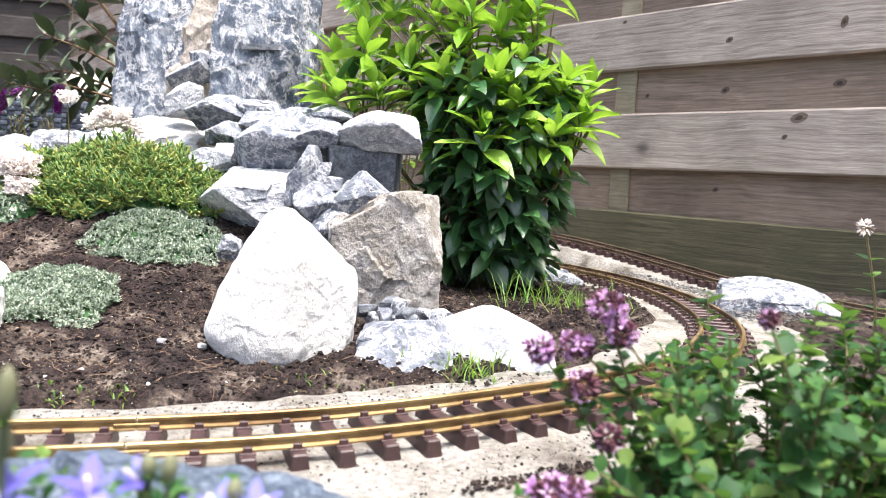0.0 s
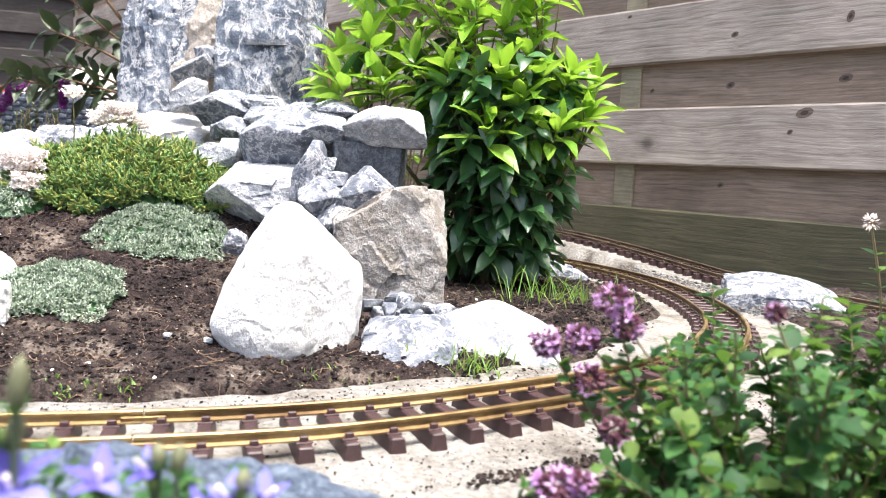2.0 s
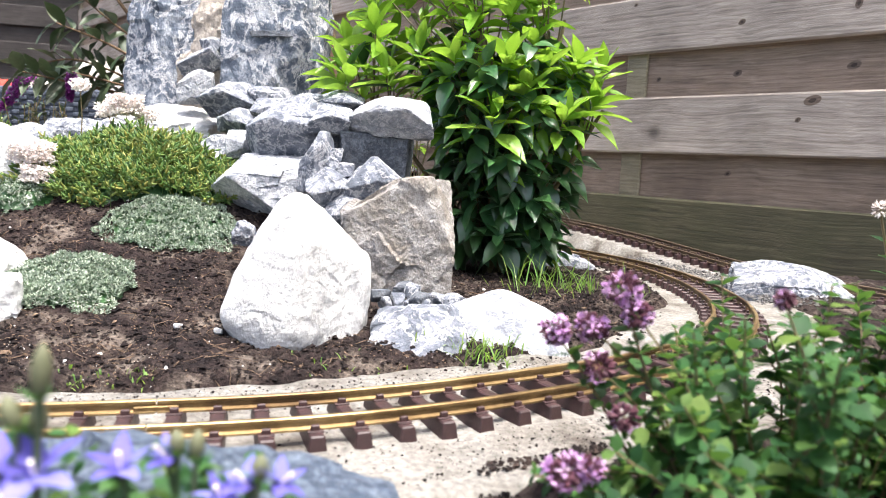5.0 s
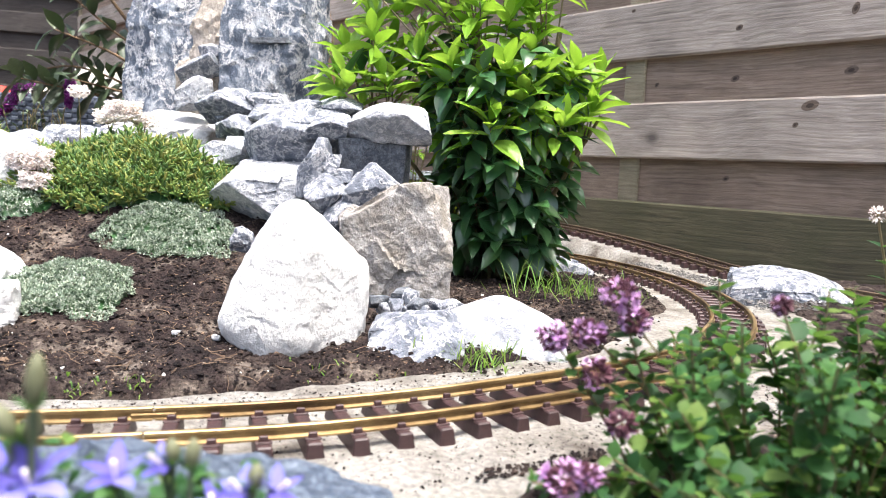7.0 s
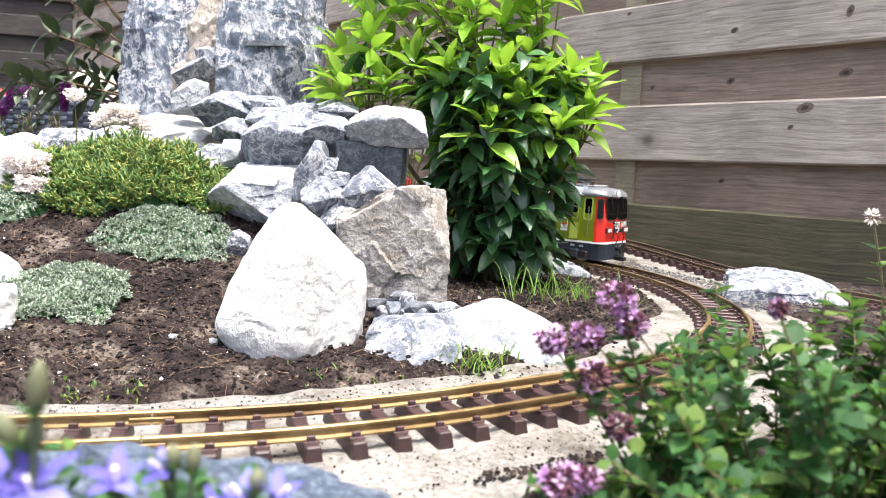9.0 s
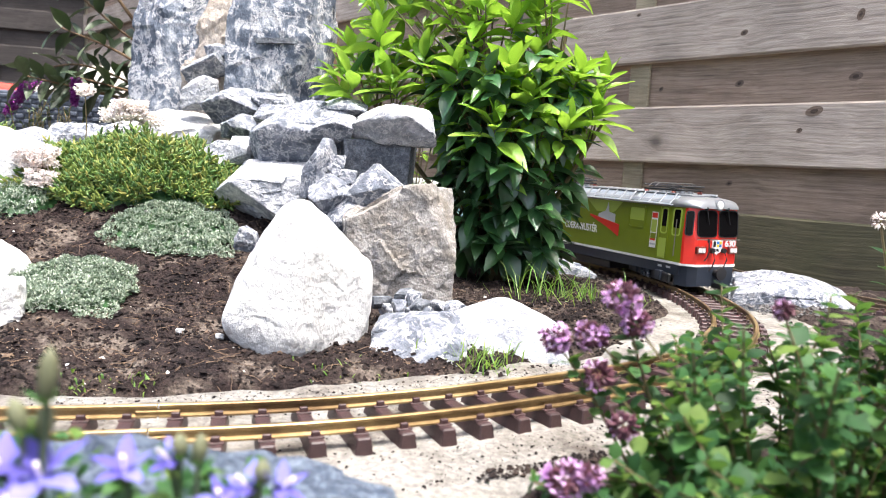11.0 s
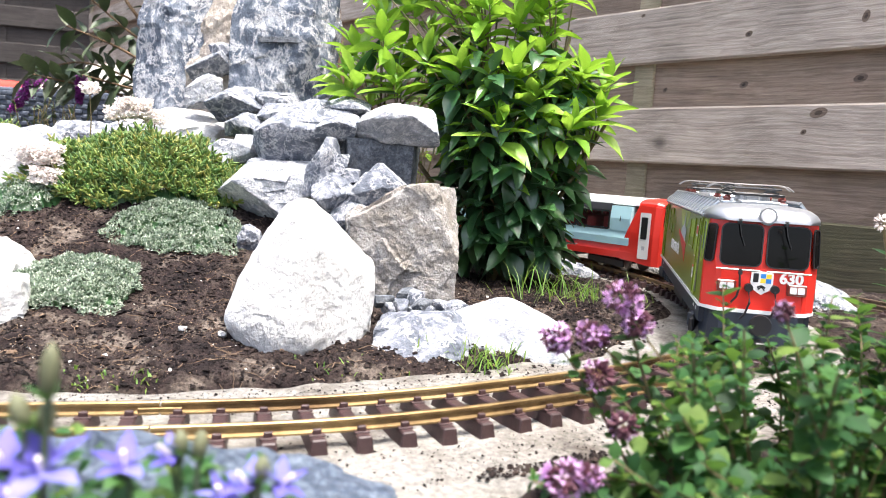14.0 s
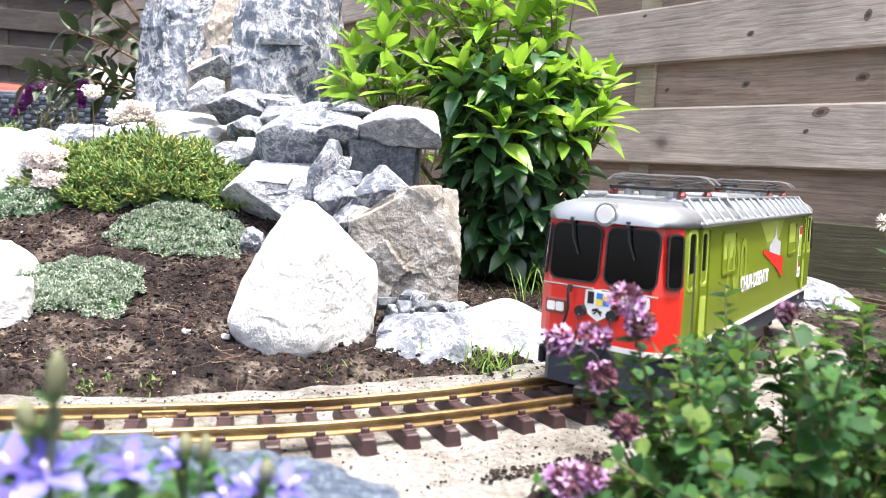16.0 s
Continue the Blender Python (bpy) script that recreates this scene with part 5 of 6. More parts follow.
# ---------------------------------------------------------------- plants
def leaf_data(l, w, fold=0.25, curl=0.25, n=4, tip=1.4):
    """A leaf along +x, folded at its midrib and curling down at the tip."""
    v, f = [], []
    for i in range(n + 1):
        t = i / n
        x, z = l * t * (1 - 0.15 * curl * t), -l * curl * t * t * 0.6
        hw = w / 2 * (math.sin(math.pi * min(1, t ** (1 / tip) * 0.97 + 0.03)) ** 0.85) if 0 < i < n else w * 0.03
        v += [(x, -hw, z + hw * fold), (x, 0, z), (x, hw, z + hw * fold)]
    for i in range(n):
        a = i * 3
        f += [(a, a + 3, a + 4, a + 1), (a + 1, a + 4, a + 5, a + 2)]
    return v, f


def aim(p, d, twist=0.0, scale=1.0):
    """A pose at p whose x axis points along d and whose z axis is as upright as it can be."""
    d = Vector(d).normalized()
    z = Vector((0, 0, 1)) - d * d.z
    if z.length < 0.05:
        z = Vector((0.3, -1, 0)) - d * d.dot(Vector((0.3, -1, 0)))
    z.normalize()
    y = z.cross(d)
    m = Matrix((d, y, z)).transposed().to_4x4()
    return Matrix.Translation(p) @ m @ Matrix.Rotation(twist, 4, "X") @ Matrix.Diagonal((scale, scale, scale, 1))


def shrub_leaf(width, fold, curl, n=7):
    """An oval, pointed leaf of length 1 along +x, narrow at its foot, hollow along the midrib."""
    v, f = [], []
    for i in range(n + 1):
        t = i / n
        x, z = t * (1 - 0.12 * abs(curl) * t), -curl * t * t * 0.5
        hw = 0.5 * width * max(0.03, math.sin(math.pi * t ** 0.86) ** 0.92 * (1 - 0.12 * t))
        wave = 0.02 * math.sin(9 * t)
        v += [(x, -hw, z + hw * fold + wave), (x, -hw * 0.5, z + hw * fold * 0.35), (x, 0, z), (x, hw * 0.5, z + hw * fold * 0.35), (x, hw, z + hw * fold - wave)]
    for i in range(n):
        for k in range(4):
            a = i * 5 + k
            f.append((a, a + 5, a + 6, a + 1))
    return v, f


def shrub_outline(z):
    """Middle and half width of the dark, leafy body at a height."""
    zs = (0.0, 0.06, 0.15, 0.25, 0.33, 0.42, 0.52)
    cx = (0.105, 0.10, 0.10, 0.095, 0.085, 0.075, 0.07)
    hw = (0.06, 0.085, 0.100, 0.110, 0.120, 0.115, 0.08)
    return float(np.interp(z, zs, cx)), float(np.interp(z, zs, hw))


def make_shrub():
    rnd = random.Random(5)
    top = tagged(new("evergreen_shrub"), "glossy dark green laurel-like shrub with bright new shoots", "shrub")
    base = Vector((0.10, 1.20, 0.0))
    stems, dark, mid, bright = Build(), Build(), Build(), Build()
    narrow = [shrub_leaf(0.29 + 0.035 * k, 0.42, 0.10 + 0.16 * k) for k in range(4)]
    broad = [shrub_leaf(0.43 + 0.03 * k, 0.30, 0.20 + 0.18 * k) for k in range(4)]
    single_d = [Build().add(*d).mesh("leaf", [M["leaf_dark_one"]], True) for d in broad]
    single_b = [Build().add(*d).mesh("leaf", [M["leaf_bright_one"]], True) for d in narrow]
    count = [0]

    def leaf(tgt, q, d, l, single, twist=0.5):
        kind = rnd.randrange(4)
        m = aim(q, d, rnd.uniform(-twist, twist), l)
        if single and count[0] < 295:
            ob = part("leaf", (single_d if tgt is dark else single_b)[kind], top)
            ob.matrix_basis = m
            count[0] += 1
        else:
            tgt.add(*(broad if tgt is dark else narrow)[kind], m=m)

    forks = [(base + Vector((rnd.uniform(-.03, .03), rnd.uniform(-.03, .03), 0)), Vector((rnd.uniform(-.10, .08), rnd.uniform(-.05, .05), rnd.uniform(0.16, 0.42)))) for _ in range(13)]
    forks += [(base + Vector((-0.03, 0.02, 0.05)), Vector((-0.19, 0.0, 0.22))), (base + Vector((0.02, -0.02, 0.05)), Vector((0.12, -0.03, 0.22)))]
    for b0, d in forks:
        stems.add(*tube_data([b0, b0 + d * 0.5 + Vector((rnd.uniform(-.008, .008), 0, 0)), b0 + d], [0.0050, 0.0038, 0.0026], 6))

    def twig(p):
        best = min(forks, key=lambda f: (f[0] + f[1] - p).length + (0.3 if f[0].z + f[1].z > p.z + 0.05 else 0))
        k = min(1.0, max(0.25, (p.z - 0.05) / max(best[1].z, 0.05) * 0.7))
        q = best[0] + best[1] * k
        stems.add(*tube_data([q, q.lerp(p, 0.55) + Vector((0, 0, -0.012)), p], [0.0019, 0.0015, 0.0011], 5))

    def shoot(p, axis_d, n, size, tgt_of, droop, single):
        """Leaves in a spiral round the last part of a twig: older and flatter below, young and steep at the tip."""
        twig(p)
        side = axis_d.orthogonal().normalized()
        w = rnd.uniform(0, 6.28)
        for i in range(n):
            t = i / max(1, n - 1)
            rad = Matrix.Rotation(w + i * 2.399 + rnd.uniform(-.25, .25), 3, axis_d) @ side
            d = axis_d * (0.15 + 1.0 * t) + rad * (1.0 - 0.50 * t) + Vector((0, 0, -droop * rnd.uniform(0.6, 1.3)))
            leaf(tgt_of(t), p + axis_d * (0.034 * (t - 0.7)), d, size * rnd.uniform(0.8, 1.12) * (1 - 0.28 * t), single)

    # fresh whorls that stand out of the outline
    fresh = ((-0.165, 1.21, 0.360), (-0.115, 1.16, 0.375), (-0.095, 1.15, 0.305), (-0.175, 1.19, 0.300), (-0.125, 1.22, 0.425), (-0.045, 1.20, 0.345), (-0.010, 1.16, 0.420),
             (0.045, 1.14, 0.430), (0.090, 1.16, 0.405), (0.125, 1.18, 0.425), (0.010, 1.13, 0.325), (0.085, 1.10, 0.325), (0.110, 1.10, 0.285), (0.140, 1.12, 0.315),
             (0.195, 1.15, 0.330), (0.235, 1.17, 0.320), (0.220, 1.13, 0.270), (0.175, 1.10, 0.250), (0.065, 1.08, 0.245))
    for x, y, z in fresh:
        p = Vector((x, y, z))
        out = Vector((x - 0.06, (y - 1.22) * 0.8, 0.0))
        ax = (out * 2.2 + Vector((rnd.uniform(-.2, .2), rnd.uniform(-.35, .05), 0.85))).normalized()
        shoot(p, ax, rnd.randint(9, 12), 0.077, lambda t: bright if rnd.random() < 0.55 + 0.4 * t else mid, 0.10, True)
    # looser growth between and behind them
    made, tries, spots = 0, 0, [Vector(f) for f in fresh]
    while made < 52 and tries < 4000:
        tries += 1
        x, z = rnd.uniform(-0.17, 0.24), rnd.uniform(0.27, 0.56)
        if x < -0.03 and z < 0.30 or abs(x - 0.06) > 0.24 - 0.35 * max(0, z - 0.36) or x > 0.19 and z > 0.36:
            continue
        p = Vector((x, rnd.uniform(1.14, 1.30), z))
        if any((p - q).length < 0.045 for q in spots):
            continue
        spots.append(p)
        made += 1
        ax = Vector(((x - 0.06) * 1.6 + rnd.uniform(-.2, .2), rnd.uniform(-.5, .2), 0.8)).normalized()
        pale = rnd.random()
        shoot(p, ax, rnd.randint(6, 9), 0.070, lambda t: bright if rnd.random() < 0.45 * pale + 0.3 * t else (mid if rnd.random() < 0.75 else dark), 0.15, False)
    # the old dark leaves hang in tiers below
    made, tries, spots = 0, 0, []
    while made < 128 and tries < 9000:
        tries += 1
        z = rnd.uniform(0.045, 0.36)
        cx, hw = shrub_outline(z)
        a, r = rnd.uniform(0, 2 * math.pi), math.sqrt(rnd.uniform(0.3, 1.0))
        p = Vector((cx + hw * r * math.cos(a), 1.19 + min(hw, 0.11) * r * math.sin(a), z))
        if (LOOP.near(p.x, p.y) < 0.105 and z < 0.24) or (p.x < -0.01 and p.y < 1.12 and z < 0.30) or any((p - q).length < 0.030 for q in spots):
            continue
        spots.append(p)
        made += 1
        out = Vector((p.x - cx, p.y - 1.20, 0.0))
        out = out.normalized() if out.length > 0.01 else Vector((0, -1, 0))
        ax = (out * rnd.uniform(0.4, 0.9) + Vector((rnd.uniform(-.25, .25), rnd.uniform(-.3, .2), rnd.uniform(0.3, 0.8)))).normalized()
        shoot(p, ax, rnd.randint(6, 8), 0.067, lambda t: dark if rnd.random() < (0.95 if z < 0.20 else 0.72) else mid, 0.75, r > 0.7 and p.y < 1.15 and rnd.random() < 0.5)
    # inner fill leaves, all dark so their colour deepens the shade inside
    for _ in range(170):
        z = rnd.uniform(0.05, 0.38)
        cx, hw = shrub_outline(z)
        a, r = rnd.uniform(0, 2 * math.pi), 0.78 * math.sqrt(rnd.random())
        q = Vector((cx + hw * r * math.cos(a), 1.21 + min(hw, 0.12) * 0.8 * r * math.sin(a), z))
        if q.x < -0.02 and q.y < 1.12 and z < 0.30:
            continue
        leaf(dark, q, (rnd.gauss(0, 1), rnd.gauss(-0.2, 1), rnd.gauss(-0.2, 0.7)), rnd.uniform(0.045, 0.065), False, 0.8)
    one(stems, "stem", M["twig"], top, smooth=True)
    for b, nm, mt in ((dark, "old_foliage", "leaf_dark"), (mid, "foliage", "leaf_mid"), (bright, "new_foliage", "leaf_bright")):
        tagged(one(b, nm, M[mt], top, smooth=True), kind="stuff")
    return top


make_shrub()


def on_ground(x, y):
    return Vector((x, y, ground_height(x, y)))


def cushion_plant(name, label, cx, cy, rx, ry, high, count, leaf_mat_, style, seed, category="ground cover"):
    """A mat of small shoots over a low dome that follows the ground."""
    rnd = random.Random(seed)
    top = tagged(new(name), label, category)
    b, core = Build(), Build()
    def dome(u, w):
        r2 = u * u + w * w
        x, y = cx + u * rx, cy + w * ry
        wob = 1 + (0.25 if style == 'rosette' else 0.75) * fbm(Vector((x * 16, y * 16, seed)), 3)
        return Vector((x, y, ground_height(x, y) + high * max(0.0, 1 - r2) ** 0.6 * wob))
    rings, seg = 7, 26
    v = [dome(0, 0) - Vector((0, 0, 0.004))]
    f = []
    for i in range(1, rings + 1):
        for k in range(seg):
            a = 2 * math.pi * k / seg
            rr = i / rings * (1 + 0.12 * math.sin(3 * a + seed) + 0.07 * math.sin(7 * a))
            q = dome(rr * math.cos(a), rr * math.sin(a))
            v.append(q - Vector((0, 0, 0.004 if i < rings else 0.014)))
    for k in range(seg):
        f.append((0, 1 + k, 1 + (k + 1) % seg))
    for i in range(rings - 1):
        for k in range(seg):
            a, c = 1 + i * seg + k, 1 + i * seg + (k + 1) % seg
            f.append((a, a + seg, c + seg, c))
    core.add(v, f)
    for _ in range(count):
        a, r = rnd.uniform(0, 2 * math.pi), math.sqrt(rnd.random())
        r *= 1 + 0.12 * math.sin(3 * a + seed) + 0.07 * math.sin(7 * a)
        u, w = r * math.cos(a), r * math.sin(a)
        p = dome(u, w)
        out = Vector((u * 0.9 + rnd.gauss(0, .55), w * 0.9 + rnd.gauss(0, .55), 0.8)).normalized()
        if style == "rosette":
            s = rnd.uniform(0.0032, 0.0052)
            side = out.orthogonal().normalized()
            w0 = rnd.uniform(0, 6)
            for k in range(5):
                rad = Matrix.Rotation(w0 + k * 1.257, 3, out) @ side
                b.add([(0, 0, 0), (0.55, -0.28, 0.05), (1, 0, 0.1), (0.55, 0.28, 0.05)], [(0, 1, 2, 3)], m=aim(p, rad + out * rnd.uniform(0.2, 0.8), 0, s))
        else:
            l = rnd.uniform(0.008, 0.028) * (1 + 0.9 * fbm(Vector((p.x * 30, p.y * 30, 2.0)), 2))
            q = p + out * l
            b.add(*tube_data([p - out * 0.004, q], [0.0007, 0.0005], 3))
            side = out.orthogonal().normalized()
            for k in range(7):
                rad = Matrix.Rotation(k * 2.4 + l * 900, 3, out) @ side
                t = 0.35 + 0.65 * k / 6
                dd = (rad * (1.1 - 0.6 * t) + out * (0.3 + 0.7 * t)).normalized()
                o = p + out * (l * t)
                b.add(*tube_data([o, o + dd * 0.0045, o + dd * rnd.uniform(0.008, 0.0125)], [0.0012, 0.0020, 0.0008], 5))
    tagged(one(core, "cushion", M["leaf_dark"], top, smooth=True))
    tagged(one(b, "foliage", M[leaf_mat_], top), kind="stuff")
    return top


cushion_plant("silvery_mat", "low silvery-green creeping mat on bare soil", -0.352, 0.965, 0.090, 0.070, 0.011, 3000, "silver_leaf", "rosette", 3)
cushion_plant("silvery_mat", "low silvery-green creeping mat on bare soil", -0.400, 0.775, 0.072, 0.078, 0.024, 3400, "silver_leaf", "rosette", 4)
cushion_plant("silvery_mat", "small silvery creeping mat beside a white boulder", -0.580, 1.00, 0.055, 0.050, 0.024, 800, "silver_leaf", "rosette", 6)
cushion_plant("stonecrop", "spreading stonecrop with green, yellow and orange fleshy shoots", -0.455, 1.11, 0.165, 0.115, 0.032, 2000, "sedum_leaf", "finger", 8)
cushion_plant("stonecrop", "yellow-green stonecrop behind the edging stones", -0.84, 1.36, 0.12, 0.07, 0.025, 420, "sedum_leaf", "finger", 9)


def flower_stalk(x, y, z0, high, spread, seed, lean=(0.0, 0.0), n=90):
    """A stonecrop flower head: a bent stalk with a flat cluster of tiny cream stars."""
    rnd = random.Random(seed)
    top = tagged(new("stonecrop_flower"), "cream-white flat flower head on a thin stalk", "flower", "stonecrop flowers")
    a = Vector((x, y, z0))
    c = a + Vector((lean[0], lean[1], high))
    stalk = Build().add(*tube_data([a, a.lerp(c, 0.5) + Vector((0.003, 0, 0.002)), c], [0.0011, 0.001, 0.0008], 5))
    b = Build()
    for i in range(n):
        ang, r = rnd.uniform(0, 6.28), spread * math.sqrt(rnd.random())
        q = c + Vector((r * math.cos(ang), r * math.sin(ang), rnd.uniform(-.6, .5) * spread))
        if i % 16 == 0:
            stalk.add(*tube_data([c - Vector((0, 0, high * 0.12)), q], 0.0004, 3))
        for k in range(5):
            d = Vector((math.cos(k * 1.257 + i), math.sin(k * 1.257 + i), rnd.uniform(-0.8, 1.0)))
            b.add([(0, 0, 0), (0.5, -0.26, 0), (1, 0, 0), (0.5, 0.26, 0)], [(0, 1, 2, 3)], m=aim(q, d, rnd.uniform(-1.5, 1.5), 0.0056))
    one(stalk, "stalk", M["twig"], top)
    tagged(one(b, "blossom", M["cream_petal"], top), kind="stuff")


flower_stalk(-0.500, 1.16, 0.15, 0.098, 0.027, 1, (0.0, 0.0), 520)
flower_stalk(-0.486, 1.17, 0.16, 0.075, 0.018, 2, (0.012, 0.01), 130)
flower_stalk(-0.520, 1.17, 0.15, 0.088, 0.018, 3, (-0.012, 0.0), 120)
flower_stalk(-0.579, 1.03, 0.10, 0.072, 0.028, 4, (0.0, 0.0), 340)
flower_stalk(-0.549, 1.01, 0.09, 0.080, 0.024, 5, (-0.01, 0.0), 300)
flower_stalk(-0.556, 1.00, 0.09, 0.052, 0.020, 6, (0.004, 0.0), 220)
flower_stalk(-0.600, 1.22, 0.17, 0.110, 0.016, 7, (0.0, 0.0), 70)


def grass_tuft(x, y, n, high, spread, seed, label="tuft of fresh green grass growing by the stones"):
    rnd = random.Random(seed)
    b = Build()
    for _ in range(n):
        px, py = x + rnd.gauss(0, spread * 0.5), y + rnd.gauss(0, spread * 0.35)
        p = on_ground(px, py)
        d = Vector((rnd.gauss(0, 0.55), rnd.gauss(0, 0.45), 1)).normalized()
        h = high * rnd.uniform(0.35, 1.0)
        s = Vector((d.y, -d.x, 0.1)).normalized() * rnd.uniform(0.0005, 0.0011)
        q1, q2 = p + d * h * 0.55, p + d * h * 0.85 + Vector((d.x, d.y, -0.25)) * h * 0.35
        b.add([p - s, p + s, q1 + s * 0.8, q1 - s * 0.8, q2], [(0, 1, 2, 3), (3, 2, 4)])
    return tagged(one(b, "grass_tuft", M["grass"]), label, "grass", "grass tufts", "stuff")


grass_tuft(0.050, 0.668, 80, 0.032, 0.050, 1)
grass_tuft(0.025, 0.672, 22, 0.040, 0.03, 2)
grass_tuft(0.180, 1.01, 48, 0.060, 0.085, 3)
grass_tuft(0.135, 1.03, 30, 0.085, 0.06, 4)
grass_tuft(0.24, 1.05, 50, 0.03, 0.05, 5)
grass_tuft(-0.27, 0.545, 26, 0.010, 0.022, 6, "few small green seedlings on the soil")
grass_tuft(-0.23, 0.555, 22, 0.012, 0.016, 7, "few small green seedlings on the soil")
grass_tuft(-0.08, 0.60, 26, 0.010, 0.05, 8, "few small green seedlings on the soil")


def make_thyme():
    rnd = random.Random(11)
    top = tagged(new("thyme_plant"), "bushy green flowering herb with small paired leaves", "herb")
    stems, leaves = Build(), Build()
    leaf = leaf_data(1.0, 0.74, 0.15, 0.25, 4, 1.0)
    heads = [((0.090, 0.36, 0.125), 0.0095), ((0.097, 0.355, 0.113), 0.0075), ((0.057, 0.355, 0.103), 0.0080), ((0.077, 0.362, 0.104), 0.0085), ((0.079, 0.35, 0.087), 0.0080), ((0.088, 0.33, 0.069), 0.0070), ((0.157, 0.33, 0.1275), 0.0036), ((0.056, 0.30, 0.054), 0.009), ((0.067, 0.30, 0.056), 0.006)]
    tips = [(Vector(c), True) for c, _ in heads]
    for _ in range(150):
        x = rnd.uniform(0.085, 0.36)
        y = rnd.uniform(0.25, 0.46)
        ceil = 0.113 - 0.42 * max(0.0, 0.125 * y / 0.34 - x) + 0.10 * max(0.0, x - 0.20)
        lim = 0.185 - y * (0.165 - 0.02 * smooth(0.12, 0.24, x / y * 0.34))
        z = min(ceil, lim) * (rnd.uniform(0.80, 1.08) if rnd.random() < 0.36 else rnd.uniform(0.35, 0.85))
        if x / y < 0.275 + 0.05 * rnd.random():
            continue
        tips.append((Vector((x, y, max(0.02, z))), False))
    for x, y, z in ((0.045, 0.31, 0.048), (0.06, 0.315, 0.040), (0.07, 0.29, 0.045), (0.08, 0.31, 0.06)):
        tips.append((Vector((x, y, z)), False))
    for tip, flower in tips:
        foot = Vector((0.55 * tip.x + 0.45 * 0.20, 0.6 * tip.y + 0.4 * 0.36, 0.0))
        bend = foot.lerp(tip, 0.5) + Vector((rnd.uniform(-.012, .012), rnd.uniform(-.012, .012), 0.012))
        pts = [foot, bend, tip] if tip.z > 0.03 else [foot, tip]
        fine = spline(pts, 6)
        stems.add(*tube_data(fine, [0.0011 - 0.0006 * i / len(fine) for i in range(len(fine))], 5))
        length = sum((b - a).length for a, b in zip(fine, fine[1:]))
        n = int(length / 0.0085)
        for i in range(n):
            t = 0.15 + 0.85 * (i + 1) / n
            k = t * (len(fine) - 1)
            j = min(int(k), len(fine) - 2)
            p = fine[j].lerp(fine[j + 1], k - j)
            d = (fine[j + 1] - fine[j]).normalized()
            side = d.orthogonal().normalized()
            side = Matrix.Rotation(i * 1.571 + tip.x * 90, 3, d) @ side
            l = (0.0078 + 0.0066 * rnd.random()) * (0.6 if t > 0.95 else 1)
            if flower and t > 0.86:
                continue
            for s in (1, -1):
                leaves.add(*leaf, m=aim(p, side * s + d * rnd.uniform(0.15, 0.6) + Vector((0, 0, 0.15)), rnd.uniform(-.4, .4), l))
            if i % 2 == 0 and t < 0.9:
                for s in (1, -1):
                    leaves.add(*leaf, m=aim(p + side * s * 0.002, side * s * 0.5 + d, 0.3, l * 0.55))
    one(stems, "stem", M["twig"], top, "thin reddish-brown stems")
    tagged(one(leaves, "foliage", M["thyme_leaf"], top, smooth=True), kind="stuff")
    for hi, (c, r) in enumerate(heads):
        c, r = Vector(c), r * 0.88
        cal, pet = Build(), Build()
        for i in range(int(50 + r * 5200)):
            d = Vector((rnd.gauss(0, 1), rnd.gauss(0, 1), rnd.gauss(0, 1))).normalized()
            q = c + Vector((d.x, d.y, d.z * 0.85)) * r * rnd.uniform(0.45, 0.85)
            cal.add(*tube_data([q, q + d * 0.0022, q + d * 0.0034], [0.0006, 0.0010, 0.0003], 4))
        for i in range(int((8 + r * 1500) * (0.35 if hi in (4, 5, 6) else 1.0))):
            d = Vector((rnd.gauss(0, 1), rnd.gauss(-0.3, 1), rnd.gauss(-0.15, 0.8))).normalized()
            q = c + d * r * rnd.uniform(0.85, 1.08)
            side = d.orthogonal().normalized()
            for k in range(4):
                rad = Matrix.Rotation(k * 1.571 + i, 3, d) @ side
                pet.add([(0, 0, 0), (0.5, -0.36, 0.02), (1, 0, 0.08), (0.5, 0.36, 0.02)], [(0, 1, 2, 3)], m=aim(q, rad + d * 0.35, 0, 0.0034 + 0.0012 * rnd.random()))
        head = one(cal, "flower_head", M["calyx"], top, "mauve-pink flower head with dark purple calyces")
        one(pet, "floret", M["pink_petal"], head)
    return top


make_thyme()


def make_sprig(x, y, high, seed, label):
    """A single thin flowering stem."""
    rnd = random.Random(seed)
    top = tagged(new("flower_sprig"), label, "flower")
    a = on_ground(x, y)
    pts = spline([a, a + Vector((0.010, 0.0, high * 0.5)), a + Vector((-0.006, 0, high))], 6)
    one(Build().add(*tube_data(pts, 0.0010, 5)), "stem", M["twig"], top)
    lv, pet = Build(), Build()
    for i in range(9):
        p = pts[2 + i] if 2 + i < len(pts) else pts[-1]
        for s in (1, -1):
            lv.add(*leaf_data(1, 0.4, 0.2, 0.3, 3), m=aim(p, (s * math.cos(i), s * math.sin(i), 0.4), 0, rnd.uniform(0.012, 0.02)))
    for i in range(60):
        d = Vector((rnd.gauss(0, 1), rnd.gauss(0, 1), rnd.gauss(0, 1))).normalized()
        pet.add([(0, 0, 0), (0.5, -0.3, 0), (1, 0, 0), (0.5, 0.3, 0)], [(0, 1, 2, 3)], m=aim(pts[-1] + d * 0.0038, d, 0, 0.0042))
    one(lv, "leaf", M["thyme_leaf"], top)
    tagged(one(pet, "blossom", M["cream_petal"], top), kind="stuff")


make_sprig(0.345, 0.57, 0.155, 2, "pale pink flowering stem standing before the fence")


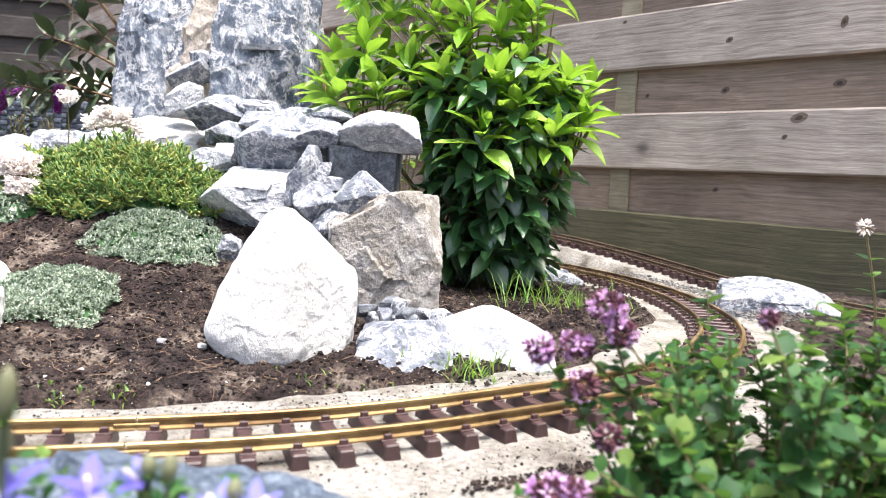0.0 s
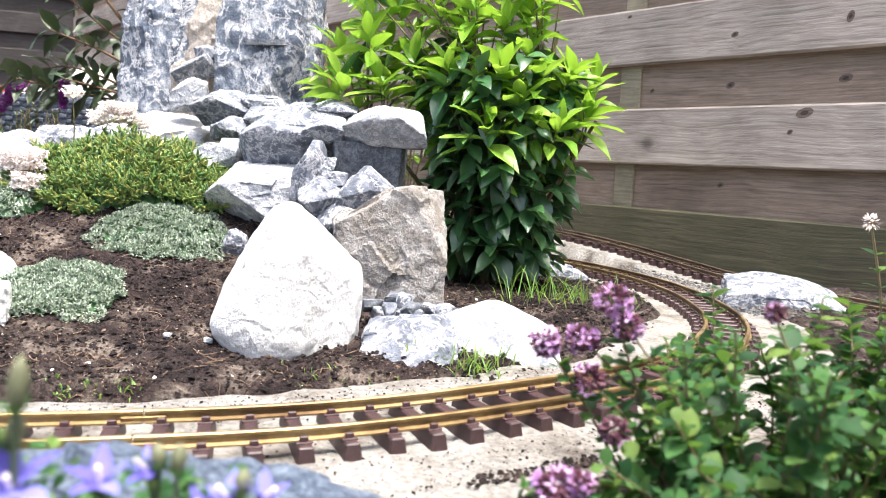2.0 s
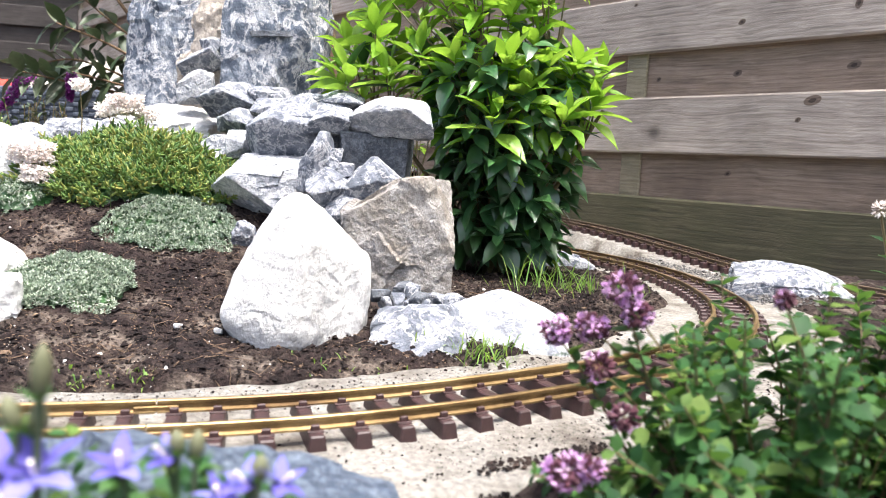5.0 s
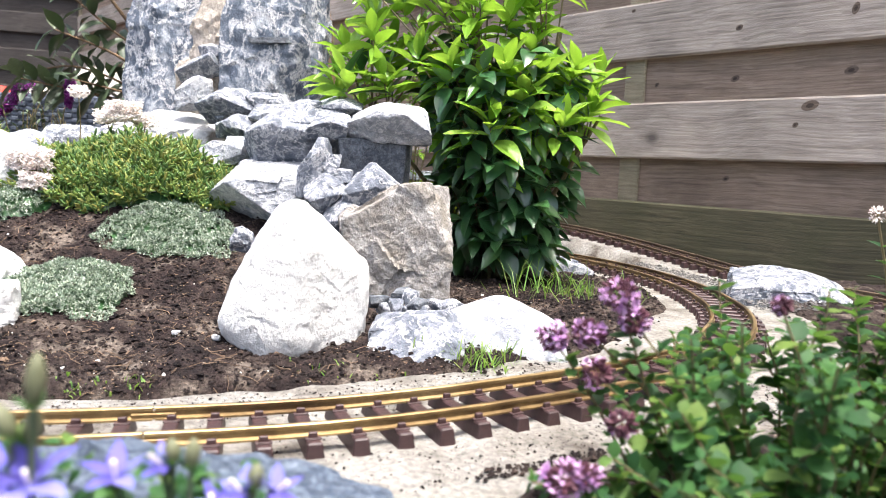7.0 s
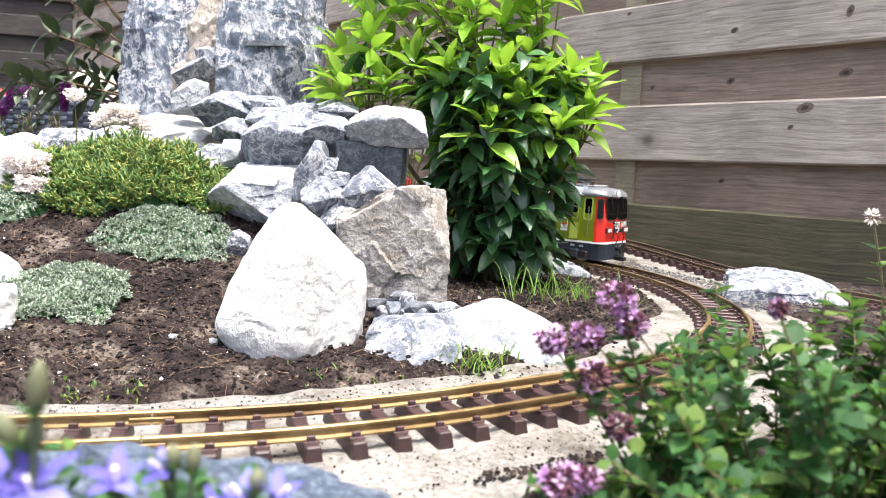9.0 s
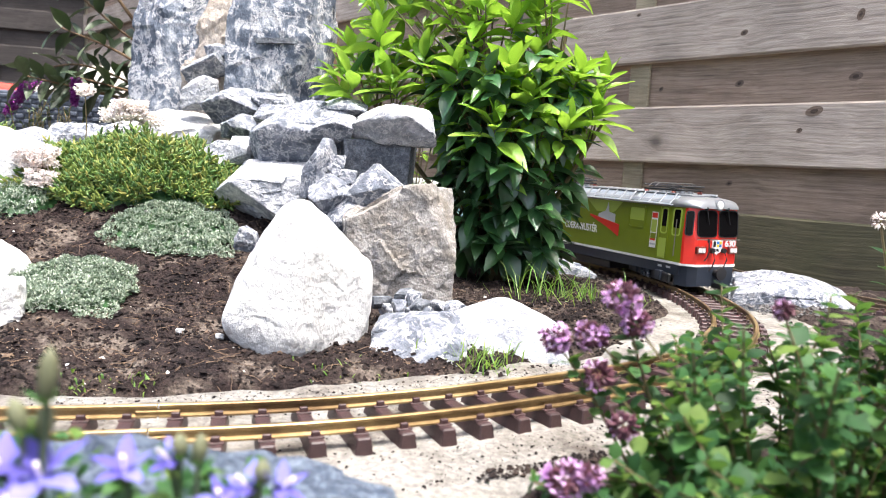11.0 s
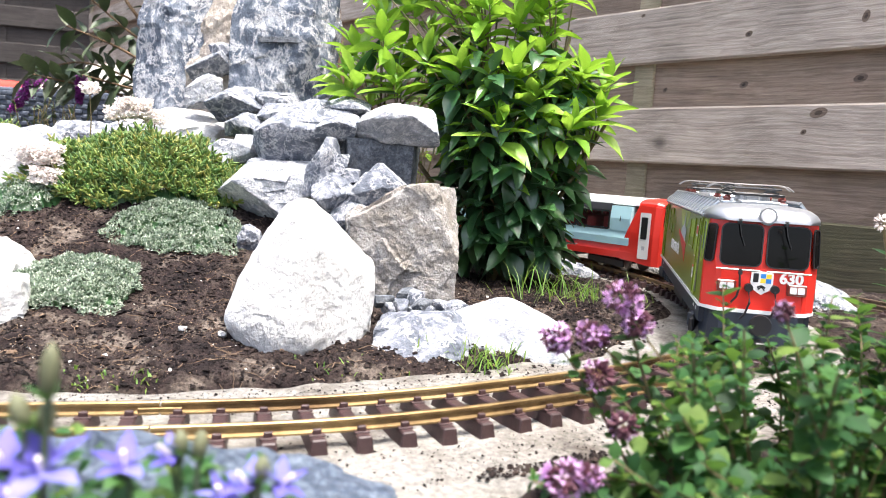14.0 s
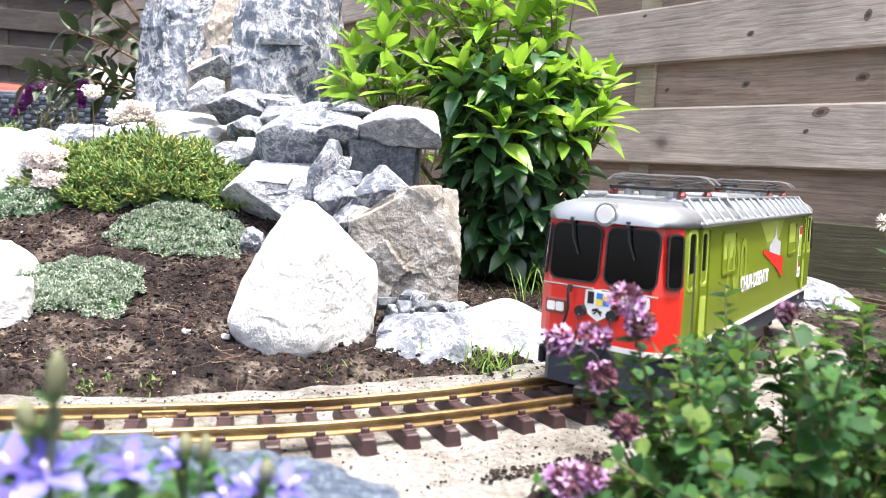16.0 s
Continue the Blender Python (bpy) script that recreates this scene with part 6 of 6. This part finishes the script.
def bellflower(top, c, d, r, seed, cup=0.35):
    """A five-pointed star flower looking along d."""
    rnd = random.Random(seed)
    c, d = Vector(c), Vector(d).normalized()
    side = d.orthogonal().normalized()
    b = Build()
    for k in range(5):
        rad = Matrix.Rotation(k * 2 * math.pi / 5 + seed, 3, d) @ side
        b.add(*leaf_data(1.0, 0.52, 0.25, -0.15 + 0.3 * rnd.random(), 4, 1.3), m=aim(c, rad + d * cup, rnd.uniform(-.15, .15), r))
    fl = one(b, "flower", M["blue_petal"], top, "violet-blue star-shaped flower", smooth=True)
    one(Build().add(*tube_data([c, c + d * 0.006], [0.0005, 0.0007], 6)), "style", M["cream_petal"], fl)


def make_bellflowers():
    rnd = random.Random(21)
    top = tagged(new("bellflower_plant"), "violet-blue bellflowers with buds among dark green leaves", "flower")
    stems, leaves = Build(), Build()
    spots = [((-0.097, 0.170, 0.104), (0.15, -0.55, 0.8), 0.0140), ((-0.085, 0.190, 0.0975), (0.1, -0.4, 0.9), 0.0105), ((-0.076, 0.200, 0.097), (-0.4, -0.5, 0.7), 0.0075), ((-0.053, 0.200, 0.0895), (-0.5, -0.3, 0.8), 0.0090), ((-0.044, 0.202, 0.0895), (0.6, -0.4, 0.7), 0.0085),
             ((-0.061, 0.200, 0.086), (0.0, -0.6, 0.7), 0.0080), ((-0.118, 0.190, 0.096), (-0.3, -0.4, 0.9), 0.0120), ((-0.110, 0.180, 0.091), (0.1, -0.6, 0.7), 0.0110), ((-0.132, 0.195, 0.092), (0.2, -0.5, 0.8), 0.013)]
    for i, (c, d, r) in enumerate(spots):
        bellflower(top, c, d, r, i, 0.45)
        c = Vector(c)
        foot = Vector((c.x * 0.9 - 0.006, c.y + rnd.uniform(-.01, .01), 0.02))
        stems.add(*tube_data([foot, foot.lerp(c, 0.6) + Vector((0.004, 0, 0)), c], 0.0008, 5))
        stems.add(*tube_data([c - Vector(d).normalized() * 0.005, c], [0.0010, 0.0028], 7))
    for i, (c, d, l) in enumerate([((-0.0955, 0.170, 0.123), (0.10, 0.0, 1), 0.014), ((-0.101, 0.170, 0.115), (-0.3, 0.0, 1), 0.009), ((-0.0975, 0.172, 0.113), (0.1, 0.1, 1), 0.009), ((-0.068, 0.200, 0.0965), (0.1, 0, 1), 0.009), ((-0.073, 0.200, 0.098), (-0.1, 0.1, 1), 0.007), ((-0.050, 0.200, 0.091), (0.1, 0, 1), 0.008)]):
        c, d = Vector(c), Vector(d).normalized()
        bud = Build().add(*tube_data([c, c + d * l * 0.25, c + d * l * 0.55, c + d * l * 0.8, c + d * l], [0.0010, 0.0021, 0.0025, 0.0018, 0.0004], 8))
        one(bud, "bud", M["bud_green"], top, "pointed grey-green flower bud", smooth=True)
        stems.add(*tube_data([Vector((c.x - 0.006, c.y + 0.004, 0.02)), c], 0.0008, 5))
        for k in range(4):
            leaves.add(*leaf_data(1, 0.4, 0.2, 0.2, 3), m=aim(c - d * 0.001, (math.cos(k * 1.57), math.sin(k * 1.57), 0.9), 0, 0.007))
    for _ in range(700):
        x, y = rnd.uniform(-0.17, -0.05), rnd.uniform(0.185, 0.235)
        z = rnd.uniform(0.045, 0.090) - 0.18 * max(0, x + 0.085)
        leaves.add(*leaf_data(1, 0.6, 0.2, 0.4, 3), m=aim((x, y, z), (rnd.gauss(0, 1), rnd.gauss(0, 1), rnd.gauss(0.3, 0.5)), rnd.uniform(-.5, .5), rnd.uniform(0.006, 0.012)))
    one(stems, "stem", M["sap_leaf"], top)
    tagged(one(leaves, "foliage", M["thyme_leaf"], top), kind="stuff")


make_bellflowers()


def make_butterfly_bush():
    rnd = random.Random(31)
    top = tagged(new("butterfly_bush"), "loose leafy bush with drooping magenta flower spikes", "bush")
    stems, leaves = Build(), Build()
    branches = [[(-0.62, 2.0, 0.05), (-0.70, 1.95, 0.35), (-0.86, 1.88, 0.50), (-0.98, 1.84, 0.60)], [(-0.62, 2.0, 0.05), (-0.75, 1.92, 0.30), (-0.90, 1.85, 0.385), (-1.02, 1.80, 0.36)],
                [(-0.66, 2.0, 0.2), (-0.76, 1.95, 0.45), (-0.84, 1.9, 0.66)], [(-0.70, 1.95, 0.33), (-0.82, 1.86, 0.42), (-0.95, 1.82, 0.47)], [(-0.68, 1.95, 0.30), (-0.80, 1.86, 0.33), (-0.885, 1.76, 0.35)],
                [(-0.75, 1.92, 0.30), (-0.92, 1.84, 0.33), (-1.0, 1.76, 0.345)], [(-0.8, 1.9, 0.5), (-0.9, 1.86, 0.64)]]
    for br in branches:
        fine = spline([Vector(q) for q in br], 7)
        stems.add(*tube_data(fine, [0.005 - 0.0038 * i / len(fine) for i in range(len(fine))], 6))
        for i in range(3, len(fine)):
            if rnd.random() < 0.2:
                continue
            d = (fine[i] - fine[i - 1]).normalized()
            side = Matrix.Rotation(i * 1.571 + rnd.uniform(-.4, .4), 3, d) @ d.orthogonal().normalized()
            for s in (1, -1):
                leaves.add(*shrub_leaf(0.38, 0.3, 0.5), m=aim(fine[i], side * s + d * 0.6 + Vector((0, 0, -0.15)), rnd.uniform(-.5, .5), rnd.uniform(0.055, 0.095)))
    one(stems, "branch", M["bark"], top, smooth=True)
    tagged(one(leaves, "foliage", M["sap_leaf"], top, smooth=True), kind="stuff")
    for a, b_, w in (((-0.985, 1.75, 0.330), (-1.040, 1.745, 0.255), 0.022), ((-0.880, 1.75, 0.342), (-0.884, 1.75, 0.283), 0.014)):
        a, b_ = Vector(a), Vector(b_)
        pet = Build()
        for _ in range(520):
            t = rnd.random()
            ang = rnd.uniform(0, 6.28)
            r = w * (1 - 0.55 * t) * rnd.uniform(0.5, 1.0)
            d = Vector((math.cos(ang), math.sin(ang), rnd.uniform(-.3, .3)))
            q = a.lerp(b_, t) + d * r
            for k in range(4):
                dd = Vector((rnd.gauss(0, 1), rnd.gauss(0, 1), rnd.gauss(0, 1))) + d * 0.8
                pet.add([(0, 0, 0), (0.5, -0.36, 0.02), (1, 0, 0.08), (0.5, 0.36, 0.02)], [(0, 1, 2, 3)], m=aim(q, dd, 0, 0.0052))
        tagged(one(pet, "flower_spike", M["magenta_petal"], top, "drooping magenta flower spike"))


make_butterfly_bush()


def leafy_clump(x, y, w, high, n, seed, mat, label, size=0.03):
    rnd = random.Random(seed)
    top = tagged(new("garden_plant"), label, "plant")
    st, lv = Build(), Build()
    for _ in range(n):
        px, py = x + rnd.uniform(-w, w), y + rnd.uniform(-w, w) * 0.6
        p = on_ground(px, py)
        h = high * rnd.uniform(0.4, 1.0)
        q = p + Vector((rnd.gauss(0, .2) * h, rnd.gauss(0, .2) * h, h))
        st.add(*tube_data([p, q], 0.0012, 4))
        for i in range(7):
            c = p.lerp(q, 0.3 + 0.7 * i / 6)
            lv.add(*leaf_data(1, 0.35, 0.2, 0.4, 3), m=aim(c, (rnd.gauss(0, 1), rnd.gauss(0, 1), 0.6), 0, size * rnd.uniform(0.5, 1.0)))
    one(st, "stem", M["twig"], top)
    tagged(one(lv, "foliage", M[mat], top), kind="stuff")


leafy_clump(-0.82, 1.50, 0.06, 0.10, 30, 1, "sap_leaf", "dark feathery plant behind the edging stones", 0.022)
leafy_clump(-1.0, 1.50, 0.10, 0.06, 60, 2, "leaf_bright", "fresh yellow-green low plant behind the edging stones", 0.02)
leafy_clump(-0.18, 1.75, 0.12, 0.62, 40, 3, "leaf_mid", "leafy shoots growing behind the standing stones", 0.05)
leafy_clump(0.75, 0.90, 0.10, 0.03, 40, 4, "thyme_leaf", "low creeping weeds on bare soil", 0.014)
stake = tagged(one(Build().add(*tube_data([(-0.235, 1.66, 0.10), (-0.262, 1.67, 0.40), (-0.300, 1.68, 0.75)], [0.012, 0.0115, 0.010], 10)), "garden_stake", M["bark"], smooth=True), "brown wooden stake leaning behind the standing stones", "stake")


# ---------------------------------------------------------------- patio seat
def make_sofa():
    top = tagged(new("wicker_sofa"), "dark blue-grey woven wicker garden sofa", "sofa")
    x0, x1, y, z1 = -2.4, -1.235, 2.82, 0.378
    one(Build().add(*box_data(x0, x1, y + 0.010, y + 0.09, 0.05, z1 - 0.006, 0.01)), "back_panel", M["wicker"], top)
    b = Build()
    for r in range(17):
        z = z1 - 0.012 - r * 0.0185
        for c in range(40):
            x = x1 - 0.006 - c * 0.029
            off = 0.004 if (c + r) % 2 else 0.010
            b.add(*box_data(x - 0.0265, x, y + off - 0.006, y + off + 0.004, z - 0.008, z + 0.008, 0.003))
    tagged(one(b, "weave", M["wicker"], top), kind="stuff")
    one(Build().add(*tube_data([(x0, y + 0.03, z1), (x1, y + 0.03, z1)], 0.012, 10)), "top_rail", M["wicker"], top)


make_sofa()


def make_cushion(c, w, d, h, mat, label, tilt=0):
    bm = bmesh.new()
    bmesh.ops.create_cube(bm, size=1.0)
    bmesh.ops.subdivide_edges(bm, edges=bm.edges[:], cuts=7, use_grid_fill=True)
    for q in bm.verts:
        x, y, z = q.co * 2
        s = (1 - abs(x) ** 4) * (1 - abs(z) ** 4)
        q.co = Vector((x * w / 2 * (1 - 0.06 * z * z), y * d / 2 * (0.35 + 0.65 * s ** 0.4 if s > 0 else 0.35), z * h / 2 * (1 - 0.08 * x * x)))
    me = bpy.data.meshes.new("seat_cushion")
    bm.to_mesh(me)
    bm.free()
    me.materials.append(mat)
    me.polygons.foreach_set("use_smooth", [True] * len(me.polygons))
    ob = new("seat_cushion", me)
    ob.matrix_world = Matrix.Translation(c) @ pose(0, 0, 0, tilt, 0, 0)
    return tagged(ob, label, "cushion", "sofa cushions")


make_cushion((-1.36, 2.97, 0.36), 0.24, 0.12, 0.30, M["cushion"], "cream-white plump cushion leaning on the sofa", -8)
make_cushion((-1.60, 2.98, 0.34), 0.26, 0.12, 0.16, M["cushion"], "cream-white plump cushion lying on the sofa", -8)
make_cushion((-2.02, 3.1, 0.34), 0.5, 0.12, 0.19, M["red_cloth"], "red cushion on the sofa", -8)


# ---------------------------------------------------------------- loose soil, chips and pebbles
def lump(rnd, s, flat=0.7):
    v = [(1, 0, 0), (-1, 0, 0), (0, 1, 0), (0, -1, 0), (0, 0, 1), (0, 0, -0.6)]
    v = [(x * s * rnd.uniform(.6, 1.2), y * s * rnd.uniform(.6, 1.2), z * s * flat * rnd.uniform(.6, 1.2)) for x, y, z in v]
    return v, [(0, 2, 4), (2, 1, 4), (1, 3, 4), (3, 0, 4), (2, 0, 5), (1, 2, 5), (3, 1, 5), (0, 3, 5)]


def scatter(name, label, mat, n, size, area, seed, where, category="soil"):
    rnd = random.Random(seed)
    b, made, tries = Build(), 0, 0
    while made < n and tries < n * 12:
        tries += 1
        x, y = rnd.uniform(area[0], area[1]), rnd.uniform(area[2], area[3])
        d = LOOP.near(x, y)
        if not where(x, y, d, rnd):
            continue
        s = rnd.uniform(size[0], size[1]) * (0.5 + rnd.random() ** 3)
        z = max(ground_height(x, y), 0.0005 if d < 0.1 else -1)
        m = Matrix.Translation((x, y, z + s * 0.25)) @ Euler((rnd.uniform(-.4, .4), rnd.uniform(-.4, .4), rnd.uniform(0, 6.3))).to_matrix().to_4x4()
        b.add(*lump(rnd, s), m=m)
        made += 1
    return tagged(one(b, name, M[mat]), label, category, kind="stuff")


def bed(x, y, d, rnd):
    return d > 0.104 and y > 0.44


scatter("soil_crumbs", "loose dark soil crumbs covering the mound", "crumb", 40000, (0.0006, 0.0036), (-0.75, 0.22, 0.50, 1.25), 1, bed)
scatter("soil_crumbs", "loose dark soil crumbs by the tracks", "crumb", 2600, (0.0012, 0.0040), (0.0, 0.75, 0.25, 1.3), 2, lambda x, y, d, r: d > 0.085)
scatter("soil_crumbs", "dark soil specks spilled on the cement bed", "crumb", 4600, (0.0003, 0.0014), (-0.3, 0.3, 0.33, 0.70), 3, lambda x, y, d, r: 0.045 < d < 0.105 or r.random() < 0.25)
scatter("soil_crumbs", "loose dark soil crumbs under the shrub", "crumb", 5000, (0.0007, 0.0036), (0.05, 0.40, 0.86, 1.42), 14, lambda x, y, d, r: 0.062 < d and x < 0.36 and (d > 0.10 or ground_height(x, y) > base_level(x, y) + 0.003))
scatter("bark_chips", "brown bark and twig bits on the soil", "chip", 1100, (0.0010, 0.0032), (-0.75, 0.22, 0.50, 1.2), 4, bed, "bark")
scatter("pebbles", "pale pebbles strewn on the soil", "pebble_white", 130, (0.0010, 0.0030), (-0.75, 0.25, 0.48, 1.1), 5, bed, "pebbles")
scatter("gravel", "grey gravel between the two tracks", "gravel", 1500, (0.0018, 0.0042), (0.36, 0.56, 1.02, 1.5), 6, lambda x, y, d, r: d > 0.06 and REAR.near(x, y) > 0.055, "gravel")

scatter("sand_grains", "pale sand grains mixed into the dry soil", "chip", 11000, (0.0004, 0.0013), (-0.6, 0.25, 0.50, 0.95), 7, lambda x, y, d, r: bed(x, y, d, r) and fbm(Vector((x * 14, y * 14, 9)), 3) > -0.05, "sand")
scatter("sand_grains", "pale sand grains on the path edge", "pebble_white", 900, (0.0003, 0.0009), (-0.45, 0.3, 0.44, 0.80), 8, lambda x, y, d, r: 0.07 < d < 0.22 and fbm(Vector((x * 14, y * 14, 9)), 3) > 0.0, "sand")

scatter("soil_crumbs", "dark crumbs and dirt gathered on the path edge", "crumb", 5200, (0.0006, 0.0028), (0.0, 0.26, 0.30, 0.47), 12, lambda x, y, d, r: d > 0.085 and fbm(Vector((x * 30, y * 30, 2)), 3) > -0.1)


def fibres(n, area, seed):
    """Thin reddish roots and peat fibres lying on the soil."""
    rnd = random.Random(seed)
    b = Build()
    while n:
        x, y = rnd.uniform(area[0], area[1]), rnd.uniform(area[2], area[3])
        if not bed(x, y, LOOP.near(x, y), rnd):
            continue
        n -= 1
        a, l = rnd.uniform(0, 6.28), rnd.uniform(0.006, 0.024)
        pts = []
        for k in range(4):
            px, py = x + math.cos(a) * l * k / 3, y + math.sin(a) * l * k / 3
            pts.append((px, py, ground_height(px, py) + 0.0012 + 0.0014 * rnd.random()))
            a += rnd.gauss(0, 0.35)
        b.add(*tube_data(pts, rnd.uniform(0.00022, 0.00050), 3))
    return tagged(one(b, "root_fibres", M["chip"]), "thin reddish-brown root fibres lying on the soil", "roots", kind="stuff")


fibres(550, (-0.6, 0.16, 0.50, 1.05), 41)
for lx, ly, lw, seed in ((-0.400, 0.985, 0.011, 501), (-0.249, 0.690, 0.008, 502), (-0.205, 0.672, 0.008, 503), (-0.030, 0.600, 0.006, 504), (0.010, 0.605, 0.005, 505), (-0.30, 0.58, 0.005, 506)):
    rock((lx, ly, ground_height(lx, ly) - 0.001), lw, lw * 0.7, lw * 0.8, seed, "white_stone", "small white pebble lying on the soil", level=3, rough=0.02, facets=5, name="pebble", group="white pebbles", category="pebble")


# ---------------------------------------------------------------- the train runs
def on_line(s, half, z):
    a, b = LOOP.at(s + half), LOOP.at(s - half)
    d = (a - b).normalized()
    p = (a + b) / 2
    return pose(p.x, p.y, p.z + z, 0, 0, math.degrees(math.atan2(d.y, d.x)))


# seconds and the place of the locomotive's middle along the loop
RUN = [(0.0, -2.05), (6.5, -1.08), (8.0, -0.850), (9.0, -0.717), (11.3, -0.380), (12.0, -0.262), (12.5, -0.184), (13.5, -0.054), (14.5, 0.092), (15.0, 0.162), (16.0, 0.298)]


def place_at(t):
    """Where the locomotive's middle is at t seconds: an even glide through RUN."""
    near = np.linspace(t - 0.75, t + 0.75, 13)
    ts, qs = [r[0] for r in RUN], [r[1] for r in RUN]
    first, last = (qs[1] - qs[0]) / (ts[1] - ts[0]), (qs[-1] - qs[-2]) / (ts[-1] - ts[-2])
    out = [qs[0] + (u - ts[0]) * first if u < ts[0] else qs[-1] + (u - ts[-1]) * last if u > ts[-1] else float(np.interp(u, ts, qs)) for u in near]
    return sum(out) / len(out)


def motions():
    times = [float(t) for t in np.linspace(0.0, 16.0, 65)]
    walk(loco, [(t, on_line(S0 + place_at(t), 0.165, 0.0192)) for t in times])
    walk(coach, [(t, on_line(S0 + place_at(t) - 0.640, 0.19, 0.0192)) for t in times])
    for bog, x, half, back in BOGIES:
        rows = []
        for t in times:
            s = S0 + place_at(t) + back
            body, way = (LOOP.at(s + half) - LOOP.at(s - half)).normalized(), LOOP.way(s + x)
            turn = math.atan2(way.y, way.x) - math.atan2(body.y, body.x)
            rows.append((t, pose(x, 0, 0, 0, 0, math.degrees((turn + math.pi) % (2 * math.pi) - math.pi))))
        walk(bog, rows)
    steps = [k * 4 / 30 for k in range(121)]
    run = [place_at(t) for t in steps]
    for wheel, x, r in WHEELS:
        walk(wheel, [(t, pose(x, 0, r, 0, math.degrees((q - run[0]) / r), 0)) for t, q in zip(steps, run)])


motions()
